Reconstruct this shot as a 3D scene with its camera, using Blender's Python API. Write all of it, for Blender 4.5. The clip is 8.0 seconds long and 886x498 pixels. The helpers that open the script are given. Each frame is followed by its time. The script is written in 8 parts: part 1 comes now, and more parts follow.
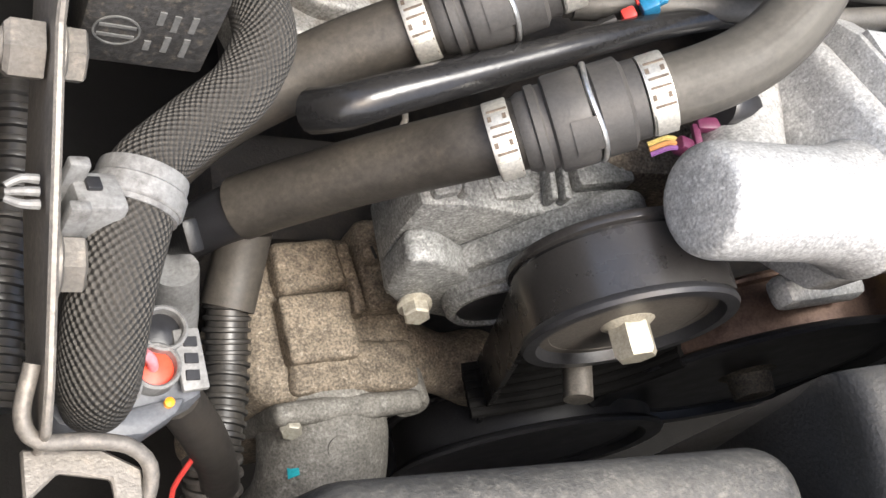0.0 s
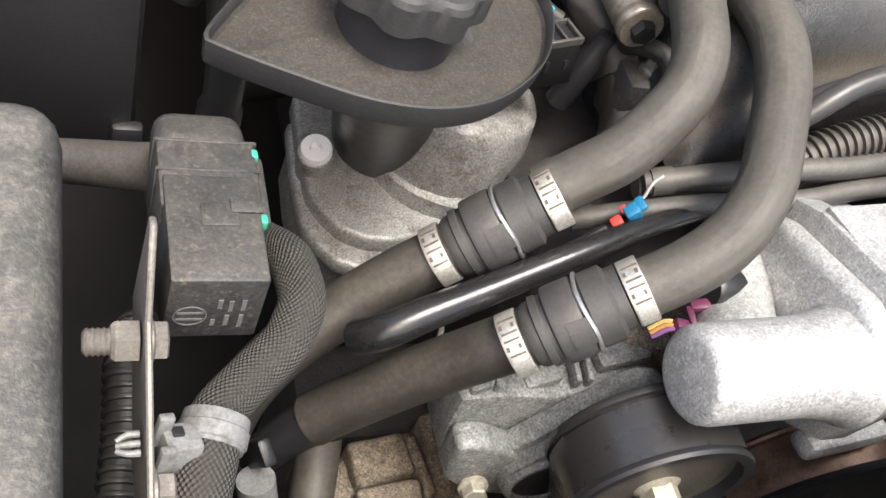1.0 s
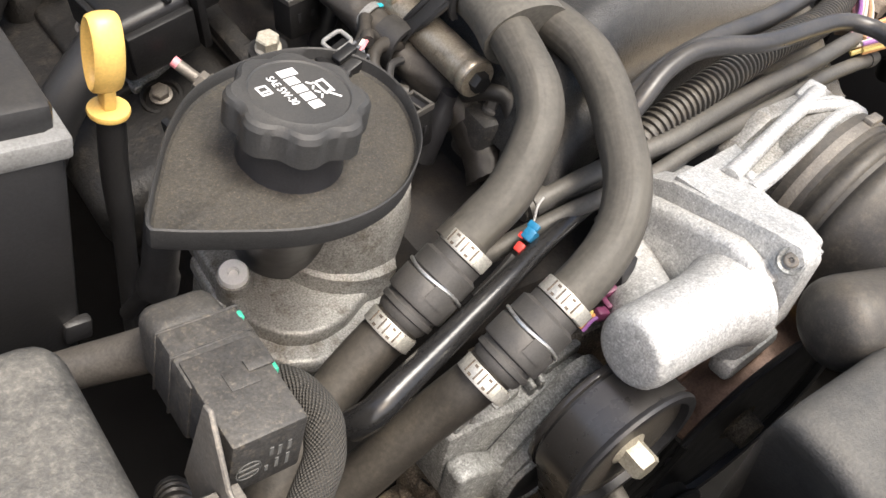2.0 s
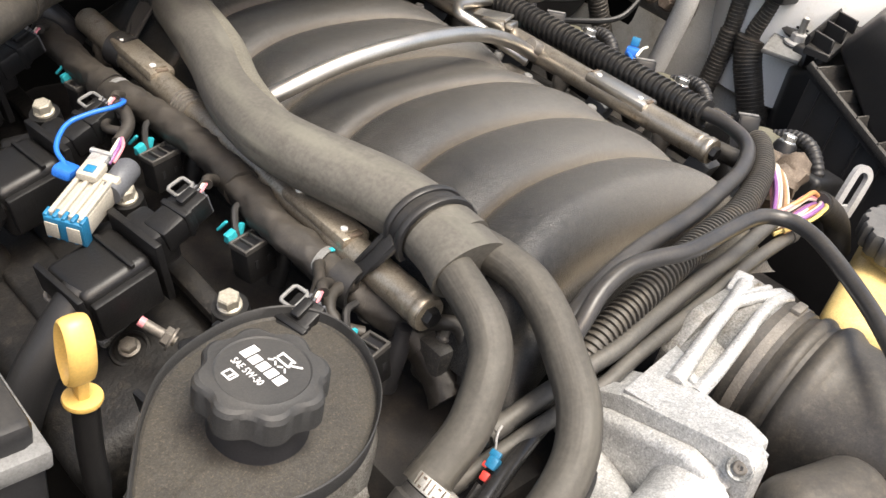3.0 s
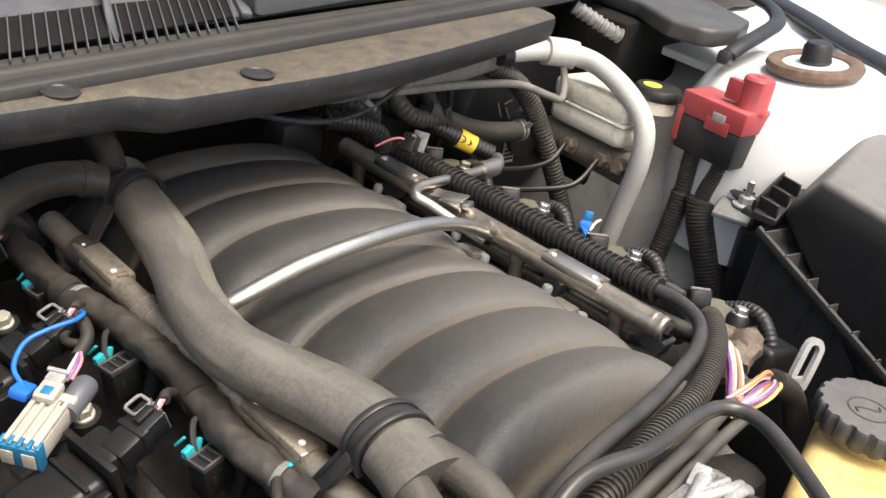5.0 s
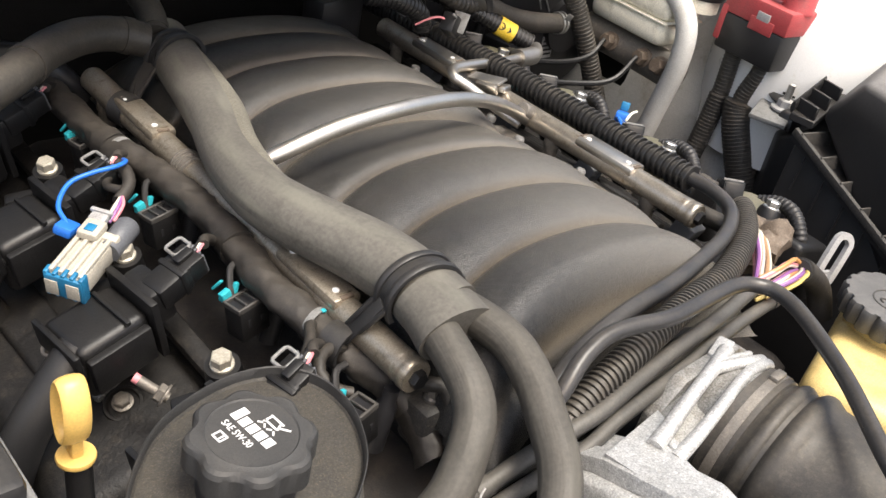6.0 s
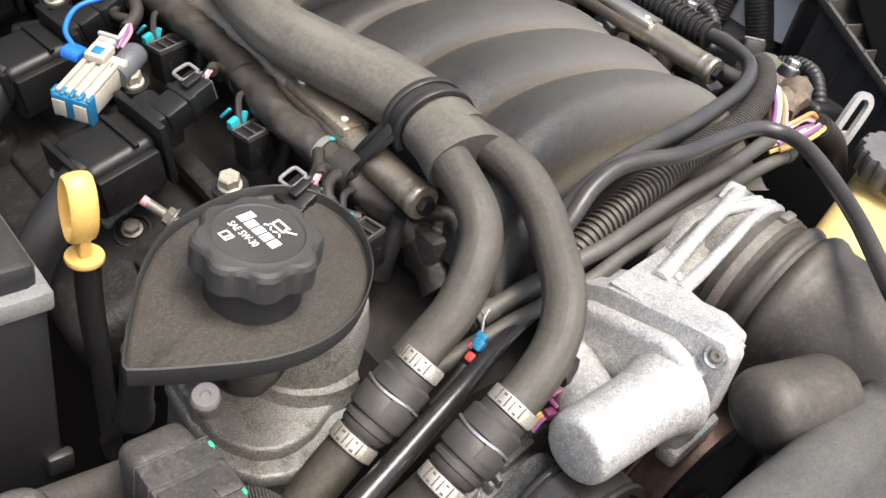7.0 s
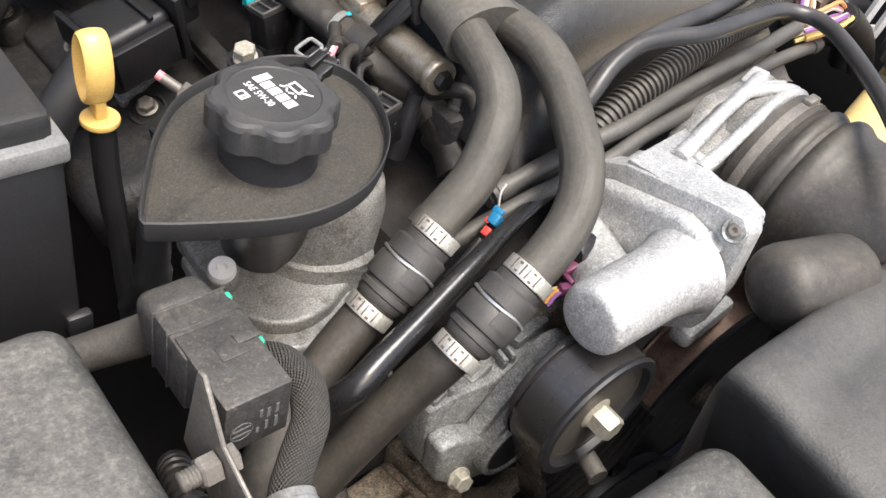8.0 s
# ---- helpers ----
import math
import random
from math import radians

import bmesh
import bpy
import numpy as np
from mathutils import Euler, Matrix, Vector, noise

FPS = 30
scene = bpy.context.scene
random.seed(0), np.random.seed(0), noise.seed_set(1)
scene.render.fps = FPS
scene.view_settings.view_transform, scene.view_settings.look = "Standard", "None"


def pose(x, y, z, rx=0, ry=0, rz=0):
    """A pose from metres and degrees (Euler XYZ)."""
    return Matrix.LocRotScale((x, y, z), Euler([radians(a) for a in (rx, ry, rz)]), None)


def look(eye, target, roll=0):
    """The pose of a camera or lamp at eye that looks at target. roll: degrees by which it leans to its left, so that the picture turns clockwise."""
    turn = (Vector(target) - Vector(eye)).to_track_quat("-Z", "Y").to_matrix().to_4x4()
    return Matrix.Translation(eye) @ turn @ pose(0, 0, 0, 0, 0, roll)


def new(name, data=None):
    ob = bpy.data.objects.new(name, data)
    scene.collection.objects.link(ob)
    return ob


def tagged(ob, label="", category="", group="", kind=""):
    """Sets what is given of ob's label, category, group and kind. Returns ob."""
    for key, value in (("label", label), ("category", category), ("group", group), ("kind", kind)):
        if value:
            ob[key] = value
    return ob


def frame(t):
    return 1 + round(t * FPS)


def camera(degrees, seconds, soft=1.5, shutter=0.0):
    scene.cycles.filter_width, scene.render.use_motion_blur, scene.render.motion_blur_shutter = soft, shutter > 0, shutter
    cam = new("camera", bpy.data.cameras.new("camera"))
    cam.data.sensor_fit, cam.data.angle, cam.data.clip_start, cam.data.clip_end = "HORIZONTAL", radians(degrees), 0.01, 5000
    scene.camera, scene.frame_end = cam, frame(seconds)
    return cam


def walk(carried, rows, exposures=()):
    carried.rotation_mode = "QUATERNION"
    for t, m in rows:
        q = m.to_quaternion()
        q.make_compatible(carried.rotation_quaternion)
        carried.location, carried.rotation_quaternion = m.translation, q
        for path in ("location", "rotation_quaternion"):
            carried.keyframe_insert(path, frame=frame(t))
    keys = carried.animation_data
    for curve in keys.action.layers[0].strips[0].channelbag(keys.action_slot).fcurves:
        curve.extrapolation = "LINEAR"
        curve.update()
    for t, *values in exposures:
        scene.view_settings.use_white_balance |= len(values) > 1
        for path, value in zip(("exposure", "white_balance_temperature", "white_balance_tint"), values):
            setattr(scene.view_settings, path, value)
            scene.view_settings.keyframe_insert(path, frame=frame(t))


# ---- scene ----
cam = camera(50.9, 8.0)
# seconds, eye x y z, Euler degrees x y z
PATH = [
    (0, -0.3975, -0.2572, 0.9471, 28.1504, -28.1373, -12.1213),
    (0.5, -0.3906, -0.2679, 0.9808, 33.5171, -24.2404, -11.7552),
    (1, -0.3983, -0.2777, 1.0122, 38.8658, -18.8450, -13.8222),
    (1.2, -0.4127, -0.2702, 1.0234, 41.1755, -17.4037, -18.8648),
    (2.3, -0.4597, -0.2637, 1.0636, 47.5282, -11.9479, -39.3978),
    (2.5, -0.4598, -0.2591, 1.0741, 49.3238, -11.1151, -39.8421),
    (3, -0.4526, -0.2530, 1.1088, 54.8508, -10.0194, -41.9354),
    (3.5, -0.4320, -0.2401, 1.1480, 60.5235, -8.8955, -45.2634),
    (4, -0.4174, -0.2354, 1.1774, 64.4023, -8.0697, -47.1309),
    (4.2, -0.4184, -0.2334, 1.1838, 64.8048, -8.1314, -47.1013),
    (5.3, -0.4471, -0.2461, 1.1472, 61.3099, -9.7774, -43.2016),
    (5.5, -0.4513, -0.2476, 1.1447, 60.2082, -10.2307, -42.6851),
    (6, -0.4565, -0.2588, 1.1268, 57.5487, -10.9767, -41.5625),
    (6.5, -0.4619, -0.2746, 1.1065, 54.2914, -11.4499, -40.7158),
    (7, -0.4638, -0.2820, 1.0913, 51.4752, -11.6632, -40.0529),
    (7.5, -0.4674, -0.2886, 1.0805, 48.9029, -11.3828, -39.2297),
    (8, -0.4713, -0.2966, 1.0687, 46.8498, -11.6327, -38.8967),
]
walk(cam, [(t, pose(x, y, z, rx, ry, rz)) for t, x, y, z, rx, ry, rz in PATH], exposures=[(0, 1.37, 6600, 10), (0.5, 1.37, 6600, 10), (1, 1.20, 6650, 10), (2.5, 1.11, 6950, 10), (3, 1.07, 7000, 10), (4, 0.9, 6750, 10), (5.5, 0.88, 6950, 10), (6, 0.93, 6900, 10), (6.5, 0.97, 6800, 10), (7.5, 1.08, 6600, 10), (8, 1.05, 6500, 10)])

# ---- light: bright overcast sky, open car park, hood raised ----
world = bpy.data.worlds.new("sky")
scene.world = world
world.use_nodes = True
wn = world.node_tree.nodes
sky = wn.new("ShaderNodeTexSky")
sky.sky_type, sky.sun_disc = "NISHITA", False
sky.sun_elevation, sky.sun_rotation = radians(55), radians(200)
sky.air_density, sky.dust_density, sky.ozone_density = 1.0, 4.0, 0.6
wn["Background"].inputs["Strength"].default_value = 0.15
world.node_tree.links.new(sky.outputs[0], wn["Background"].inputs["Color"])
sun = new("sun", bpy.data.lights.new("sun", "SUN"))
sun.data.energy, sun.data.angle, sun.data.color = 2.6, radians(25), (1.0, 0.97, 0.92)
sun.matrix_world = look((0.3, -0.7, 3.0), (0, 0, 0))


# ---- materials ----
def material(name, base, rough=0.6, metal=0.0, spots=None, spot_scale=60.0, spot_amount=0.5, grain=900.0, bump=0.15,
             bump_scale=600.0, vary=0.12, dust=None, dust_amount=0.0, spec=0.5, random_tint=0.0, dust_even=0.0):
    """Colour with broad stains and fine grain, an optional dusting that lies on upward faces, and fine relief."""
    m = bpy.data.materials.new(name)
    m.use_nodes = True
    n, l = m.node_tree.nodes, m.node_tree.links
    b = n["Principled BSDF"]
    geo, tex = n.new("ShaderNodeNewGeometry"), n.new("ShaderNodeTexCoord")

    def noise_node(scale, detail=4.0, rough_=0.6):
        q = n.new("ShaderNodeTexNoise")
        q.inputs["Scale"].default_value, q.inputs["Detail"].default_value, q.inputs["Roughness"].default_value = scale, detail, rough_
        l.new(geo.outputs["Position"], q.inputs["Vector"])
        return q

    def ramp(src, lo, hi):
        q = n.new("ShaderNodeMapRange")
        q.inputs["From Min"].default_value, q.inputs["From Max"].default_value = lo, hi
        l.new(src, q.inputs["Value"])
        return q.outputs["Result"]

    def mix(fac, a, c):
        q = n.new("ShaderNodeMix")
        q.data_type = "RGBA"
        if isinstance(fac, float):
            q.inputs["Factor"].default_value = fac
        else:
            l.new(fac, q.inputs["Factor"])
        for sock, v in ((q.inputs["A"], a), (q.inputs["B"], c)):
            if isinstance(v, tuple):
                sock.default_value = (*v, 1)
            else:
                l.new(v, sock)
        return q.outputs["Result"]

    dark = tuple(c * (1 - vary) for c in base)
    light = tuple(min(1, c * (1 + vary)) for c in base)
    col = mix(ramp(noise_node(spot_scale * 0.4).outputs["Fac"], 0.3, 0.7), dark, light)
    if spots:
        col = mix(ramp(noise_node(spot_scale, 6.0, 0.75).outputs["Fac"], 0.62 - 0.3 * spot_amount, 0.75 - 0.15 * spot_amount), col, spots)
    fine = noise_node(grain, 2.0)
    g = n.new("ShaderNodeMix")
    g.data_type, g.blend_type = "RGBA", "MULTIPLY"
    g.inputs["Factor"].default_value = 1.0
    l.new(col, g.inputs["A"])
    gv = n.new("ShaderNodeMapRange")
    gv.inputs["From Min"].default_value, gv.inputs["From Max"].default_value = 0.3, 0.7
    gv.inputs["To Min"].default_value, gv.inputs["To Max"].default_value = 1 - 1.5 * vary, 1 + 1.5 * vary
    l.new(fine.outputs["Fac"], gv.inputs["Value"])
    l.new(gv.outputs["Result"], g.inputs["B"])
    col = g.outputs["Result"]
    if random_tint:
        info = n.new("ShaderNodeObjectInfo")
        col = mix(ramp(info.outputs["Random"], 0.0, 1.0 / random_tint), col, tuple(c * 0.6 for c in base))
    r_in = None
    if dust:
        sep = n.new("ShaderNodeSeparateXYZ")
        l.new(geo.outputs["Normal"], sep.inputs[0])
        up = ramp(sep.outputs["Z"], 0.15, 0.95)
        patch = ramp(noise_node(35.0, 5.0, 0.7).outputs["Fac"], 0.25 - dust_even, 0.75 - 0.4 * dust_even)
        speck = ramp(noise_node(420.0, 3.0, 0.7).outputs["Fac"], 0.3, 0.7)
        mul = n.new("ShaderNodeMath")
        mul.operation = "MULTIPLY"
        l.new(up, mul.inputs[0])
        l.new(patch, mul.inputs[1])
        mul2 = n.new("ShaderNodeMath")
        mul2.operation = "MULTIPLY_ADD"
        l.new(speck, mul2.inputs[0])
        mul2.inputs[1].default_value, mul2.inputs[2].default_value = 0.6 - 0.6 * dust_even, 0.4 + 0.6 * dust_even
        mul3 = n.new("ShaderNodeMath")
        mul3.operation = "MULTIPLY"
        l.new(mul.outputs[0], mul3.inputs[0])
        l.new(mul2.outputs[0], mul3.inputs[1])
        mul4 = n.new("ShaderNodeMath")
        mul4.operation = "MULTIPLY"
        l.new(mul3.outputs[0], mul4.inputs[0])
        mul4.inputs[1].default_value = dust_amount
        col = mix(mul4.outputs[0], col, dust)
        r_in = mul4.outputs[0]
    l.new(col, b.inputs["Base Color"])
    b.inputs["Metallic"].default_value = metal
    b.inputs["Specular IOR Level"].default_value = spec
    rr = n.new("ShaderNodeMapRange")
    rr.inputs["To Min"].default_value, rr.inputs["To Max"].default_value = max(0.04, rough - 0.1), min(1, rough + 0.12)
    l.new(noise_node(spot_scale * 1.5).outputs["Fac"], rr.inputs["Value"])
    if r_in is not None:
        ad = n.new("ShaderNodeMath")
        ad.operation, ad.use_clamp = "MULTIPLY_ADD", True
        l.new(r_in, ad.inputs[0])
        ad.inputs[1].default_value = 0.5
        l.new(rr.outputs["Result"], ad.inputs[2])
        l.new(ad.outputs[0], b.inputs["Roughness"])
    else:
        l.new(rr.outputs["Result"], b.inputs["Roughness"])
    if bump:
        bp = n.new("ShaderNodeBump")
        bp.inputs["Strength"].default_value, bp.inputs["Distance"].default_value = bump, 0.001
        l.new(noise_node(bump_scale, 4.0, 0.65).outputs["Fac"], bp.inputs["Height"])
        l.new(bp.outputs["Normal"], b.inputs["Normal"])
    return m


def woven(name, base, thread, across=40.0, along=1500.0, rough=0.75, depth=0.6):
    """Braided sleeving: threads crossing on the tube's own UV (u once round, v in metres)."""
    m = material(name, base, rough, bump=0.0, vary=0.15)
    n, l = m.node_tree.nodes, m.node_tree.links
    b = n["Principled BSDF"]
    uv = n.new("ShaderNodeUVMap")
    sep = n.new("ShaderNodeSeparateXYZ")
    l.new(uv.outputs[0], sep.inputs[0])

    def op(kind, a, c, d=None):
        q = n.new("ShaderNodeMath")
        q.operation = kind
        for i, v in enumerate((a, c) if d is None else (a, c, d)):
            if isinstance(v, (int, float)):
                q.inputs[i].default_value = v
            else:
                l.new(v, q.inputs[i])
        return q.outputs[0]

    u = op("MULTIPLY", sep.outputs[0], across * 2 * math.pi)
    v = op("MULTIPLY", sep.outputs[1], along)
    h = op("MULTIPLY", op("SINE", u, 0), op("SINE", v, 0))
    mixer = n.new("ShaderNodeMix")
    mixer.data_type = "RGBA"
    rng = n.new("ShaderNodeMapRange")
    rng.inputs["From Min"].default_value, rng.inputs["From Max"].default_value = -0.5, 0.8
    l.new(h, rng.inputs["Value"])
    l.new(rng.outputs["Result"], mixer.inputs["Factor"])
    old = b.inputs["Base Color"].links[0].from_socket
    l.new(old, mixer.inputs["A"])
    mixer.inputs["B"].default_value = (*thread, 1)
    l.new(mixer.outputs["Result"], b.inputs["Base Color"])
    bp = n.new("ShaderNodeBump")
    bp.inputs["Strength"].default_value, bp.inputs["Distance"].default_value = depth, 0.001
    l.new(h, bp.inputs["Height"])
    l.new(bp.outputs["Normal"], b.inputs["Normal"])
    return m


def wound(name, base, rough=0.5, pitch=0.016, depth=0.9, dust=(0.16, 0.135, 0.105), dust_amount=0.4):
    """Cloth tape wound round a harness: slanted laps on the tube's UV."""
    m = material(name, base, rough, bump=0.0, vary=0.2, dust=dust, dust_amount=dust_amount)
    n, l = m.node_tree.nodes, m.node_tree.links
    b = n["Principled BSDF"]
    uv = n.new("ShaderNodeUVMap")
    sep = n.new("ShaderNodeSeparateXYZ")
    l.new(uv.outputs[0], sep.inputs[0])
    q = n.new("ShaderNodeMath")
    q.operation = "MULTIPLY_ADD"
    l.new(sep.outputs[1], q.inputs[0])
    q.inputs[1].default_value = 1 / pitch
    l.new(sep.outputs[0], q.inputs[2])
    ns = n.new("ShaderNodeTexNoise")
    ns.inputs["Scale"].default_value = 90
    geo = n.new("ShaderNodeNewGeometry")
    l.new(geo.outputs["Position"], ns.inputs["Vector"])
    q2 = n.new("ShaderNodeMath")
    q2.operation = "MULTIPLY_ADD"
    l.new(ns.outputs["Fac"], q2.inputs[0])
    q2.inputs[1].default_value = 0.5
    l.new(q.outputs[0], q2.inputs[2])
    fr = n.new("ShaderNodeMath")
    fr.operation = "FRACT"
    l.new(q2.outputs[0], fr.inputs[0])
    bp = n.new("ShaderNodeBump")
    bp.inputs["Strength"].default_value, bp.inputs["Distance"].default_value = depth, 0.0015
    l.new(fr.outputs[0], bp.inputs["Height"])
    l.new(bp.outputs["Normal"], b.inputs["Normal"])
    return m


def streaked(name, base, pale, rough=0.6, dust=(0.2, 0.18, 0.15), dust_amount=0.3):
    """Aged foam or rubber hose: long bleached streaks and creases on the tube's own UV, over the stained base."""
    m = material(name, base, rough, bump=0.0, vary=0.14, spots=tuple(c * 0.72 for c in base), spot_scale=45, spot_amount=0.35, grain=380, dust=dust, dust_amount=dust_amount, dust_even=0.2)
    n, l = m.node_tree.nodes, m.node_tree.links
    b = n["Principled BSDF"]
    uv, stretch = n.new("ShaderNodeUVMap"), n.new("ShaderNodeMapping")
    stretch.inputs["Scale"].default_value = (7.0, 11.0, 1.0)
    l.new(uv.outputs[0], stretch.inputs[0])
    streak = n.new("ShaderNodeTexNoise")
    streak.inputs["Scale"].default_value, streak.inputs["Detail"].default_value, streak.inputs["Roughness"].default_value = 1.0, 3.0, 0.5
    l.new(stretch.outputs[0], streak.inputs["Vector"])
    rng = n.new("ShaderNodeMapRange")
    rng.inputs["From Min"].default_value, rng.inputs["From Max"].default_value, rng.inputs["To Max"].default_value = 0.50, 0.66, 0.55
    l.new(streak.outputs["Fac"], rng.inputs["Value"])
    mixer = n.new("ShaderNodeMix")
    mixer.data_type = "RGBA"
    l.new(rng.outputs["Result"], mixer.inputs["Factor"])
    l.new(b.inputs["Base Color"].links[0].from_socket, mixer.inputs["A"])
    mixer.inputs["B"].default_value = (*pale, 1)
    l.new(mixer.outputs["Result"], b.inputs["Base Color"])
    bp = n.new("ShaderNodeBump")
    bp.inputs["Strength"].default_value, bp.inputs["Distance"].default_value = 0.35, 0.004
    l.new(streak.outputs["Fac"], bp.inputs["Height"])
    l.new(bp.outputs["Normal"], b.inputs["Normal"])
    return m


DUST = (0.30, 0.26, 0.20)
MANIFOLD = material("moulded_nylon_dusty", (0.021, 0.021, 0.021), 0.29, spots=(0.056, 0.050, 0.042), spot_scale=520, spot_amount=0.30, dust=(0.23, 0.205, 0.165), dust_amount=0.12, dust_even=0.06, bump=0.55, bump_scale=900, grain=1100, vary=0.42)
mn, ml = MANIFOLD.node_tree.nodes, MANIFOLD.node_tree.links
dirt_attr = mn.new("ShaderNodeAttribute")
dirt_attr.attribute_name = "dirt"
dirt_noise = mn.new("ShaderNodeTexNoise")
dirt_noise.inputs["Scale"].default_value, dirt_noise.inputs["Detail"].default_value = 120, 6
dirt_mul = mn.new("ShaderNodeMath")
dirt_mul.operation = "MULTIPLY"
dirt_mix = mn.new("ShaderNodeMix")
dirt_mix.data_type = "RGBA"
dirt_mix.inputs["B"].default_value = (0.24, 0.19, 0.125, 1)
ml.new(dirt_attr.outputs["Fac"], dirt_mul.inputs[0])
ml.new(dirt_noise.outputs["Fac"], dirt_mul.inputs[1])
ml.new(dirt_mul.outputs[0], dirt_mix.inputs["Factor"])
ml.new(mn["Principled BSDF"].inputs["Base Color"].links[0].from_socket, dirt_mix.inputs["A"])
ml.new(dirt_mix.outputs["Result"], mn["Principled BSDF"].inputs["Base Color"])
# grey film on the front-right runners: dust, with sky sheen painted into it
sheen_attr, sheen_noise, sheen_mul, sheen_mix = mn.new("ShaderNodeAttribute"), mn.new("ShaderNodeTexNoise"), mn.new("ShaderNodeMath"), mn.new("ShaderNodeMix")
sheen_attr.attribute_name, sheen_mul.operation, sheen_mix.data_type = "sheen_film", "MULTIPLY", "RGBA"
sheen_noise.inputs["Scale"].default_value, sheen_noise.inputs["Detail"].default_value, sheen_noise.inputs["Roughness"].default_value = 260, 6, 0.7
sheen_mix.inputs["B"].default_value = (0.185, 0.172, 0.150, 1)
ml.new(sheen_attr.outputs["Fac"], sheen_mul.inputs[0])
sheen_ramp = mn.new("ShaderNodeMapRange")
sheen_ramp.inputs["From Min"].default_value, sheen_ramp.inputs["From Max"].default_value, sheen_ramp.inputs["To Min"].default_value = 0.34, 0.62, 0.12
ml.new(sheen_noise.outputs["Fac"], sheen_ramp.inputs["Value"])
ml.new(sheen_ramp.outputs["Result"], sheen_mul.inputs[1])
ml.new(sheen_mul.outputs[0], sheen_mix.inputs["Factor"])
ml.new(mn["Principled BSDF"].inputs["Base Color"].links[0].from_socket, sheen_mix.inputs["A"])
ml.new(sheen_mix.outputs["Result"], mn["Principled BSDF"].inputs["Base Color"])
BLACK = material("black_plastic", (0.019, 0.019, 0.020), 0.40, bump=0.15, dust=DUST, dust_amount=0.13)
BLACK_CLEAN = material("black_plastic_clean", (0.018, 0.018, 0.02), 0.35, bump=0.06)
GREY_PLASTIC = material("grey_plastic_dusty", (0.036, 0.035, 0.034), 0.5, bump=0.3, vary=0.25, spots=(0.11, 0.095, 0.075), spot_scale=480, spot_amount=0.3, dust=(0.24, 0.21, 0.165), dust_amount=0.24)
COVER = material("grained_plastic_cover", (0.036, 0.036, 0.036), 0.5, bump=0.5, bump_scale=900, vary=0.25, spots=(0.10, 0.095, 0.085), spot_scale=420, spot_amount=0.35, dust=(0.32, 0.30, 0.26), dust_amount=0.56, dust_even=0.04)
DISH = material("dusty_dish", (0.026, 0.025, 0.0235), 0.55, spots=(0.105, 0.087, 0.060), spot_scale=1000, spot_amount=0.30, dust=(0.115, 0.098, 0.070), dust_amount=0.40, dust_even=0.12, bump=0.5, vary=0.32)
FOAM = streaked("hose_foam_sleeve", (0.088, 0.082, 0.071), (0.175, 0.170, 0.138), 0.58, dust=(0.21, 0.195, 0.165), dust_amount=0.30)
RUBBER = material("rubber_hose", (0.033, 0.0297, 0.0255), 0.5, spots=(0.056, 0.049, 0.039), spot_scale=60, spot_amount=0.35, bump=0.2, bump_scale=350, vary=0.15, grain=420, dust=(0.22, 0.19, 0.15), dust_amount=0.30, dust_even=0.1)
HOSE_BROWN = streaked("dusty_brown_hose", (0.058, 0.053, 0.045), (0.100, 0.093, 0.077), 0.55, dust=(0.17, 0.155, 0.125), dust_amount=0.25)
RUBBER_BLACK = material("black_rubber", (0.017, 0.017, 0.018), 0.42, bump=0.15, dust=DUST, dust_amount=0.10)
TUBE_GLOSS = material("gloss_black_pipe", (0.014, 0.014, 0.0145), 0.20, bump=0.08, dust=(0.24, 0.22, 0.19), dust_amount=0.08)
TUBE = material("satin_vinyl_tube", (0.024, 0.024, 0.026), 0.30, bump=0.06, dust=DUST, dust_amount=0.22, dust_even=0.1)
TUBE_DUSTY = material("dusty_tube", (0.045, 0.044, 0.042), 0.42, bump=0.12, vary=0.15, dust=(0.28, 0.255, 0.21), dust_amount=0.38, dust_even=0.2)
CONDUIT_DUSTY = material("dusty_corrugated_conduit", (0.036, 0.034, 0.031), 0.45, bump=0.08, spots=(0.065, 0.055, 0.043), spot_scale=90, spot_amount=0.35, dust=DUST, dust_amount=0.35)
CONDUIT = material("corrugated_conduit", (0.016, 0.016, 0.0165), 0.30, bump=0.05, dust=DUST, dust_amount=0.22)
TAPE = wound("harness_tape", (0.024, 0.0215, 0.019))
TAPE_GREY = wound("harness_tape_grey", (0.06, 0.055, 0.05), pitch=0.02)
BRAID = woven("braided_sleeve", (0.050, 0.046, 0.040), (0.088, 0.081, 0.070), across=30.0, along=3400.0, depth=0.8)
ALU = material("cast_aluminium", (0.46, 0.46, 0.45), 0.46, 0.4, spots=(0.72, 0.72, 0.71), spot_scale=520, spot_amount=0.30, bump=0.6, bump_scale=420, vary=0.20)
ALU_DULL = material("cast_aluminium_dull", (0.225, 0.23, 0.225), 0.55, 0.25, spots=(0.46, 0.46, 0.445), spot_scale=420, spot_amount=0.28, bump=0.6, bump_scale=420, vary=0.3)
ALU_WORN = material("worn_casting", (0.30, 0.295, 0.28), 0.48, 0.3, spots=(0.15, 0.132, 0.11), spot_scale=70, spot_amount=0.42, bump=0.35, bump_scale=260, vary=0.28)
CAST_GREY = material("grimy_grey_casting", (0.17, 0.16, 0.14), 0.7, 0.1, spots=(0.30, 0.29, 0.26), spot_scale=210, spot_amount=0.35, bump=0.8, bump_scale=380, vary=0.25)
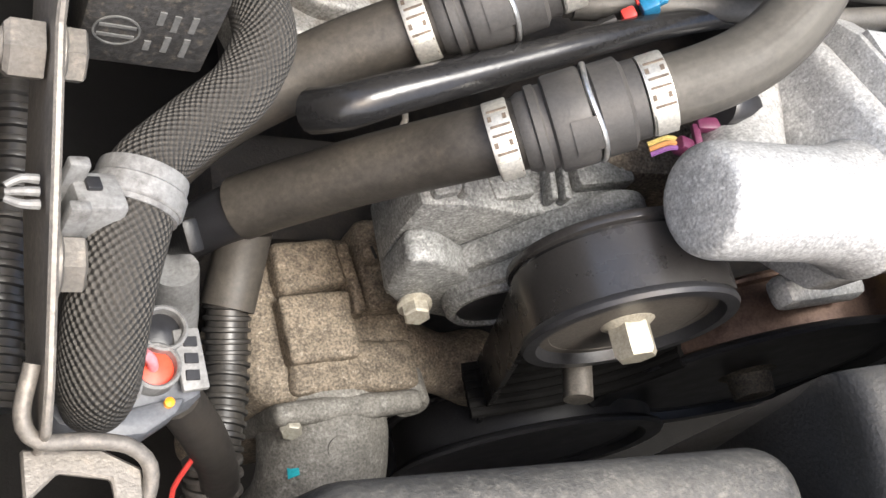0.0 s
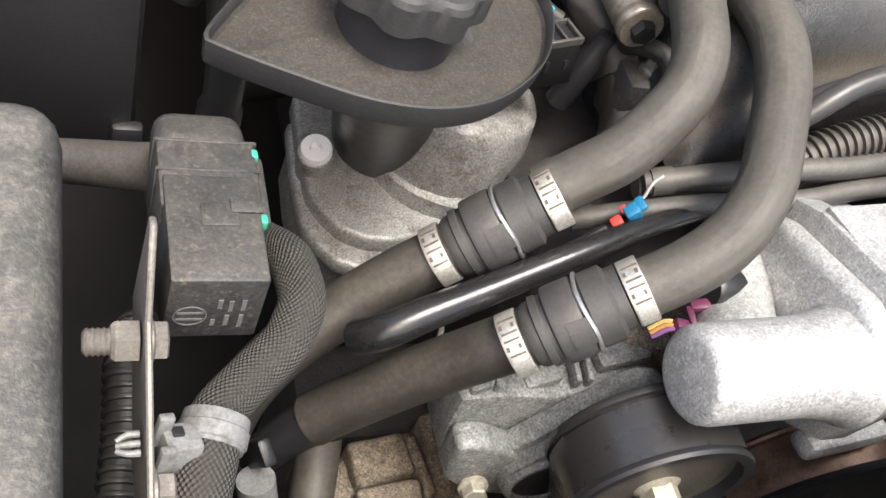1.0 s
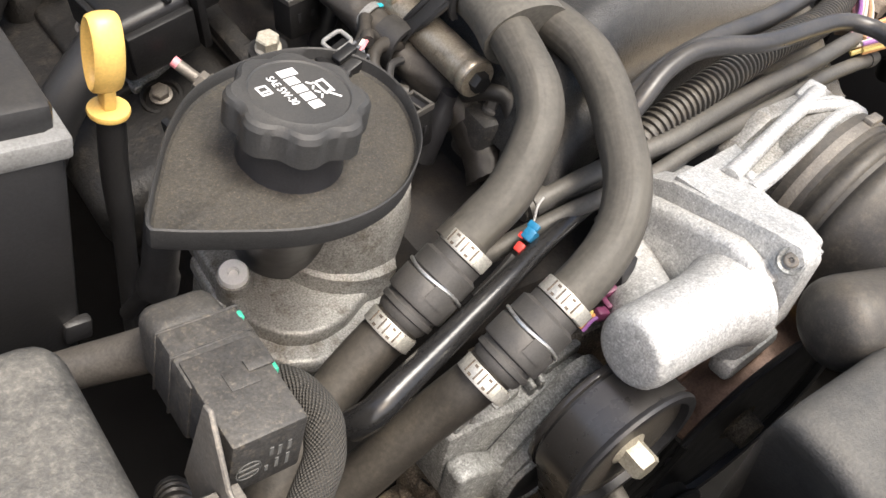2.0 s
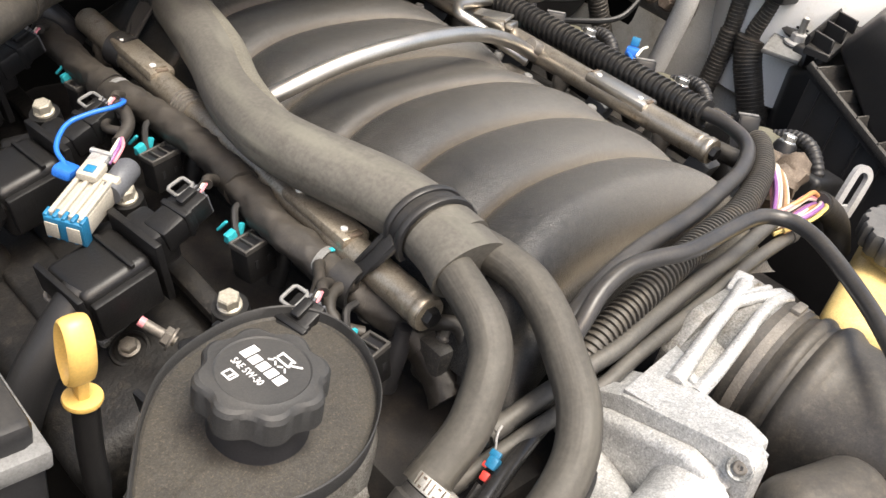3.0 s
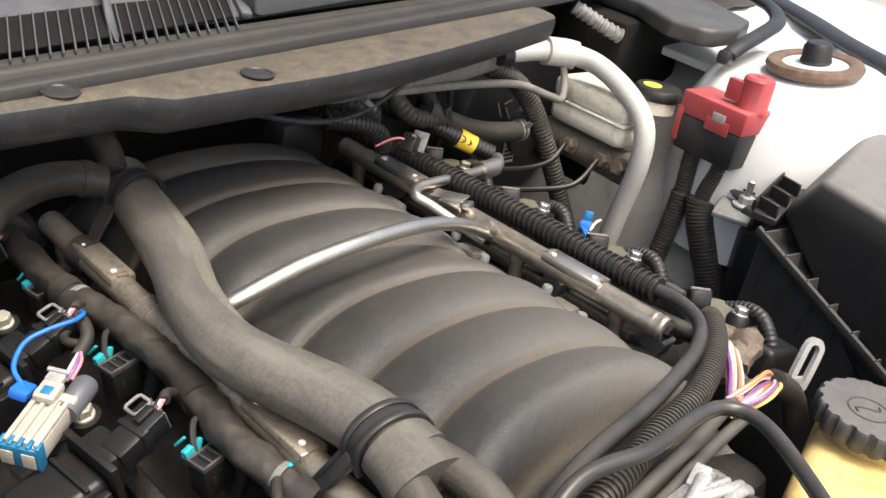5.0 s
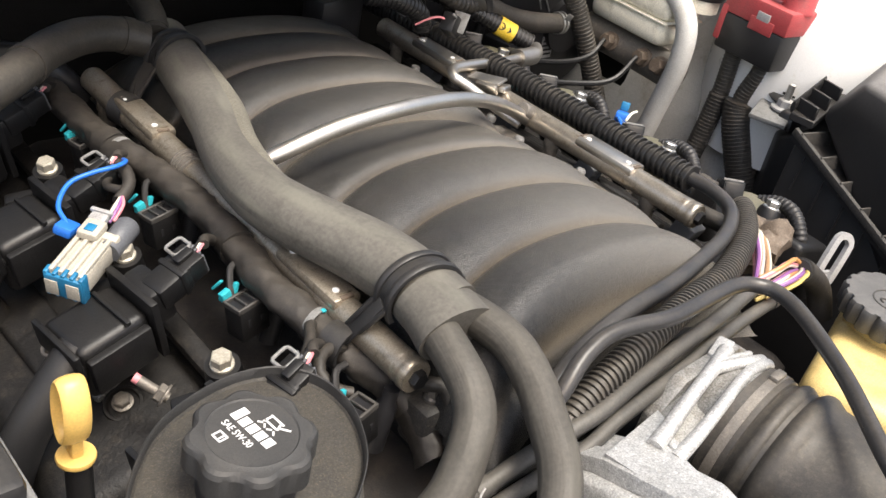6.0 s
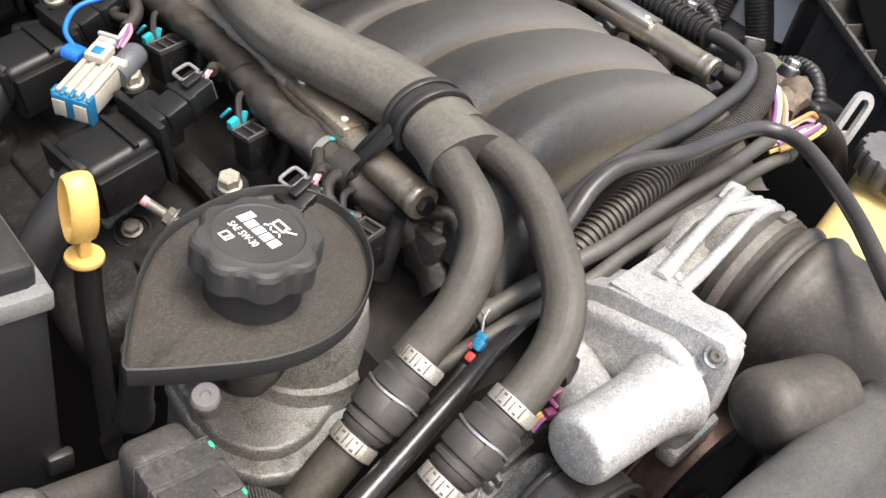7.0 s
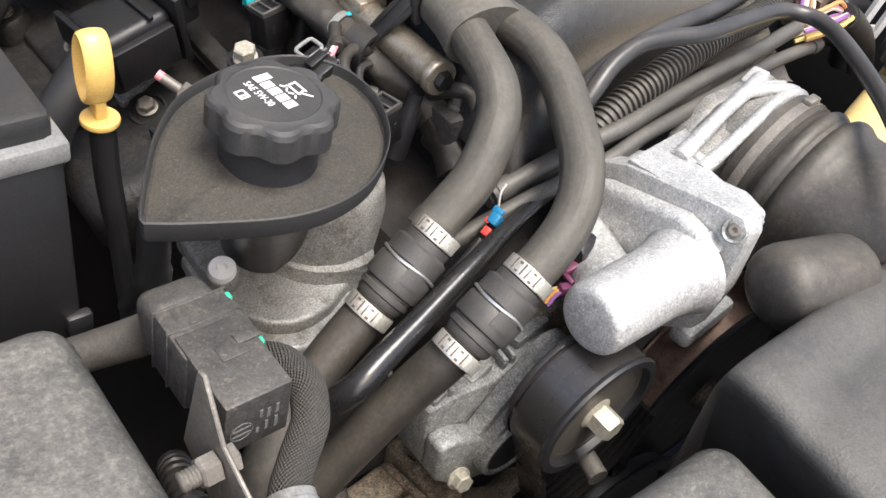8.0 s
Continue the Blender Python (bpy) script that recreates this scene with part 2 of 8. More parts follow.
CAST_BROWN = material("dirty_casting", (0.165, 0.135, 0.100), 0.75, 0.1, spots=(0.36, 0.315, 0.25), spot_scale=420, spot_amount=0.25, bump=1.0, bump_scale=420, vary=0.38)
STEEL = material("zinc_steel", (0.62, 0.62, 0.6), 0.35, 0.9, bump=0.1, vary=0.1)
STEEL_DIRTY = material("dirty_zinc", (0.18, 0.165, 0.145), 0.5, 0.4, spots=(0.28, 0.25, 0.21), spot_scale=180, spot_amount=0.35, bump=0.25)
CHROME = material("polished_tube", (0.60, 0.565, 0.51), 0.40, 1.0, bump=0.05, vary=0.06)
RAIL = material("fuel_rail_steel", (0.46, 0.415, 0.35), 0.33, 0.8, spots=(0.27, 0.22, 0.165), spot_scale=90, spot_amount=0.3, bump=0.08)
RAIL_BROWN = material("fuel_rail_grimy", (0.37, 0.325, 0.26), 0.36, 0.7, spots=(0.17, 0.14, 0.105), spot_scale=110, spot_amount=0.3, bump=0.1)
PULLEY = material("pulley_steel", (0.040, 0.038, 0.037), 0.17, 0.35, bump=0.03)
PULLEY_FACE = material("pulley_face", (0.11, 0.10, 0.088), 0.5, 0.3, bump=0.08, vary=0.15)
PULLEY_RUST = material("pulley_brown", (0.21, 0.140, 0.108), 0.34, 0.6, spots=(0.11, 0.07, 0.055), spot_scale=120, spot_amount=0.4, bump=0.1)
PULLEY_BLACK = material("pulley_black", (0.03, 0.03, 0.032), 0.38, 0.2, bump=0.05)
BELT = material("belt_rubber", (0.080, 0.076, 0.073), 0.28, 0.7, bump=0.0, vary=0.04)
CLAMP = material("clamp_bright_steel", (0.62, 0.60, 0.54), 0.42, 0.7, bump=0.08)
WHITE = material("white_paint", (0.80, 0.80, 0.78), 0.3, bump=0.02, vary=0.03, spots=(0.68, 0.66, 0.6), spot_scale=25, spot_amount=0.1)
BAY_GREY = material("bay_paint_grey", (0.46, 0.45, 0.42), 0.5, spots=(0.35, 0.32, 0.27), spot_scale=30, spot_amount=0.4, bump=0.05)
HOSE_GREY = material("silver_grey_line", (0.48, 0.48, 0.46), 0.45, spots=(0.46, 0.45, 0.41), spot_scale=40, spot_amount=0.35, bump=0.08)
HOSE_DUSTY = material("dusty_grey_line", (0.20, 0.195, 0.18), 0.55, spots=(0.13, 0.12, 0.10), spot_scale=50, spot_amount=0.5, bump=0.15, dust=DUST, dust_amount=0.2)
RES_WHITE = material("reservoir_nylon", (0.82, 0.79, 0.67), 0.45, spots=(0.45, 0.42, 0.32), spot_scale=30, spot_amount=0.4, bump=0.05)
RES_AMBER = material("reservoir_amber", (0.66, 0.50, 0.21), 0.4, spots=(0.52, 0.36, 0.12), spot_scale=20, spot_amount=0.4, bump=0.04)
YELLOW = material("dipstick_yellow", (0.72, 0.47, 0.14), 0.35, bump=0.05, vary=0.06)
YELLOW_TAG = material("yellow_tag", (0.75, 0.52, 0.05), 0.5, bump=0.0)
YELLOW_DOT = material("yellow_green_label", (0.72, 0.70, 0.10), 0.5, bump=0.0)
RED = material("red_cover", (0.40, 0.055, 0.06), 0.5, bump=0.15, spots=(0.30, 0.06, 0.062), spot_scale=60, spot_amount=0.4, dust=(0.5, 0.3, 0.28), dust_amount=0.25)
RED_SEAL = material("red_silicone", (0.75, 0.08, 0.04), 0.45, bump=0.05)
RED_CLIP = material("red_clip", (0.62, 0.06, 0.05), 0.4, bump=0.0)
BLUE = material("blue_clip", (0.015, 0.17, 0.33), 0.4, bump=0.0)
BLUE_WIRE = material("blue_strap", (0.02, 0.16, 0.62), 0.35, bump=0.0)
TEAL = material("teal_lock", (0.02, 0.36, 0.42), 0.4, bump=0.0)
GREEN = material("green_tab", (0.04, 0.42, 0.26), 0.4, bump=0.0)
PINK = material("pink_wire", (0.70, 0.25, 0.28), 0.5, bump=0.0)
PURPLE = material("purple_clip", (0.13, 0.028, 0.07), 0.45, bump=0.0)
ORANGE = material("orange_plug", (0.75, 0.30, 0.02), 0.45, bump=0.0)
OLIVE = material("olive_moulding", (0.13, 0.125, 0.085), 0.4, bump=0.1, vary=0.2, dust=DUST, dust_amount=0.2)
CREAM = material("cream_connector", (0.44, 0.41, 0.345), 0.45, bump=0.05, spots=(0.4, 0.37, 0.3), spot_scale=90, spot_amount=0.3)
GREY_CONN = material("grey_connector", (0.10, 0.105, 0.115), 0.45, bump=0.05)
GREY_LIGHT = material("light_grey_plastic", (0.36, 0.36, 0.36), 0.5, bump=0.1, spots=(0.26, 0.25, 0.24), spot_scale=70, spot_amount=0.4)
PRINT = material("white_print", (0.75, 0.75, 0.74), 0.6, bump=0.0, vary=0.03)
PRINT_GREY = material("grey_print", (0.11, 0.11, 0.105), 0.6, bump=0.0)
PRINT_DARK = material("dark_print", (0.02, 0.02, 0.02), 0.6, bump=0.0)
RUST_RING = material("rusty_ring", (0.15, 0.095, 0.068), 0.7, 0.2, spots=(0.22, 0.165, 0.13), spot_scale=80, spot_amount=0.5, bump=0.3)
SEAL = material("weatherstrip_dusty", (0.026, 0.025, 0.024), 0.5, bump=0.15, dust=(0.20, 0.17, 0.13), dust_amount=0.22)
BOOT = material("dusty_boot_rubber", (0.030, 0.028, 0.026), 0.42, spots=(0.06, 0.054, 0.045), spot_scale=220, spot_amount=0.45, bump=0.2, dust=(0.20, 0.17, 0.13), dust_amount=0.45, dust_even=0.06)
COIL = material("coil_black_plastic", (0.010, 0.010, 0.0105), 0.38, bump=0.2, vary=0.25, spec=0.4, dust=(0.16, 0.14, 0.11), dust_amount=0.05)
CLIP_GREY = material("grey_clip_plastic", (0.19, 0.19, 0.185), 0.5, bump=0.15, spots=(0.10, 0.095, 0.09), spot_scale=140, spot_amount=0.4)
ZINC = material("yellowed_zinc", (0.40, 0.375, 0.31), 0.45, 0.3, bump=0.12, spots=(0.28, 0.25, 0.19), spot_scale=260, spot_amount=0.4)
CAP_GREY = material("grey_cap_plastic", (0.060, 0.060, 0.060), 0.45, bump=0.2, dust=(0.32, 0.31, 0.29), dust_amount=0.35, dust_even=0.3)
CAP_MATTE = material("matte_cap_plastic", (0.034, 0.034, 0.034), 0.55, bump=0.25, bump_scale=1100, dust=(0.20, 0.18, 0.15), dust_amount=0.18)
COUPLING = material("coupling_plastic", (0.048, 0.046, 0.044), 0.45, bump=0.15, dust=(0.20, 0.175, 0.14), dust_amount=0.25)
DUCT = material("duct_plastic", (0.036, 0.036, 0.036), 0.48, bump=0.45, bump_scale=700, vary=0.25, dust=(0.28, 0.26, 0.22), dust_amount=0.28, dust_even=0.15)
STEEL_BROWN = material("rusty_brown_steel", (0.13, 0.10, 0.075), 0.65, 0.2, spots=(0.21, 0.17, 0.13), spot_scale=160, spot_amount=0.4, bump=0.3, vary=0.2)
# paler foam colour for the strip along the sleeve's upper right
FOAM_PALE = material("foam_pale_strip", (0.150, 0.140, 0.112), 0.70, spots=(0.11, 0.102, 0.082), spot_scale=60, spot_amount=0.3, bump=0.3, bump_scale=420, vary=0.18)
# pale upward faces: some dust, mostly sky reflection painted into the colour
LID = material("airbox_lid_dust_glare", (0.018, 0.018, 0.019), 0.40, bump=0.12, dust=(0.26, 0.25, 0.24), dust_amount=0.8, dust_even=0.6)
COWL = material("cowl_plastic_dusty", (0.026, 0.026, 0.026), 0.5, bump=0.35, vary=0.25, spots=(0.075, 0.062, 0.044), spot_scale=140, spot_amount=0.4, dust=(0.23, 0.185, 0.12), dust_amount=0.62, dust_even=0.1)
COWL_FACE = material("cowl_face_plastic", (0.020, 0.021, 0.024), 0.42, bump=0.2, vary=0.2, spots=(0.045, 0.043, 0.040), spot_scale=70, spot_amount=0.3)
COWL_BLUE = material("cowl_outer_plastic", (0.06, 0.063, 0.07), 0.42, bump=0.15, dust=(0.25, 0.25, 0.26), dust_amount=0.4)
SHELF = material("shelf_plastic", (0.050, 0.050, 0.050), 0.45, bump=0.25, vary=0.2, dust=(0.22, 0.20, 0.17), dust_amount=0.35)
GLASS_DARK = material("windscreen_tint", (0.03, 0.035, 0.04), 0.06, bump=0.0)
CASTING_DARK = material("engine_block_dark", (0.018, 0.016, 0.015), 0.75, 0.0, spots=(0.04, 0.032, 0.026), spot_scale=60, spot_amount=0.5, bump=0.4)
COVER_VALVE = material("valve_cover_dark", (0.012, 0.0112, 0.0105), 0.5, 0.0, spec=0.4, spots=(0.034, 0.029, 0.024), spot_scale=110, spot_amount=0.35, bump=0.6, bump_scale=300, vary=0.3)
FLOOR_DARK = material("undertray_dark", (0.010, 0.0095, 0.009), 0.85, bump=0.3, spec=0.2)
CONCRETE = material("car_park_concrete", (0.30, 0.29, 0.27), 0.85, spots=(0.22, 0.21, 0.19), spot_scale=3, spot_amount=0.5, grain=120, bump=0.3, bump_scale=80)
WIRE_COLOURS = [material("wire_" + n, c, 0.4, bump=0.0) for n, c in (
    ("cream", (0.66, 0.6, 0.5)), ("pink", (0.68, 0.3, 0.33)), ("purple", (0.24, 0.10, 0.28)),
    ("orange", (0.55, 0.27, 0.10)), ("yellow", (0.60, 0.47, 0.16)), ("tan", (0.4, 0.24, 0.13)))]


# ---- builders ----
def ease(pts, step):
    """Points of a smooth curve through pts, about step apart."""
    p = [Vector(q) for q in pts]
    if len(p) == 2:
        n = max(1, round((p[1] - p[0]).length / step))
        return [p[0].lerp(p[1], i / n) for i in range(n + 1)]
    p = [2 * p[0] - p[1], *p, 2 * p[-1] - p[-2]]
    out = []
    for a, b, c, d in zip(p, p[1:], p[2:], p[3:]):
        n = max(1, round((c - b).length / step))
        for i in range(n):
            t = i / n
            out.append(0.5 * (2 * b + (c - a) * t + (2 * a - 5 * b + 4 * c - d) * t * t + (3 * b - a - 3 * c + d) * t ** 3))
    return out + [p[-2]]


def sweep(pts, radius, seg=14, step=0.006, ridge=None, squash=1.0, up=(0, 0, 1), caps=True, bm=None, exact=False):
    """A tube along a curve. radius: metres, or a function of 0..1 along. ridge: (pitch, depth) for corrugation."""
    bm = bm or bmesh.new()
    uv = bm.loops.layers.uv.verify()
    path = [Vector(q) for q in pts] if exact else ease(pts, ridge[0] / 2 if ridge else step)
    length = [0.0]
    for a, b in zip(path, path[1:]):
        length.append(length[-1] + (b - a).length)
    total, rings, proud = length[-1], [], None
    if ridge:
        fine, at, proud, j = [], [], [], 0
        for k in range(int(total / ridge[0])):
            for f, h in ((0.0, 0.0), (0.10, 0.9), (0.27, 1.0), (0.44, 0.9), (0.54, 0.0)):
                d = (k + f) * ridge[0]
                while j < len(path) - 2 and length[j + 1] < d:
                    j += 1
                fine.append(path[j].lerp(path[j + 1], (d - length[j]) / (length[j + 1] - length[j])))
                at.append(d)
                proud.append(h * ridge[1])
        path, length = fine, at
    side = None
    for i, p in enumerate(path):
        d = (path[min(i + 1, len(path) - 1)] - path[max(i - 1, 0)]).normalized()
        if side is None:
            side = d.cross(Vector(up))
            if side.length < 0.05:
                side = d.cross(Vector((0, 1, 0)))
        side = (side - d * side.dot(d)).normalized()
        top = side.cross(d)
        r = radius(length[i] / total) if callable(radius) else radius
        r += proud[i] if ridge else 0.0
        ring = []
        for k in range(seg):
            a = 2 * math.pi * k / seg
            ring.append(bm.verts.new(p + side * (r * math.cos(a)) + top * (r * squash * math.sin(a))))
        rings.append(ring)
    for i in range(len(rings) - 1):
        for k in range(seg):
            f = bm.faces.new((rings[i][k], rings[i][(k + 1) % seg], rings[i + 1][(k + 1) % seg], rings[i + 1][k]))
            for lp, (uu, vv) in zip(f.loops, ((k, i), (k + 1, i), (k + 1, i + 1), (k, i + 1))):
                lp[uv].uv = (uu / seg, length[vv])
    if caps:
        bm.faces.new(rings[0][::-1])
        bm.faces.new(rings[-1])
    return bm


def lathe(profile, seg=32, m=None, bm=None, wave=None, caps=True):
    """Turned shape about z from (radius, height) pairs. wave: radius change by angle and height."""
    bm = bm or bmesh.new()
    m = m or Matrix()
    rings = []
    for r, z in profile:
        ring = []
        for k in range(seg):
            a = 2 * math.pi * k / seg
            rr = max(r, 1e-5) + (wave(a, r, z) if wave else 0)
            ring.append(bm.verts.new(m @ Vector((rr * math.cos(a), rr * math.sin(a), z))))
        rings.append(ring)
    for a, b in zip(rings, rings[1:]):
        for k in range(seg):
            f = bm.faces.new((a[k], a[(k + 1) % seg], b[(k + 1) % seg], b[k]))
            f.smooth = True
    if caps and profile[0][0] > 1e-4:
        bm.faces.new(rings[0][::-1])
    if caps and profile[-1][0] > 1e-4:
        bm.faces.new(rings[-1])
    return bm


def block(size, m=None, bevel=0.002, bm=None, segments=2, taper=1.0):
    """A box with rounded edges, centred; taper narrows its top."""
    own = bmesh.new()
    bmesh.ops.create_cube(own, size=1.0)
    for v in own.verts:
        k = taper if v.co.z > 0 else 1.0
        v.co = Vector((v.co.x * size[0] * k, v.co.y * size[1] * k, v.co.z * size[2]))
    if bevel:
        bmesh.ops.bevel(own, geom=own.edges[:], offset=min(bevel, 0.45 * min(size)), segments=segments, affect="EDGES", profile=0.5)
    return merge(own, m, bm)


def slab(outline, height, m=None, bevel=0.0, bm=None, segments=2):
    """A flat outline (x, y) raised by height along z."""
    own = bmesh.new()
    base = [own.verts.new((x, y, 0)) for x, y in outline]
    face = own.faces.new(base)
    if face.normal.z > 0 or True:
        own.normal_update()
        if face.normal.z > 0:
            face.normal_flip()
    got = bmesh.ops.extrude_face_region(own, geom=[face])
    tops = [v for v in got["geom"] if isinstance(v, bmesh.types.BMVert)]
    for v in tops:
        v.co.z += height
    if bevel:
        own.edges.ensure_lookup_table()
        bmesh.ops.bevel(own, geom=own.edges[:], offset=bevel, segments=segments, affect="EDGES", profile=0.5)
    return merge(own, m, bm)


def merge(own, m=None, bm=None):
    bmesh.ops.recalc_face_normals(own, faces=own.faces[:])
    if m is not None:
        own.transform(m)
    if bm is None:
        return own
    tmp = bpy.data.meshes.new("tmp")
    own.to_mesh(tmp)
    own.free()
    bm.from_mesh(tmp)
    bpy.data.meshes.remove(tmp)
    return bm


def mesh_object(name, bm, mat, smooth_angle=40):
    me = bpy.data.meshes.new(name)
    bmesh.ops.recalc_face_normals(bm, faces=bm.faces[:])
    for e in bm.edges:
        e.smooth = len(e.link_faces) == 2 and e.calc_face_angle(3.0) < radians(smooth_angle)
    for f in bm.faces:
        f.smooth = True
    bm.to_mesh(me)
    bm.free()
    me.materials.append(mat)
    return new(name, me)


def part(name, bm, mat, parent, label="", smooth_angle=40):
    ob = mesh_object(name, bm, mat, smooth_angle)
    ob.parent = parent
    if parent.type == "EMPTY":
        ob.matrix_parent_inverse = parent.matrix_basis.inverted()
    if label:
        tagged(ob, label)
    return ob


def thing(name, at, label, category, group="", kind=""):
    ob = new(name)
    ob.empty_display_size = 0.02
    ob.matrix_basis = Matrix.Translation(at)
    ob.matrix_world = ob.matrix_basis
    return tagged(ob, label, category, group, kind)


def solo(name, bm, mat, label, category, group="", kind="", smooth_angle=40):
    return tagged(mesh_object(name, bm, mat, smooth_angle), label, category, group, kind)


def aim(at, direction, roll=0.0):
    """A pose at a place whose z points along direction."""
    q = Vector(direction).to_track_quat("Z", "Y").to_matrix().to_4x4()
    return Matrix.Translation(at) @ q @ Matrix.Rotation(radians(roll), 4, "Z")


def hexhead(m, r, h, bm=None, washer=1.25):
    """A flanged hexagon bolt head along z of m."""
    bm = bm or bmesh.new()
    if washer:
        lathe([(0, 0), (r * washer, 0), (r * washer, h * 0.18), (r * 0.9, h * 0.3), (0, h * 0.3)], 20, m, bm)
    lathe([(0, h * 0.2), (r, h * 0.2), (r, h * 0.9), (r * 0.86, h), (0, h)], 6, m, bm)
    return bm


def arc_band(m, r, width, thick, a0, a1, n=24, bm=None):
    """A strap of rectangular section bent round y of m, between two angles in degrees."""
    bm = bm or bmesh.new()
    rows = []
    for k in range(n + 1):
        a = radians(a0 + (a1 - a0) * k / n)
        c, s = math.cos(a), math.sin(a)
        rows.append([bm.verts.new(m @ Vector((rr * c, yy, rr * s))) for rr, yy in ((r, -width / 2), (r + thick, -width / 2), (r + thick, width / 2), (r, width / 2))])
    for a, b in zip(rows, rows[1:]):
        for k in range(4):
            bm.faces.new((a[k], a[(k + 1) % 4], b[(k + 1) % 4], b[k]))
    bm.faces.new(rows[0][::-1])
    bm.faces.new(rows[-1])
    return bm


def hull(points, bevel=0.0, segments=3):
    """A closed solid round a few corner points, with rounded edges."""
    bm = bmesh.new()
    for p in points:
        bm.verts.new(p)
    bmesh.ops.convex_hull(bm, input=bm.verts[:])
    bmesh.ops.dissolve_limit(bm, angle_limit=radians(4), verts=bm.verts[:], edges=bm.edges[:])
    if bevel:
        bmesh.ops.bevel(bm, geom=bm.edges[:], offset=bevel, segments=segments, affect="EDGES", profile=0.5)
    return bm




# ---- setting: ground, car body round the bay ----
def ground():
    bm = bmesh.new()
    bmesh.ops.create_grid(bm, x_segments=4, y_segments=4, size=400)
    solo("ground", bm, CONCRETE, "grey concrete car park under the car", "ground", kind="structure")
    bm = block((1.5, 1.1, 0.02), pose(0.05, 0.15, 0.36), 0.004)
    solo("undertray", bm, FLOOR_DARK, "dark grimy floor of the engine bay", "floor", kind="structure")
    bm = block((1.3, 0.03, 0.62), pose(0.05, 0.62, 0.67), 0.004)
    solo("firewall", bm, FLOOR_DARK, "dark firewall behind the engine", "wall", kind="structure")
    # added near-black blocks standing in for the shaded void by the brake reservoir
    bm = block((0.42, 0.03, 0.42), pose(0.64, 0.515, 0.745), 0.004)
    block((0.14, 0.10, 0.25), pose(0.60, 0.425, 0.80), 0.004, bm)
    solo("firewall_corner", bm, FLOOR_DARK, "near-black backing in place of the shaded void below the bonnet hinge", "wall", kind="structure")
    bm = block((0.03, 1.0, 0.5), pose(-0.62, 0.1, 0.61), 0.004)
    solo("wall_passenger_side", bm, BAY_GREY, "light grey painted inner wing of the engine bay", "wall", kind="structure")
    bm = block((1.3, 0.03, 0.36), pose(0.05, -0.42, 0.55), 0.004)
    solo("wall_front", bm, FLOOR_DARK, "dark radiator support across the front", "wall", kind="structure")


ground()


def fender():
    f = thing("fender", (0.72, 0.1, 0.4), "white painted inner wing, strut tower and outer wing", "car body", kind="structure")
    prof = [(0.50, 0.36), (0.515, 0.62), (0.535, 0.74), (0.58, 0.82), (0.66, 0.86), (0.80, 0.885), (0.86, 0.90)]
    bm = bmesh.new()
    rows = []
    for i in range(31):
        y = -0.75 + i * 0.05
        sh = 0.10 * max(0, y - 0.1)
        rows.append([bm.verts.new((x + (sh if z > 0.8 else 0), y, z)) for x, z in prof])
    for a, b in zip(rows, rows[1:]):
        for k in range(len(prof) - 1):
            bm.faces.new((a[k], a[k + 1], b[k + 1], b[k]))
    part("inner_wing", bm, BAY_GREY, f, "pale grey painted inner wing")
    bm = lathe([(0.150, -0.20), (0.135, -0.10), (0.122, -0.045), (0.105, -0.018), (0.09, -0.008), (0.0, -0.006)], 48, aim((0.625, 0.19, 0.925), (-0.12, 0.1, 1)))
    part("strut_tower", bm, WHITE, f, "white domed strut tower")
    part("tower_apron", block((0.30, 0.50, 0.012), pose(0.76, 0.22, 0.893, 0, -3, -6), 0.004), WHITE, f)
    seal = sweep([(0.60, -0.30, 0.905), (0.665, -0.05, 0.912), (0.729, 0.066, 0.918), (0.789, 0.150, 0.920), (0.853, 0.239, 0.921), (0.928, 0.325, 0.922), (1.006, 0.421, 0.922), (1.10, 0.525, 0.922)], 0.021, 14, 0.03, squash=0.45)
    part("seal", seal, RUBBER_BLACK, f, "black rubber bonnet seal")
    bm = bmesh.new()
    rows = []
    for i in range(25):
        y = -1.0 + i * 0.08
        x = 0.83 + 0.28 * max(0, y) ** 1.2
        rows.append([bm.verts.new((x + dx, y, z)) for dx, z in ((0.0, 0.905), (0.05, 0.925), (0.2, 0.93), (0.5, 0.90), (0.7, 0.82), (0.78, 0.6), (0.80, 0.3))])
    for a, b in zip(rows, rows[1:]):
        for k in range(6):
            bm.faces.new((a[k], a[k + 1], b[k + 1], b[k]))
    part("outer_wing", bm, WHITE, f, "glossy white outer wing")
    return f


fender()


def strut_top():
    m = aim((0.62, 0.175, 0.930), (-0.12, 0.1, 1))
    s = thing("strut_mount", (0.62, 0.18, 0.90), "rusty ring strut top mount with black rubber nut cap", "strut mount")
    part("ring", lathe([(0.036, -0.004), (0.052, -0.006), (0.0542, 0.000), (0.052, 0.005), (0.045, 0.007), (0.037, 0.004), (0.036, -0.004)], 48, m, caps=False), RUST_RING, s, "rust-brown steel ring")
    part("plate", lathe([(0.0, 0.0), (0.038, 0.0), (0.036, 0.002), (0.02, 0.003), (0, 0.003)], 32, m), WHITE, s)
    part("nut_cap", lathe([(0.0165, 0.002), (0.0178, 0.006), (0.0165, 0.009), (0.0160, 0.022), (0.0125, 0.027), (0, 0.028)], 24, m), RUBBER_BLACK, s, "black rubber cap")


strut_top()


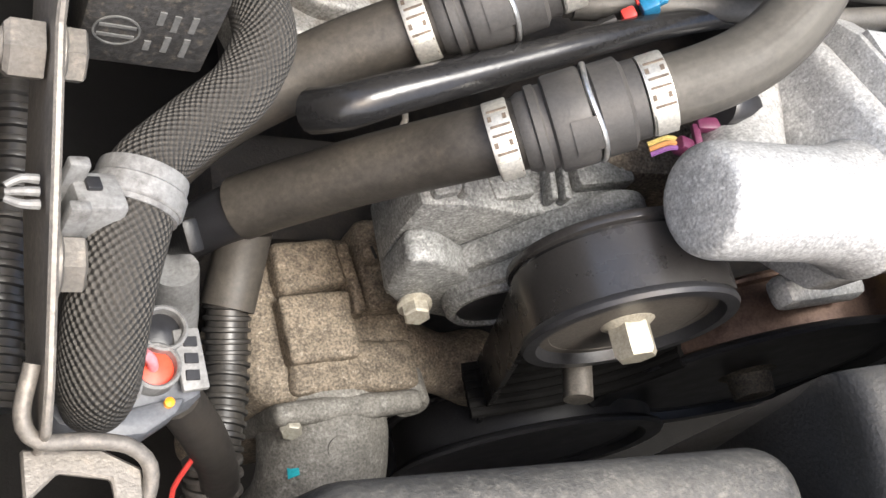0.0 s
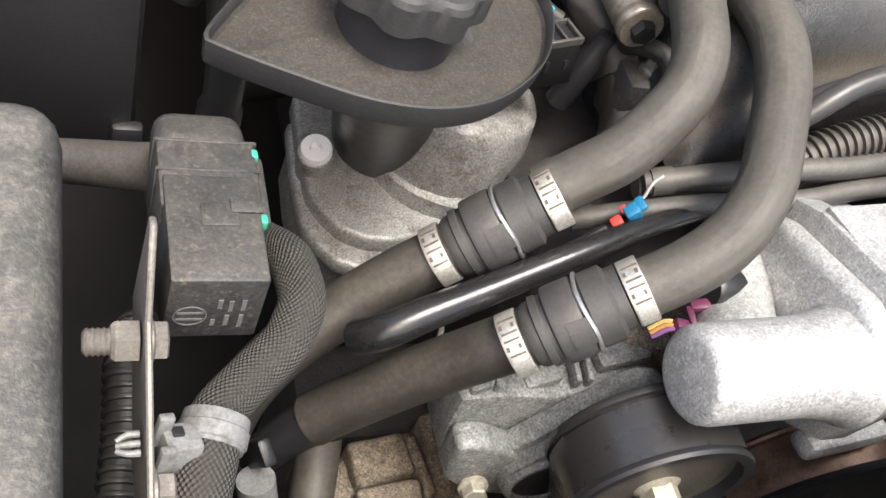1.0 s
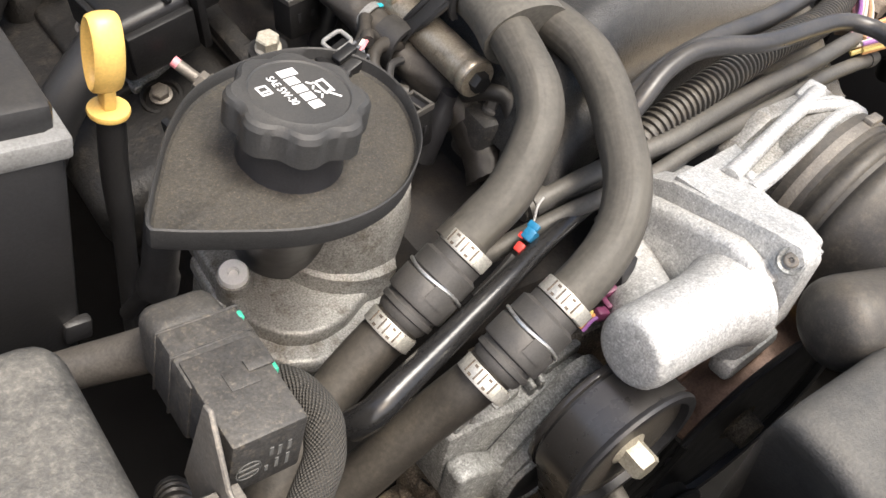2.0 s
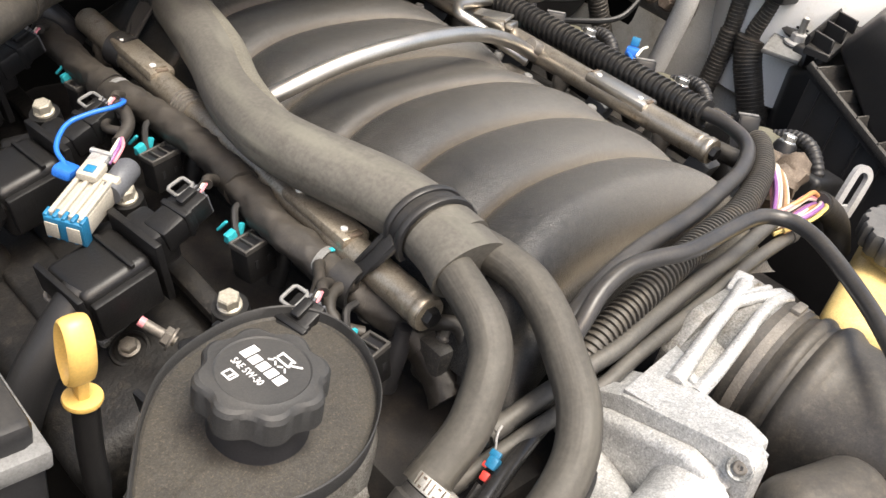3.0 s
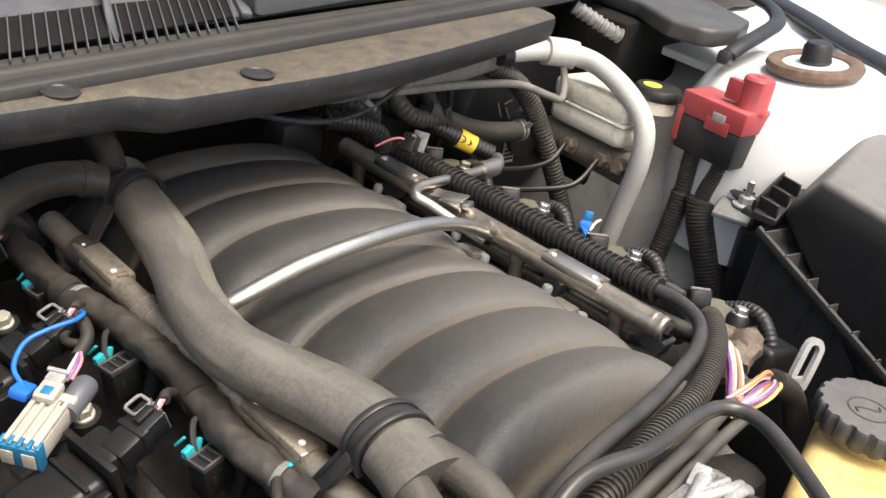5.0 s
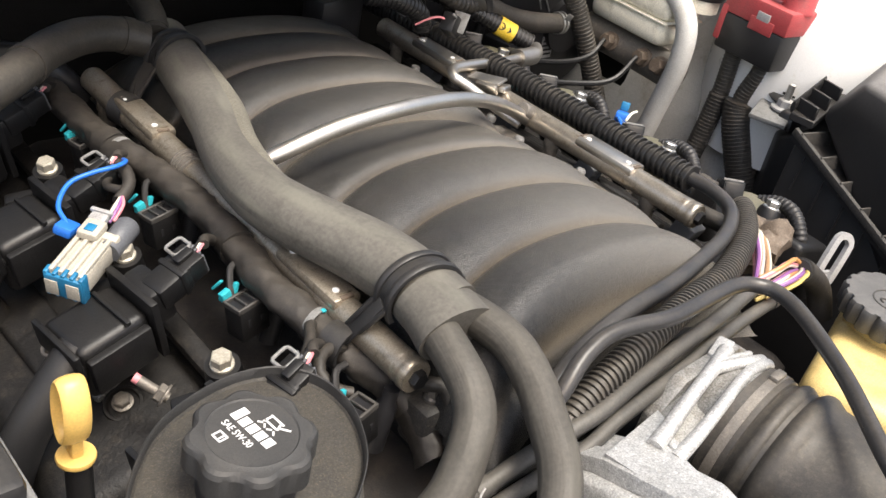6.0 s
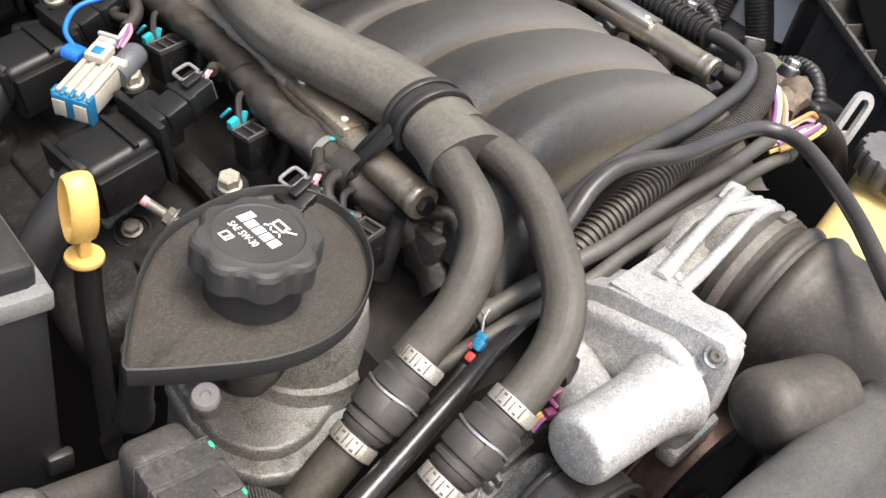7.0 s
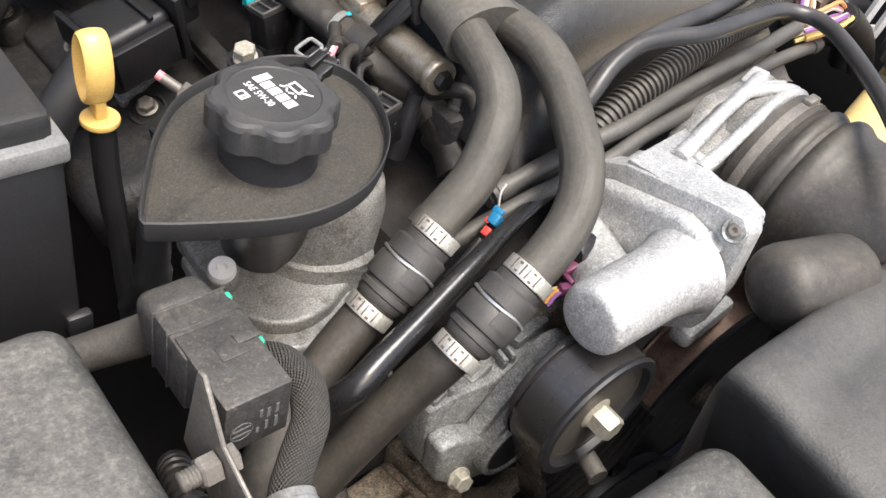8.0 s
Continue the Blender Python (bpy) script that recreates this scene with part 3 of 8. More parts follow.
# ---- intake manifold ----
def manifold():
    th = thing("intake_manifold", (0, 0.2, 0.70), "dusty black moulded nylon intake manifold with eight bulging runners", "intake manifold")
    bm = bmesh.new()
    dirt, sheen_film = bm.verts.layers.float.new("dirt"), bm.verts.layers.float.new("sheen_film")
    nx, per = 64, 22
    x0, x1 = -0.150, 0.120
    pitch = 0.0595
    grid = []
    for j in range(int(8.6 * per) + 1):
        s = -1.28 + j / per
        row = []
        for i in range(nx + 1):
            u = i / nx
            x = x0 + (x1 - x0) * u
            c = (x + 0.014) / 0.134
            y = 0.045 + pitch * s - 0.030 * c * c
            ph = s % 1.0
            lobe = math.sin(math.pi * min(1.0, ph ** 0.85)) ** 0.5
            edge = max(0.0, 1 - abs(c) ** 3.2)
            front = min(1.0, max(0.0, (s + 1.28) / 0.75))
            back = min(1.0, max(0.0, (7.32 - s) / 0.9))
            dome = (edge ** 0.5) * (math.sin(front * math.pi / 2) ** 0.7) * (back ** 0.5)
            saddle = math.exp(-((s - 2.62) / 0.42) ** 2)
            z = 0.766 + 0.060 * dome + (0.0125 * lobe - 0.0035) * min(1, dome * 1.3) - 0.011 * saddle * dome
            z -= 0.010 * max(0.0, (s - 4.0) / 4.0) * dome
            v = bm.verts.new((x, y, z))
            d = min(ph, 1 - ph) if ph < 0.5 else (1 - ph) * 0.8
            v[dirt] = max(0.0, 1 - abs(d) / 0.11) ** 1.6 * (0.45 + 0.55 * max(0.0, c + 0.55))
            # stronger towards front and right, where the sheen is painted in
            v[sheen_film] = max(0.0, min(1.0, 1.10 - 0.16 * s)) * max(0.0, min(1.0, 0.42 + 0.80 * c))
            row.append(v)
        grid.append(row)
    for a, b in zip(grid, grid[1:]):
        for i in range(nx):
            bm.faces.new((a[i], a[i + 1], b[i + 1], b[i]))
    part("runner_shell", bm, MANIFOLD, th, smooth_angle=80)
    part("lower_body", block((0.245, 0.46, 0.07), pose(-0.014, 0.228, 0.728), 0.012), BLACK, th)
    for k in range(4):
        for x in (-0.145, 0.132):
            lug = part("mounting_lug", block((0.026, 0.022, 0.030), pose(x, 0.000 + 0.118 * k, 0.762), 0.004), GREY_PLASTIC, th)
            part("lug_bolt", hexhead(pose(x, 0.000 + 0.118 * k, 0.777), 0.0042, 0.010, washer=1.2), STEEL_DIRTY, lug)
    for k in range(3):
        y = 0.1085 * k
        part("mounting_lug", block((0.020, 0.026, 0.018), pose(0.1390, 0.120 + y, 0.778, 0, 8), 0.004), STEEL_DIRTY, th, "dusty grey lug")
        for px, py in ((0.1285, 0.094), (0.1380, 0.1385)):
            part("plastic_pin", lathe([(0.0030, -0.012), (0.0030, 0.001), (0.0046, 0.002), (0.0046, 0.007), (0.0036, 0.0085), (0, 0.0085)], 16, pose(px, py + y, 0.786, 4, 6)), CLIP_GREY, th, "pale plastic pin")
    part("front_rim", sweep([(-0.11, -0.034, 0.770), (-0.05, -0.036, 0.776), (0.03, -0.036, 0.776), (0.09, -0.040, 0.77)], 0.006, 12, 0.006), BLACK, th)


manifold()


# ---- fuel rails ----
def fuel_rail(x, y_front, side):
    th = thing("fuel_rail", (x, y_front, 0.80), "brushed steel fuel rail tube with stamped bracket", "fuel rail", "fuel rails")
    metal = RAIL if side > 0 else RAIL_BROWN
    part("tube", sweep([(x, y_front, 0.80), (x, y_front + 0.40, 0.80)], 0.0100, 24, 0.05), metal, th)
    part("end_cap", lathe([(0, 0.001), (0.0098, 0.001), (0.0106, 0.002), (0.0106, 0.006), (0.0099, 0.007), (0.0099, 0.010), (0.0104, 0.011), (0.0100, 0.014)], 28, aim((x, y_front, 0.80), (0, 1, 0))), metal, th)
    plug = part("end_plug", lathe([(0, -0.0045), (0.0050, -0.0045), (0.0058, -0.0035), (0.0058, 0.001)], 6, aim((x, y_front, 0.80), (0, 1, 0))), COIL, th, "dark hex end plug")
    part("plug_collar", lathe([(0.0062, 0.0002), (0.0074, 0.0004), (0.0074, 0.0016), (0.006, 0.0020)], 24, aim((x, y_front, 0.80), (0, 1, 0))), STEEL_DIRTY, plug)
    for k in range(4):
        y = y_front + 0.045 + 0.11 * k
        part("injector_cup", lathe([(0.0065, -0.03), (0.0065, -0.012), (0.008, -0.01), (0.008, 0.0)], 18, pose(x, y, 0.796)), STEEL_DIRTY, th)
    for y in (y_front + 0.095, y_front + 0.315):
        bm = block((0.0200, 0.062, 0.008), pose(x, y, 0.8072), 0.0026)
        br = part("bracket", bm, CHROME if side > 0 else metal, th)
        for dy in (-0.02, 0.02):
            part("slot", block((0.009, 0.0030, 0.002), pose(x, y + dy * 1.45, 0.8106), 0.0004), STEEL_BROWN, br)
            part("lip", block((0.010, 0.0014, 0.0024), pose(x, y + dy * 1.30, 0.8112), 0.0004), CHROME if side > 0 else metal, br)
            part("pin", lathe([(0.0022, 0), (0.0022, 0.0012), (0, 0.0016)], 14, pose(x - 0.003, y + dy * 1.10, 0.8110)), PRINT, br, "bright rivet")
    if side < 0:
        part("damper_ring", sweep([(x, y_front + 0.255, 0.80), (x, y_front + 0.235, 0.80)], 0.0106, 20, ridge=(0.0035, 0.0012)), STEEL_DIRTY, th, "ribbed dark fitting")
    return th


fuel_rail(-0.162, 0.0, -1)
fuel_rail(0.162, 0.036, 1)


def crossover():
    th = thing("fuel_crossover_pipe", (0, 0.18, 0.80), "polished bent metal fuel crossover pipe between the rails", "fuel pipe")
    pts = [(-0.160, 0.205, 0.806), (-0.150, 0.196, 0.822), (-0.130, 0.187, 0.837), (-0.085, 0.183, 0.851), (-0.025, 0.185, 0.855), (0.04, 0.195, 0.847), (0.10, 0.209, 0.827), (0.146, 0.219, 0.804), (0.162, 0.222, 0.796)]
    part("pipe", sweep(pts, 0.0058, 18, 0.004), CHROME, th)
    part("fitting", lathe([(0.006, -0.012), (0.0072, -0.01), (0.0072, 0.006), (0.006, 0.008)], 18, aim((0.150, 0.2195, 0.808), (-0.8, -0.1, 0.4))), STEEL_DIRTY, th)


crossover()


# ---- sleeved heater hoses ----
def heater_hoses():
    th = thing("heater_hose_sleeve", (-0.15, 0.2, 0.82), "grey-green foam sleeve over a pair of heater hoses", "hose sleeve")
    pts = [(-0.103, 0.394, 0.824), (-0.110, 0.361, 0.824), (-0.120, 0.315, 0.824), (-0.136, 0.258, 0.826), (-0.156, 0.204, 0.828), (-0.1635, 0.159, 0.829), (-0.160, 0.127, 0.830), (-0.151, 0.100, 0.830), (-0.142, 0.071, 0.830), (-0.137, 0.043, 0.829), (-0.134, 0.012, 0.825)]
    part("sleeve", sweep(pts, lambda s: 0.0203 - 0.0012 * math.exp(-((s - 0.5) / 0.12) ** 2) + 0.0018 * min(1.0, max(0.0, (s - 0.66) * 5)), 26, 0.005, squash=0.9), FOAM, th)
    part("pale_strip", sweep([Vector(p) + Vector((0.0095, -0.001, 0.0118)) for p in pts[1:7]], lambda s: 0.0002 + 0.0085 * math.sin(math.pi * min(1.0, 0.12 + 0.88 * s)) ** 0.6, 12, 0.006, squash=0.6), FOAM_PALE, th, "paler yellowish strip along the sleeve's upper right")
    part("end_cuff", sweep([(-0.1392, 0.028, 0.8280), (-0.1385, 0.012, 0.8265), (-0.1392, -0.003, 0.8235)], lambda k: 0.0236 + 0.0044 * k, 40, 0.003, squash=0.72, up=(0.20, 0, 1)), FOAM, th, "loose cuff of the foam sleeve")
    part("rear_cuff", sweep([(-0.1075, 0.374, 0.824), (-0.101, 0.406, 0.824)], 0.0215, 26, 0.004, squash=0.9), FOAM, th, "loose cuff of the foam sleeve")
    a = thing("heater_hose", (-0.16, -0.03, 0.82), "dusty brown-black rubber heater hose bending into its coupling", "hose", "heater hoses")
    pa = [(-0.146, 0.02, 0.826), (-0.152, 0.002, 0.828), (-0.157, -0.02, 0.825), (-0.161, -0.037, 0.82), (-0.167, -0.049, 0.812), (-0.178, -0.058, 0.803), (-0.193, -0.066, 0.791), (-0.207, -0.068, 0.780), (-0.220, -0.0695, 0.770)]
    part("hose", sweep(pa, 0.0113, 22, 0.004), HOSE_BROWN, a)
    part("hose_end", sweep([(-0.2135, -0.0688, 0.7752), (-0.2205, -0.0696, 0.7697)], 0.0117, 24, 0.003), HOSE_BROWN, a, "swollen hose end at the clamp")
    b = thing("heater_hose", (-0.12, -0.03, 0.82), "dusty brown-black rubber heater hose bending into its coupling", "hose", "heater hoses")
    pb = [(-0.129, 0.03, 0.828), (-0.1255, 0.011, 0.8275), (-0.1215, -0.008, 0.8270), (-0.1205, -0.028, 0.825), (-0.126, -0.05, 0.82), (-0.136, -0.072, 0.813), (-0.145, -0.090, 0.806), (-0.156, -0.103, 0.798), (-0.168, -0.111, 0.79), (-0.183, -0.116, 0.782), (-0.202, -0.119, 0.771)]
    part("hose", sweep(pb, 0.0113, 22, 0.004), HOSE_BROWN, b)
    part("hose_end", sweep([(-0.194, -0.1180, 0.7758), (-0.2025, -0.1190, 0.7707)], 0.0117, 24, 0.003), HOSE_BROWN, b, "swollen hose end at the clamp")


heater_hoses()


def oval_band(m, rx, rz, width, thick, a0, a1, n=36):
    """A strap bent round an oval about y of m."""
    bm = bmesh.new()
    rows = []
    for k in range(n + 1):
        a = radians(a0 + (a1 - a0) * k / n)
        rows.append([bm.verts.new(m @ Vector(((rx + d) * math.cos(a), y, (rz + d) * math.sin(a)))) for d, y in ((0, -width / 2), (thick * 0.8, -width / 2), (thick, -width * 0.3), (thick, width * 0.3), (thick * 0.8, width / 2), (0, width / 2))])
    for a, b in zip(rows, rows[1:]):
        for k in range(6):
            bm.faces.new((a[k], a[(k + 1) % 6], b[(k + 1) % 6], b[k]))
    bm.faces.new(rows[0][::-1])
    bm.faces.new(rows[-1])
    return bm


def hose_clip(m, hook, rx, rz):
    """Two-ridged strap over the sleeve, a webbed arm and a hook round what it is tied to."""
    th = thing("hose_clip", m @ Vector((0, 0, -0.02)), "black plastic double clip strapping the hose sleeve to the fuel rail", "clip", "hose clips")
    strap = part("strap", oval_band(m, rx, rz, 0.0150, 0.0016, -40, 215), BLACK, th)
    for dy in (-0.0055, 0.0055):
        part("rib", oval_band(m @ pose(0, dy, 0), rx + 0.0008, rz + 0.0008, 0.0046, 0.0026, -35, 212), BLACK, strap)
    part("buckle", block((0.0075, 0.0135, 0.0070), m @ pose(rx + 0.001, 0, 0.0050, 0, -25), 0.0018), BLACK, strap)
    inv = m.inverted()
    h = inv @ Vector(hook)
    start = Vector((-rx - 0.001, 0, -0.001))
    for dy in (-0.0060, 0.0060):
        part("arm_rail", sweep([m @ (start + Vector((0, dy, 0))), m @ (start.lerp(h, 0.5) + Vector((0, dy * 0.9, 0.002))), m @ (h + Vector((0.006, dy * 0.7, 0.010)))], 0.0019, 8, 0.004), BLACK, th)
    side = (h - start).normalized()
    part("arm_web", block(((h - start).length * 0.85, 0.0115, 0.0016), m @ Matrix.Translation(start.lerp(h, 0.46) + Vector((0, 0, 0.002))) @ Vector((1, 0, 0)).rotation_difference(-side).to_matrix().to_4x4(), 0.0006), BLACK, th)
    part("hook", arc_band(Matrix.Translation(hook) @ pose(0, 0, 0, 0, 0, 14), 0.0106, 0.015, 0.0026, -40, 220), BLACK, th)
    return th


hose_clip(pose(-0.1385, 0.0335, 0.8285, 0, 0, -6), (-0.1765, 0.0500, 0.7915), 0.0232, 0.0196)
hose_clip(pose(-0.1085, 0.3700, 0.8240, 0, 0, 10), (-0.1620, 0.3420, 0.8000), 0.0212, 0.0192)


# ---- quick couplings with hose clamps, and the lower hoses ----
def coupling(a, b, lower, label):
    a, b = Vector(a), Vector(b)
    d = (b - a).normalized()
    th = thing("hose_coupling", a.lerp(b, 0.5), label, "hose coupling", "hose couplings")
    L = (b - a).length
    m = aim(a, d)
    prof = [(0.0118, 0.002), (0.0128, 0.004), (0.0128, 0.0060), (0.0140, 0.0066), (0.0140, 0.0090), (0.0134, 0.0096), (0.0134, 0.0112), (0.0151, 0.0120), (0.0154, 0.0132), (0.0154, L - 0.0195), (0.0150, L - 0.0187), (0.0139, L - 0.018), (0.0139, L - 0.0165), (0.0147, L - 0.0158), (0.0147, L - 0.0075), (0.0136, L - 0.0068), (0.0125, L - 0.006), (0.0125, L - 0.002)]
    h = part("housing", lathe(prof, 48, m), COUPLING, th)
    part("release_tab", arc_band(m @ pose(0, 0, L - 0.0115, 90), 0.0144, 0.007, 0.0014, 20, 75), COUPLING, h)
    part("release_tab", arc_band(m @ pose(0, 0, L - 0.0215, 90), 0.0150, 0.008, 0.0010, 200, 240), COUPLING, h)
    part("release_tab", arc_band(m @ pose(0, 0, L - 0.0120, 90), 0.0145, 0.006, 0.0010, 100, 122), COUPLING, h)
    part("wire_clip", sweep([m @ Vector((0.0151 * math.cos(t), 0.0151 * math.sin(t), L - 0.0172 + 0.0006 * math.sin(3 * t))) for t in [radians(k) for k in range(10, 310, 12)]], 0.0009, 8, 0.003), STEEL, th, "bright retaining wire")
    for z in (-0.0035, L + 0.0025):
        band = part("clamp", lathe([(0.0119, z - 0.0038), (0.0124, z - 0.0038), (0.0126, z - 0.0033), (0.0126, z + 0.0033), (0.0124, z + 0.0038), (0.0119, z + 0.0038)], 48, m), CLAMP, th, "bright steel band clamp")
        for k in range(9):
            t = radians(70 + 13 * k)
            q = m @ pose(0.0124 * math.cos(t), 0.0124 * math.sin(t), z, 0, 0, math.degrees(t))
            for dz, hh in (((0.0004, 0.0062),) if k % 3 != 1 else ((-0.0023, 0.0012), (0.0023, 0.0012))):
                part("slot", block((0.0008, 0.0008 if k % 3 != 1 else 0.0018, hh), q @ pose(0, 0, dz), 0, segments=1), STEEL_BROWN, band)
        part("clamp_ear", arc_band(m @ pose(0, 0, z, 90), 0.0126, 0.0064, 0.0010, 176, 214), CLAMP, band)
    part("lower_hose", sweep(lower, 0.0115, 24, 0.005), RUBBER, th)
    return th


coupling((-0.2515, -0.0770, 0.7420), (-0.2195, -0.0740, 0.7705), [(-0.238, -0.0750, 0.752), (-0.256, -0.0770, 0.7365), (-0.274, -0.0795, 0.7215), (-0.292, -0.0845, 0.7075), (-0.310, -0.0915, 0.694), (-0.325, -0.102, 0.680), (-0.333, -0.112, 0.66)], "ribbed black plastic heater hose coupling with bright clamps")
coupling((-0.2335, -0.1215, 0.7475), (-0.2015, -0.1200, 0.7750), [(-0.22, -0.121, 0.757), (-0.2388, -0.1190, 0.7390), (-0.2505, -0.1152, 0.7215), (-0.2647, -0.1123, 0.7035), (-0.2781, -0.1105, 0.6865), (-0.2860, -0.1095, 0.6765), (-0.2925, -0.1092, 0.6685), (-0.2945, -0.1092, 0.6660)], "ribbed black plastic heater hose coupling with bright clamps")


# ---- oil filler ----
def oil_filler():
    cx, cy = -0.2810, -0.0205
    cap = thing("oil_filler", (cx, cy, 0.80), "black scalloped oil filler cap with white print", "oil cap")
    m = pose(cx, cy, 0.8005)
    prof = [(0.0, 0.0190), (0.022, 0.0190), (0.0278, 0.0195), (0.0292, 0.0205), (0.0292, 0.0318), (0.0281, 0.0340), (0.0262, 0.0352), (0.0222, 0.0352), (0.0205, 0.0358), (0.0198, 0.0352), (0.0, 0.0352)]
    cap_part = part("cap", lathe(prof, 108, m, wave=lambda a, r, z: -0.0034 * (0.5 + 0.5 * math.cos(8 * a)) ** 1.3 * min(1.0, (r - 0.0245) / 0.002) if r > 0.0245 else 0), CAP_MATTE, cap, smooth_angle=24)
    part("skirt", lathe([(0.0232, 0.001), (0.0220, 0.003), (0.0222, 0.0195)], 40, m), BLACK_CLEAN, cap)
    # print runs from the rear left towards the front right
    q = m @ pose(0, 0, 0.0353, 0, 0, -84)
    # brand word as plain bars
    for k, (x, w, y0, y1) in enumerate(((-0.0160, 0.0042, -0.002, 0.0060), (-0.0107, 0.0042, -0.002, 0.0034), (-0.0054, 0.0042, -0.002, 0.0034), (-0.0001, 0.0042, -0.002, 0.0034), (0.0052, 0.0042, -0.002, 0.0034))):
        part("print_bar", block((w, y1 - y0, 0.0003), q @ pose(x + 0.004, 0.5 * (y0 + y1) + 0.0005, 0.0002), 0), PRINT, cap_part)
    text = bpy.data.curves.new("grade_text", "FONT")
    text.body, text.size, text.extrude = "SAE 5W-30", 0.0044, 0.00012
    tmp = bpy.data.objects.new("tmp", text)
    scene.collection.objects.link(tmp)
    bpy.context.view_layer.update()
    me = bpy.data.meshes.new_from_object(tmp.evaluated_get(bpy.context.evaluated_depsgraph_get()))
    bpy.data.objects.remove(tmp)
    bm = bmesh.new()
    bm.from_mesh(me)
    bpy.data.meshes.remove(me)
    bm.transform(q @ pose(-0.0125, -0.0075, 0.0003) @ Matrix.Diagonal((0.9, 1.15, 1, 1)))
    part("grade_text", bm, PRINT, cap_part, "white printed oil grade")
    # oil can symbol and booklet symbol
    for x, y, w, h, rot in ((0.0, 0.0135, 0.0085, 0.0010, 0), (-0.0035, 0.0110, 0.0010, 0.0050, 0), (0.0035, 0.0115, 0.0010, 0.0045, 25), (0.0, 0.0095, 0.0080, 0.0010, 0), (0.0065, 0.0125, 0.0050, 0.0009, 35), (-0.004, 0.0070, 0.0025, 0.0008, 40), (-0.001, 0.0070, 0.0025, 0.0008, -40), (0.002, 0.0070, 0.0025, 0.0008, 40), (0.005, 0.0070, 0.0025, 0.0008, -40)):
        part("oil_can_symbol", block((w, h, 0.0003), q @ pose(x + 0.001, y - 0.0005, 0.0002, 0, 0, rot), 0), PRINT, cap_part)
    for x, y, w, h in ((-0.0025, -0.0125, 0.0008, 0.0045), (0.0025, -0.0125, 0.0008, 0.0045), (0, -0.0104, 0.0055, 0.0008), (0, -0.0146, 0.0055, 0.0008), (0.0008, -0.0125, 0.0008, 0.0030)):
        part("booklet_symbol", block((w, h, 0.0003), q @ pose(x - 0.006, y, 0.0002), 0), PRINT, cap_part)
    return cap


oil_filler()


def dish():
    cx, cy = -0.2700, -0.0125
    th = thing("filler_dish", (cx, cy, 0.77), "teardrop black plastic spill dish round the oil filler, dusty", "spill dish")
    corners = [(-0.3420, -0.0210), (-0.3220, 0.0080), (-0.3008, 0.0283), (-0.2753, 0.0390), (-0.2480, 0.0425), (-0.2260, 0.0360), (-0.2130, 0.0205), (-0.2100, 0.0000), (-0.2155, -0.0205), (-0.2275, -0.0405), (-0.2500, -0.0590), (-0.2740, -0.0665), (-0.2990, -0.0650), (-0.3270, -0.0550), (-0.3480, -0.0455), (-0.3525, -0.0400), (-0.3420, -0.0210)]
    out = [(p.x, p.y) for p in ease([(x, y, 0) for x, y in corners], 0.004)[:-1]]
    n = len(out)

    def ring(scale, z):
        return [(cx + (x - cx) * scale, cy + (y - cy) * scale, z) for x, y in out]

    levels = [ring(0.30, 0.8035), ring(0.945, 0.8010), ring(0.965, 0.8022), ring(0.972, 0.8078), ring(0.982, 0.8084), ring(0.992, 0.8078), ring(0.985, 0.7985), ring(0.965, 0.7968), ring(0.3, 0.7950)]
    for name, lo, hi, mat in (("floor", 0, 3, DISH), ("rim", 2, 9, CAP_MATTE)):
        bm = bmesh.new()
        rows = [[bm.verts.new(p) for p in lv] for lv in levels[lo:hi]]
        for a, b in zip(rows, rows[1:]):
            for k in range(n):
                bm.faces.new((a[k], a[(k + 1) % n], b[(k + 1) % n], b[k]))
        bm.faces.new(rows[0]) if name == "floor" else bm.faces.new(rows[-1][::-1])
        part(name, bm, mat, th)
    part("neck", sweep([(-0.2790, -0.0180, 0.7975), (-0.2740, -0.0115, 0.780), (-0.2590, 0.0090, 0.740), (-0.2400, 0.0350, 0.680)], lambda k: 0.0300 - 0.0055 * min(1.0, k * 6) + 0.0015 * max(0.0, k - 0.75), 36, 0.004), BLACK_CLEAN, th, "smooth black slanting filler neck")
    part("drain_tube", sweep([(-0.338, -0.026, 0.798), (-0.338, -0.024, 0.772), (-0.337, -0.020, 0.748)], lambda s: 0.0075 if s < 0.8 else 0.0088, 16, 0.004), RUBBER_BLACK, th)
    part("drain_hose", sweep([(-0.337, -0.020, 0.748), (-0.340, -0.012, 0.735), (-0.342, -0.002, 0.715)], 0.0040, 12, 0.004), RUBBER_BLACK, th)


dish()


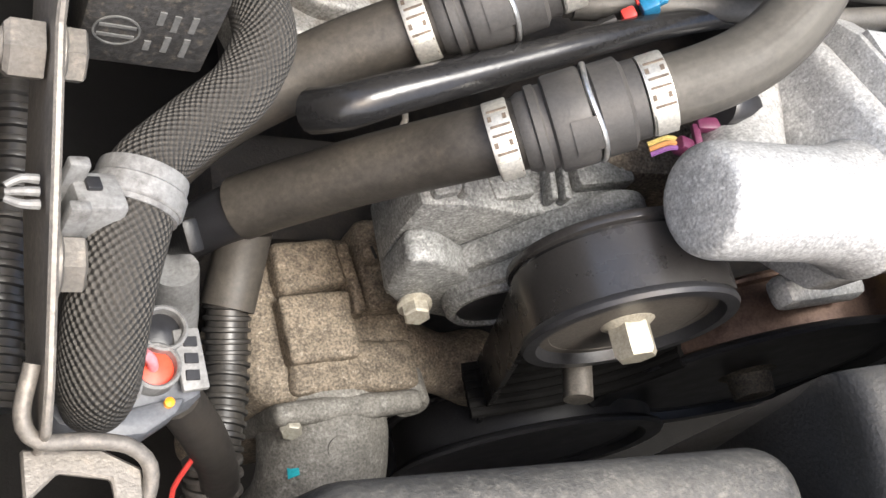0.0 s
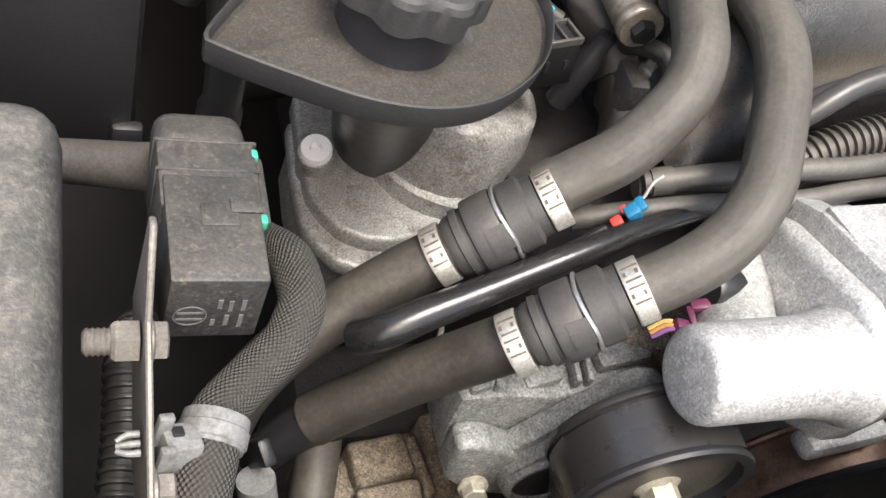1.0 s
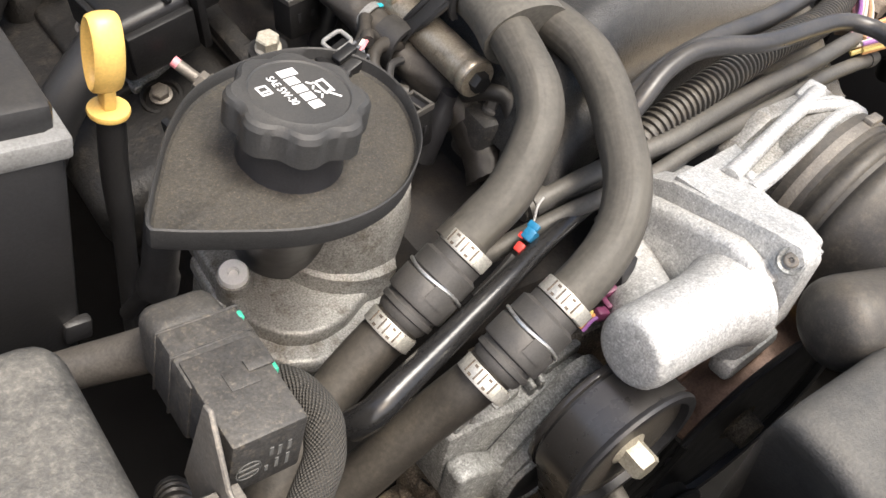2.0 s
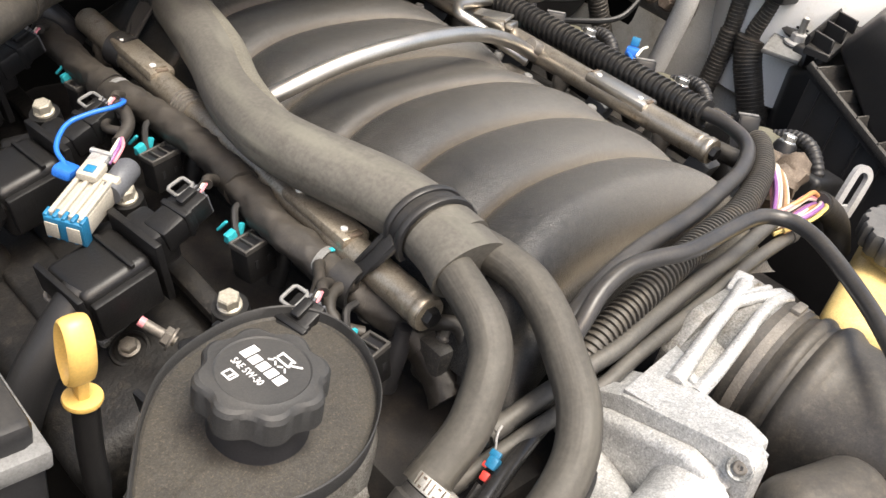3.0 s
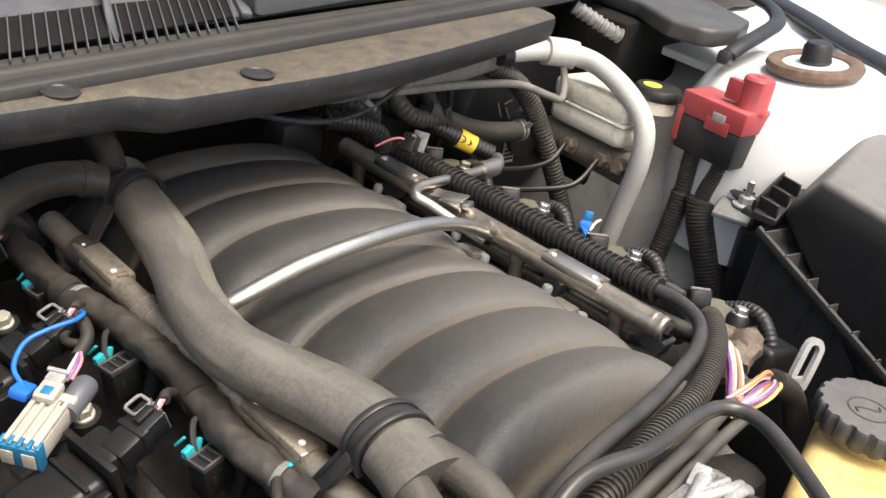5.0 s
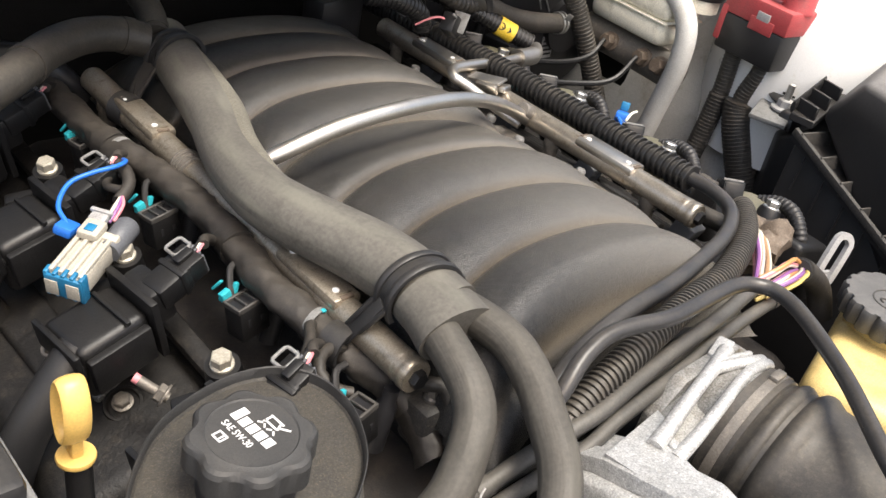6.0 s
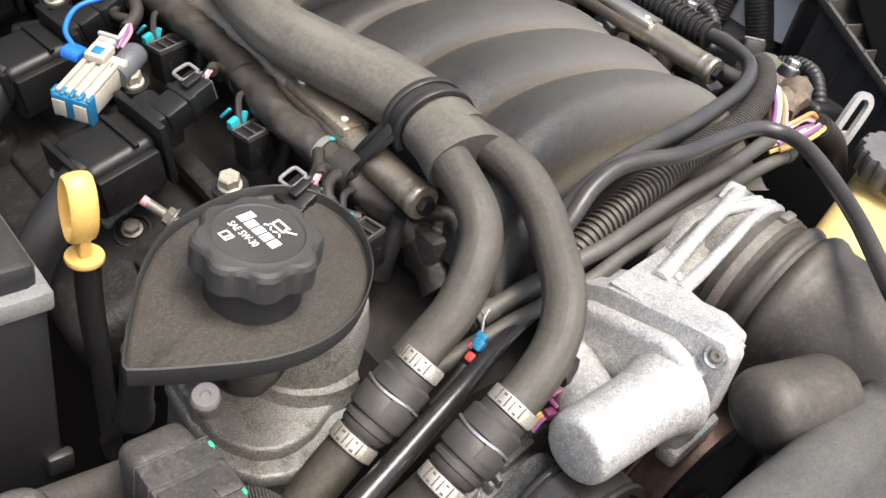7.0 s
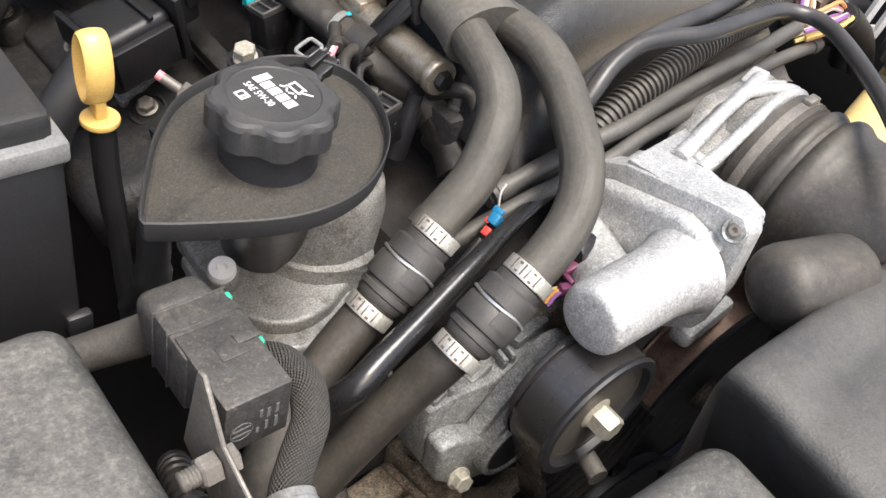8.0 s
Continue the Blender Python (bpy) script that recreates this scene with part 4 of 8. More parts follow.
# ---- throttle body and inlet boot ----
def throttle_body():
    th = thing("electronic_throttle", (-0.05, -0.11, 0.70), "sandblasted bright cast aluminium throttle body with motor housing", "throttle body")
    bx, bz = 0.009, 0.767
    part("bore", lathe([(0.030, 0.020), (0.037, 0.020), (0.0375, 0.03), (0.0400, 0.034), (0.0405, 0.040), (0.0425, 0.044), (0.044, 0.056)], 48, aim((bx, -0.062, bz), (0, -1, 0))), ALU_WORN, th)
    flange = [(-0.056, -0.03), (-0.052, 0.014), (-0.03, 0.034), (0.026, 0.038), (0.046, 0.026), (0.054, -0.03), (0.03, -0.054), (-0.03, -0.054)]
    part("flange", slab(flange, 0.010, Matrix(((1, 0, 0, bx), (0, 0, 1, -0.084), (0, 1, 0, bz), (0, 0, 0, 1))), 0.002), ALU_WORN, th)
    part("saddle", block((0.088, 0.026, 0.012), pose(-0.024, -0.095, 0.785, 0, -16, 4), 0.003), ALU_WORN, th)
    top = [(-0.1075, -0.0930, 0.7955), (-0.0480, -0.0850, 0.7925), (-0.0560, -0.0980, 0.7965), (-0.0705, -0.1050, 0.7975), (-0.0715, -0.1150, 0.7980)]
    part("shelf", hull(top + [(x, y, z - 0.010) for x, y, z in top]), ALU, th)
    edge = [(-0.1075, -0.0930, 0.7960), (-0.0720, -0.1120, 0.7980), (-0.0840, -0.1480, 0.8040), (-0.0925, -0.1670, 0.8070), (-0.1085, -0.1680, 0.8090)]
    part("case_lip", hull(edge + [(x, y, z - 0.012) for x, y, z in edge]), ALU, th)
    part("arm", sweep([(-0.0800, -0.1050, 0.7965), (-0.0600, -0.1005, 0.7995), (-0.0300, -0.0935, 0.8045), (0.0000, -0.0870, 0.8070), (0.0220, -0.0810, 0.8055)], lambda k: 0.0054 - 0.0012 * math.sin(math.pi * k), 14, 0.004, squash=0.9), ALU, th)
    part("arm", sweep([(-0.0760, -0.1170, 0.7960), (-0.0560, -0.1150, 0.8010), (-0.0300, -0.1105, 0.8055), (0.0060, -0.1035, 0.8085), (0.0300, -0.1010, 0.8060), (0.0420, -0.1010, 0.8010)], lambda k: 0.0046 - 0.0010 * math.sin(math.pi * k), 14, 0.004, squash=0.9), ALU, th)
    part("fork", sweep([(-0.0020, -0.0880, 0.8070), (0.0120, -0.0930, 0.8085), (0.0280, -0.0970, 0.8070), (0.0430, -0.0960, 0.8010)], 0.0040, 12, 0.004, squash=0.9), ALU, th)
    part("fork", sweep([(0.0000, -0.0870, 0.8065), (0.0180, -0.0890, 0.8070), (0.0360, -0.0900, 0.8030)], 0.0028, 12, 0.004, squash=1.2), ALU, th)
    part("pad", hull([(x, y, z) for x, y in ((0.012, -0.086), (0.010, -0.075), (0.034, -0.068), (0.038, -0.079)) for z in (0.794, 0.8055)], 0.002, 2), ALU, th)
    part("pad", hull([(x, y, z) for x, y in ((-0.0735, -0.1085), (-0.0665, -0.1075), (-0.0665, -0.1165), (-0.0740, -0.1175)) for z in (0.790, 0.7995)], 0.0015, 2), ALU, th)
    yz = Matrix(((0, 0, 1, 0), (1, 0, 0, 0), (0, 1, 0, 0), (0, 0, 0, 1)))
    case = [(-0.172, 0.770), (-0.170, 0.806), (-0.164, 0.813), (-0.150, 0.810), (-0.094, 0.794), (-0.070, 0.780), (-0.062, 0.74), (-0.10, 0.715), (-0.15, 0.722), (-0.168, 0.738)]
    part("gear_case", slab(case, 0.014, Matrix.Translation((-0.110, 0, 0)) @ yz, 0.002), ALU, th)
    cover = [(-0.164, 0.770), (-0.160, 0.800), (-0.145, 0.803), (-0.092, 0.789), (-0.068, 0.776), (-0.064, 0.74), (-0.10, 0.718), (-0.15, 0.724), (-0.162, 0.740)]
    part("case_back", slab(cover, 0.022, Matrix.Translation((-0.0955, 0, 0)) @ yz, 0.003), ALU, th)
    inner = [(-0.160, 0.768), (-0.155, 0.797), (-0.140, 0.799), (-0.090, 0.783), (-0.072, 0.770), (-0.070, 0.745), (-0.10, 0.725), (-0.145, 0.730), (-0.158, 0.742)]
    part("case_step", slab(inner, 0.012, Matrix.Translation((-0.121, 0, 0)) @ yz, 0.005, segments=3), ALU, th)
    part("motor_housing", lathe([(0, 0.0), (0.0140, 0.0003), (0.0164, 0.0012), (0.0180, 0.0032), (0.0187, 0.0065), (0.0193, 0.050), (0.0215, 0.064), (0.0255, 0.072)], 40, aim((-0.187, -0.1515, 0.769), (1, 0.02, 0.02))), ALU, th)
    part("neck", sweep([(-0.150, -0.140, 0.752), (-0.135, -0.115, 0.750), (-0.124, -0.092, 0.752)], lambda s: 0.020 - 0.006 * s, 20, 0.004), ALU, th)
    part("mounting_ear", block((0.050, 0.014, 0.012), pose(-0.075, -0.158, 0.718, 0, 0, 6), 0.004), ALU, th)
    part("mounting_ear", lathe([(0.0068, -0.008), (0.0068, 0.0022), (0.0058, 0.0030), (0.0048, 0.0024), (0.0042, 0.0010), (0, 0.0010)], 28, aim((-0.1090, -0.1625, 0.8040), (-1, -0.2, 0.6))), ALU_DULL, th)
    part("bolt", lathe([(0.0036, -0.001), (0.0036, 0.0016), (0.0028, 0.0024), (0.0014, 0.0024), (0.0010, 0.0012), (0, 0.0012)], 24, aim((-0.1096, -0.1626, 0.8046), (-1, -0.2, 0.6))), STEEL_DIRTY, th, "recessed steel screw")
    part("lug", block((0.008, 0.012, 0.010), pose(-0.112, -0.156, 0.790, 20, 0, 0), 0.002), ALU, th)


throttle_body()


def boot():
    th = thing("inlet_boot", (0.01, -0.2, 0.72), "ribbed dusty black rubber inlet boot with steel band clamp", "inlet boot")
    m = aim((0.009, -0.112, 0.767), (0.06, -1, -0.02))
    prof = [(0.0445, -0.004), (0.0475, -0.003), (0.0475, 0.012), (0.046, 0.013), (0.0472, 0.016), (0.0490, 0.0172), (0.0502, 0.0190), (0.0504, 0.0215), (0.0496, 0.0238), (0.0484, 0.0250), (0.0482, 0.0275), (0.0500, 0.0290), (0.0520, 0.0310), (0.0530, 0.0340), (0.0526, 0.0375), (0.0510, 0.0405), (0.0496, 0.0435), (0.0498, 0.05), (0.0515, 0.10), (0.0525, 0.19)]
    part("boot", lathe(prof, 64, m), BOOT, th)
    band = part("band", lathe([(0.0476, 0.0025), (0.0483, 0.0025), (0.0483, 0.0085), (0.0476, 0.0085)], 64, m), STEEL_DIRTY, th, "dirty steel worm clamp band")
    part("clamp_screw", block((0.012, 0.004, 0.006), m @ pose(0.006, 0.0492, 0.0050), 0.0012), STEEL_DIRTY, band)


boot()


# ---- belt drive ----
def pulley(name, at, r, width, mat, label, bolt=True, hub=None):
    th = thing(name, at, label, "pulley", "belt pulleys")
    m = aim(at, (0, -1, 0))
    part("rim", lathe([(r * 0.8, 0.0), (r * 1.04, 0.0), (r * 1.05, 0.0015), (r * 1.04, 0.003), (r, 0.0038), (r, width - 0.0045), (r * 1.03, width - 0.004)], 72, m), mat, th)
    part("lip", lathe([(r * 1.03, width - 0.0042), (r * 1.06, width - 0.0030), (r * 1.07, width - 0.0015), (r * 1.05, width), (r * 0.93, width), (r * 0.90, width - 0.0025), (r * 0.885, width - 0.004)], 72, m), PULLEY_BLACK, th, "black rolled lip")
    face = part("face", lathe([(r * 0.89, width - 0.0038), (r * 0.78, width - 0.0036), (r * 0.75, width - 0.0055), (r * 0.56, width - 0.0055), (r * 0.53, width - 0.0042), (r * 0.30, width - 0.0042), (0, width - 0.0042)], 56, m), PULLEY_FACE if mat is PULLEY else PULLEY_BLACK, th)
    if bolt:
        part("bolt", hexhead(aim(Vector(at) + Vector((0, -width + 0.0065, 0)), (0, -1, 0), 20), 0.0080, 0.016), ZINC, th, "zinc hex bolt")
    if hub:
        part("hub", lathe([(r * 0.3, width - 0.008), (r * 0.14, width - 0.002), (r * 0.13, width + 0.008), (0, width + 0.009)], 32, m), hub, th)
    return th


pulley("idler_pulley", (-0.172, -0.142, 0.709), 0.037, 0.031, PULLEY, "smooth steel idler pulley with zinc hex bolt")
pulley("water_pump_pulley", (-0.03, -0.142, 0.632), 0.078, 0.03, PULLEY_RUST, "large brown worn water pump pulley", False, CAST_BROWN)
pulley("crank_pulley", (-0.10, -0.150, 0.53), 0.07, 0.03, PULLEY_BLACK, "ribbed black crank pulley deep in the bay", False)


def facing(y):
    """Lays an outline (x, z) upright, facing the front, raised towards the front from depth y."""
    return Matrix(((1, 0, 0, 0), (0, 0, -1, y), (0, 1, 0, 0), (0, 0, 0, 1)))


def lobed(circles, y0, y1, bevel):
    """A plate round circles (x, z, radius), between two depths, with rounded edges."""
    pts = [(x + r * math.cos(a), y, z + r * math.sin(a)) for x, z, r in circles for y in (y0, y1) for a in [radians(15 * k) for k in range(24)]]
    return hull(pts, bevel, 2)


def tensioner():
    th = thing("belt_tensioner", (-0.2, -0.12, 0.62), "grey sandcast aluminium belt tensioner with swept arm", "belt tensioner")
    case = [(-0.2430, 0.702), (-0.2415, 0.680), (-0.236, 0.652), (-0.222, 0.634), (-0.190, 0.622), (-0.160, 0.630), (-0.145, 0.66), (-0.143, 0.698), (-0.158, 0.7095), (-0.180, 0.7065), (-0.197, 0.7000), (-0.224, 0.7040)]
    body = part("spring_case", slab(case, 0.026, facing(-0.097), 0.0025), ALU_DULL, th)
    low = [(-0.2410, 0.684), (-0.2340, 0.6865), (-0.2260, 0.684), (-0.205, 0.670), (-0.170, 0.655), (-0.172, 0.634), (-0.192, 0.626), (-0.220, 0.637), (-0.238, 0.655)]
    part("case_front", slab(low, 0.014, facing(-0.1225), 0.003, segments=3), ALU_DULL, body)
    part("arm", lobed(((-0.190, 0.661, 0.0262), (-0.170, 0.7115, 0.0150)), -0.1235, -0.1345, 0.0022), ALU_DULL, th)
    part("arm_step", lobed(((-0.189, 0.6595, 0.0232), (-0.170, 0.7100, 0.0120)), -0.1335, -0.1412, 0.0018), ALU_DULL, th)
    for x, y, z, sx, sy, sz, turn in ((-0.2040, -0.112, 0.7015, 0.018, 0.012, 0.006, 10), (-0.1670, -0.107, 0.7105, 0.026, 0.016, 0.008, 6), (-0.2340, -0.113, 0.7035, 0.012, 0.014, 0.006, 12)):
        part("step", block((sx, sy, sz), pose(x, y, z, 0, -6, turn), 0.0015), ALU_DULL, body)
    for x, y, z, turn in ((-0.1890, -0.110, 0.7065, -8), (-0.1835, -0.110, 0.7075, -8), (-0.2250, -0.110, 0.7050, -14)):
        part("web", block((0.0030, 0.022, 0.007), pose(x, y, z, 0, 0, turn), 0.001), ALU_DULL, body)
    part("pivot", lathe([(0.0222, -0.004), (0.0222, 0.0012), (0.0208, 0.0026), (0.0188, 0.0026), (0.0180, 0.0005), (0, 0.0005)], 40, aim((-0.1885, -0.1412, 0.6585), (0, -1, 0))), ALU_DULL, th)
    part("pivot_plug", lathe([(0.0178, 0.0), (0.0178, 0.0010), (0.015, 0.0016), (0, 0.0020)], 36, aim((-0.1885, -0.1414, 0.6585), (0, -1, 0))), PULLEY_BLACK, th, "dark pressed steel plug")
    part("bolt", hexhead(aim((-0.2225, -0.1385, 0.6500), (-0.15, -1, 0.3)), 0.0056, 0.007), ZINC, th, "zinc hex bolt")


tensioner()


def rough(bm, amount, scale, seed=0.0):
    """Uneven cast skin: small shifts of the vertices of a finely cut mesh."""
    for v in bm.verts:
        v.co += noise.noise_vector(v.co * scale + Vector((seed, 0, 0))) * amount
    return bm


def cast_block(size, m, bevel, cuts=5, amount=0.0010, scale=90.0):
    """A worn sandcast block: rounded edges and an uneven skin."""
    bm = block(size, m, bevel, segments=3)
    bmesh.ops.subdivide_edges(bm, edges=[e for e in bm.edges if e.calc_length() > 0.008], cuts=cuts, use_grid_fill=True)
    return rough(bm, amount, scale)


def pump_housing():
    th = thing("water_pump_housing", (-0.25, -0.14, 0.50), "dirty brown cast water pump and thermostat housing", "pump housing")
    base = [(-0.2740, -0.108), (-0.2610, -0.0955), (-0.2300, -0.0890), (-0.2010, -0.0880), (-0.1980, -0.128), (-0.2010, -0.160), (-0.2700, -0.164), (-0.2785, -0.155)]
    body = part("body", slab(base, 0.12, pose(0, 0, 0.487), 0.006, segments=3), CAST_BROWN, th)
    part("pad", cast_block((0.030, 0.022, 0.018), pose(-0.2490, -0.1070, 0.6080, 0, 0, 8), 0.003), CAST_BROWN, body)
    part("pad", cast_block((0.031, 0.029, 0.016), pose(-0.2475, -0.1345, 0.6085, 0, 0, 4), 0.002), CAST_BROWN, body)
    part("column", cast_block((0.019, 0.042, 0.022), pose(-0.2155, -0.1060, 0.6085, 0, 0, 4), 0.005), CAST_BROWN, body)
    part("rib", cast_block((0.006, 0.032, 0.014), pose(-0.2300, -0.1120, 0.6090, 0, 0, 10), 0.002, 3), CAST_BROWN, body)
    part("front_step", cast_block((0.058, 0.022, 0.020), pose(-0.2320, -0.1500, 0.6020, 0, 0, 1), 0.004), CAST_BROWN, body)
    part("slot_bolt", lathe([(0.0048, -0.004), (0.0048, 0.0012), (0.0036, 0.002), (0, 0.002)], 20, pose(-0.2215, -0.1040, 0.6205)), CAST_BROWN, body)
    part("slot", block((0.0012, 0.006, 0.0006), pose(-0.2215, -0.1040, 0.6227, 0, 0, 15), 0), PRINT_DARK, body)
    part("scratch", block((0.0090, 0.0016, 0.0012), pose(-0.2125, -0.1205, 0.6195, 0, 0, 6), 0.0004), STEEL, body, "bright scraped edge")
    part("flange", cast_block((0.066, 0.010, 0.058), pose(-0.2370, -0.1630, 0.5840, 10, 0, 3), 0.004), CAST_GREY, th)
    part("ear", lathe([(0.0085, -0.012), (0.0085, 0.002), (0.0070, 0.004), (0, 0.004)], 20, aim((-0.2050, -0.1640, 0.6010), (0, -1, 0.2))), CAST_GREY, th)
    dome = sweep([(-0.2395, -0.160, 0.5830), (-0.2395, -0.172, 0.5830), (-0.2400, -0.184, 0.5790), (-0.2410, -0.194, 0.5690), (-0.2415, -0.200, 0.552), (-0.242, -0.202, 0.53)], lambda k: 0.0282 - 0.003 * k, 36, 0.003)
    part("outlet", rough(dome, 0.0007, 70.0, 3.0), CAST_GREY, th, "grey-brown rounded outlet elbow")
    branch = sweep([(-0.215, -0.1400, 0.5900), (-0.195, -0.1415, 0.5885), (-0.175, -0.143, 0.5860), (-0.150, -0.145, 0.580)], lambda k: 0.0165 + 0.002 * math.sin(9 * k), 24, 0.003, squash=1.05)
    part("branch", rough(branch, 0.0009, 80.0), CAST_BROWN, th)
    part("bolt", hexhead(aim((-0.2615, -0.1690, 0.6045), (-0.2, -1, 0.45)), 0.0046, 0.008), ZINC, th, "dirty zinc hex bolt")
    part("cast_ring", lathe([(0.0054, 0), (0.0054, 0.0007), (0.0047, 0.0007), (0.0047, 0)], 24, aim((-0.2430, -0.1835, 0.6075), (-0.1, -0.45, 1))), CAST_GREY, th)
    part("paint_dab", block((0.0050, 0.0070, 0.0006), pose(-0.2600, -0.1880, 0.5975, -30, -40, 10), 0.0002), TEAL, th, "dab of green-blue paint")
    bl = thing("pump_back_block", (-0.24, -0.1, 0.42), "dark grimy timing cover behind the pump", "timing cover")
    part("plate", block((0.16, 0.06, 0.20), pose(-0.20, -0.055, 0.49), 0.01), CASTING_DARK, bl)


pump_housing()


# ---- relay, bracket, braided cable ----
def relay():
    th = thing("relay", (-0.355, -0.115, 0.76), "dusty black cube relay clipped into its holder with green locks", "relay")
    case = part("case", block((0.0265, 0.037, 0.028), pose(-0.355, -0.1185, 0.794), 0.0012), GREY_PLASTIC, th)
    for k, (dx, dz, w) in enumerate(((0.004, 0.0045, 0.005), (0.0075, 0.0050, 0.005), (0.0036, -0.0055, 0.005), (0.0075, -0.006, 0.006), (0.001, 0.006, 0.004), (0.0, -0.007, 0.003))):
        part("print_bar", block((0.0013, 0.0004, w), pose(-0.355 + dx, -0.1371, 0.793 + dz * 0.7, 0, 0, 0), 0, segments=1), PRINT_GREY, case)
    part("maker_mark", lathe([(0.0046, 0), (0.0046, 0.0003), (0.0042, 0.0003), (0.0042, 0)], 28, aim((-0.3615, -0.1370, 0.7915), (0, -1, 0)), caps=False), PRINT_GREY, case)
    for dz in (-0.0015, 0.0015):
        part("maker_mark", block((0.0072, 0.0003, 0.0008), pose(-0.3615, -0.1372, 0.7915 + dz), 0), PRINT_GREY, case)
    h = part("holder", block((0.0288, 0.026, 0.0295), pose(-0.355, -0.098, 0.7925), 0.0018, segments=2), GREY_PLASTIC, th)
    part("hood", block((0.0275, 0.020, 0.028), pose(-0.355, -0.0795, 0.7895, -16), 0.006, segments=4), GREY_PLASTIC, h)
    part("rib", block((0.0296, 0.0012, 0.0302), pose(-0.355, -0.0865, 0.7925), 0.0003, segments=1), GREY_PLASTIC, h)
    part("rib", block((0.0296, 0.0012, 0.0302), pose(-0.355, -0.0975, 0.7925), 0.0003, segments=1), GREY_PLASTIC, h)
    part("tongue", block((0.0105, 0.008, 0.0010), pose(-0.3535, -0.1145, 0.8079), 0.0003), GREY_PLASTIC, h)
    part("tongue", block((0.0090, 0.005, 0.0010), pose(-0.3460, -0.1115, 0.8084), 0.0003), GREY_PLASTIC, h)
    part("lock", block((0.0025, 0.0035, 0.004), pose(-0.3405, -0.1130, 0.8030), 0.0008), GREEN, th, "green lock tab")
    part("lock", block((0.0028, 0.0036, 0.003), pose(-0.3412, -0.0900, 0.8055), 0.0008), GREEN, th, "green lock tab")
    part("latch", block((0.004, 0.026, 0.016), pose(-0.3395, -0.100, 0.7945), 0.0015), GREY_PLASTIC, h)
    part("lead", sweep([(-0.356, -0.072, 0.780), (-0.361, -0.063, 0.768), (-0.370, -0.056, 0.760), (-0.382, -0.050, 0.754), (-0.398, -0.044, 0.748)], lambda s: 0.0092 - 0.0015 * s, 16, 0.004), TAPE_GREY, th, "taped lead of the relay holder")


relay()


def braided_cable():
    th = thing("braided_cable", (-0.34, -0.14, 0.73), "thick braided grey-brown sleeved cable plugged into a connector", "cable")
    part("sleeve", sweep([(-0.332, -0.088, 0.762), (-0.3276, -0.1072, 0.7780), (-0.3262, -0.1180, 0.7810), (-0.3264, -0.1266, 0.7815), (-0.3292, -0.1333, 0.7800), (-0.3326, -0.1388, 0.7785), (-0.3380, -0.1436, 0.7765), (-0.3434, -0.148, 0.7748), (-0.3530, -0.1578, 0.7730), (-0.3570, -0.1702, 0.7710), (-0.3602, -0.1833, 0.7665), (-0.3609, -0.1935, 0.7570), (-0.3600, -0.1970, 0.7470), (-0.3590, -0.1970, 0.738)], lambda k: 0.0074 + 0.0013 * min(1.0, max(0.0, (k - 0.55) * 8)) - 0.0012 * max(0.0, k - 0.9) * 10, 28, 0.002), BRAID, th)
    m = aim((-0.3548, -0.1630, 0.7722), (-0.30, -0.93, -0.18))
    col = part("collar", lathe([(0.0084, -0.0046), (0.0094, -0.0046), (0.0096, -0.0030), (0.0094, 0.0046), (0.0084, 0.0046)], 32, m), CLIP_GREY, th, "grey plastic cable clip")
    part("collar_band", lathe([(0.0097, -0.0012), (0.0101, -0.0008), (0.0101, 0.0030), (0.0097, 0.0034)], 32, m), CLIP_GREY, col)
    part("clip_body", block((0.010, 0.0095, 0.011), pose(-0.3650, -0.1690, 0.7765, -12, 10, 8), 0.0012), CLIP_GREY, col)
    part("clip_finger", block((0.0042, 0.0026, 0.011), pose(-0.3692, -0.1655, 0.7810, -12, 10, 8), 0.0006), CLIP_GREY, col)
    part("clip_finger", block((0.0042, 0.0026, 0.011), pose(-0.3690, -0.1738, 0.7790, -12, 10, 8), 0.0006), CLIP_GREY, col)
    part("clip_slot", block((0.0030, 0.0030, 0.0012), pose(-0.3655, -0.1668, 0.7822, -12, 10, 8), 0.0003), BLACK_CLEAN, col)
    for dy in (-0.0026, 0.0, 0.0026):
        part("clip_barb", sweep([(-0.3755, -0.1705 + dy, 0.7845), (-0.3785, -0.1707 + dy, 0.7848), (-0.3812, -0.1708 + dy * 0.5, 0.7843)], lambda k: 0.0010 - 0.0003 * k, 8, 0.001), CLIP_GREY, col)


braided_cable()


def fuse_boxes():
    th = thing("fuse_box", (-0.44, -0.02, 0.72), "black plastic underhood fuse box with a dusty grey rim", "fuse box")
    part("box", block((0.10, 0.075, 0.115), pose(-0.4155, 0.024, 0.770), 0.007, taper=0.97), BLACK, th)
    part("rim", block((0.0995, 0.0745, 0.010), pose(-0.4155, 0.024, 0.8265), 0.002), CLIP_GREY, th, "dusty grey rim")
    part("lid", block((0.093, 0.069, 0.016), pose(-0.4155, 0.027, 0.8345), 0.005), BLACK, th)
    part("latch", block((0.012, 0.006, 0.012), pose(-0.369, -0.0135, 0.730), 0.002), BLACK, th)
    th = thing("ducted_cover", (-0.43, -0.14, 0.70), "grained grey-black plastic cover with rounded edge", "plastic cover")
    part("cover", block((0.10, 0.20, 0.10), pose(-0.4435, -0.163, 0.7515), 0.013, segments=4), COVER, th)
    part("skirt", block((0.096, 0.196, 0.05), pose(-0.4425, -0.163, 0.69), 0.004), BLACK, th)


fuse_boxes()


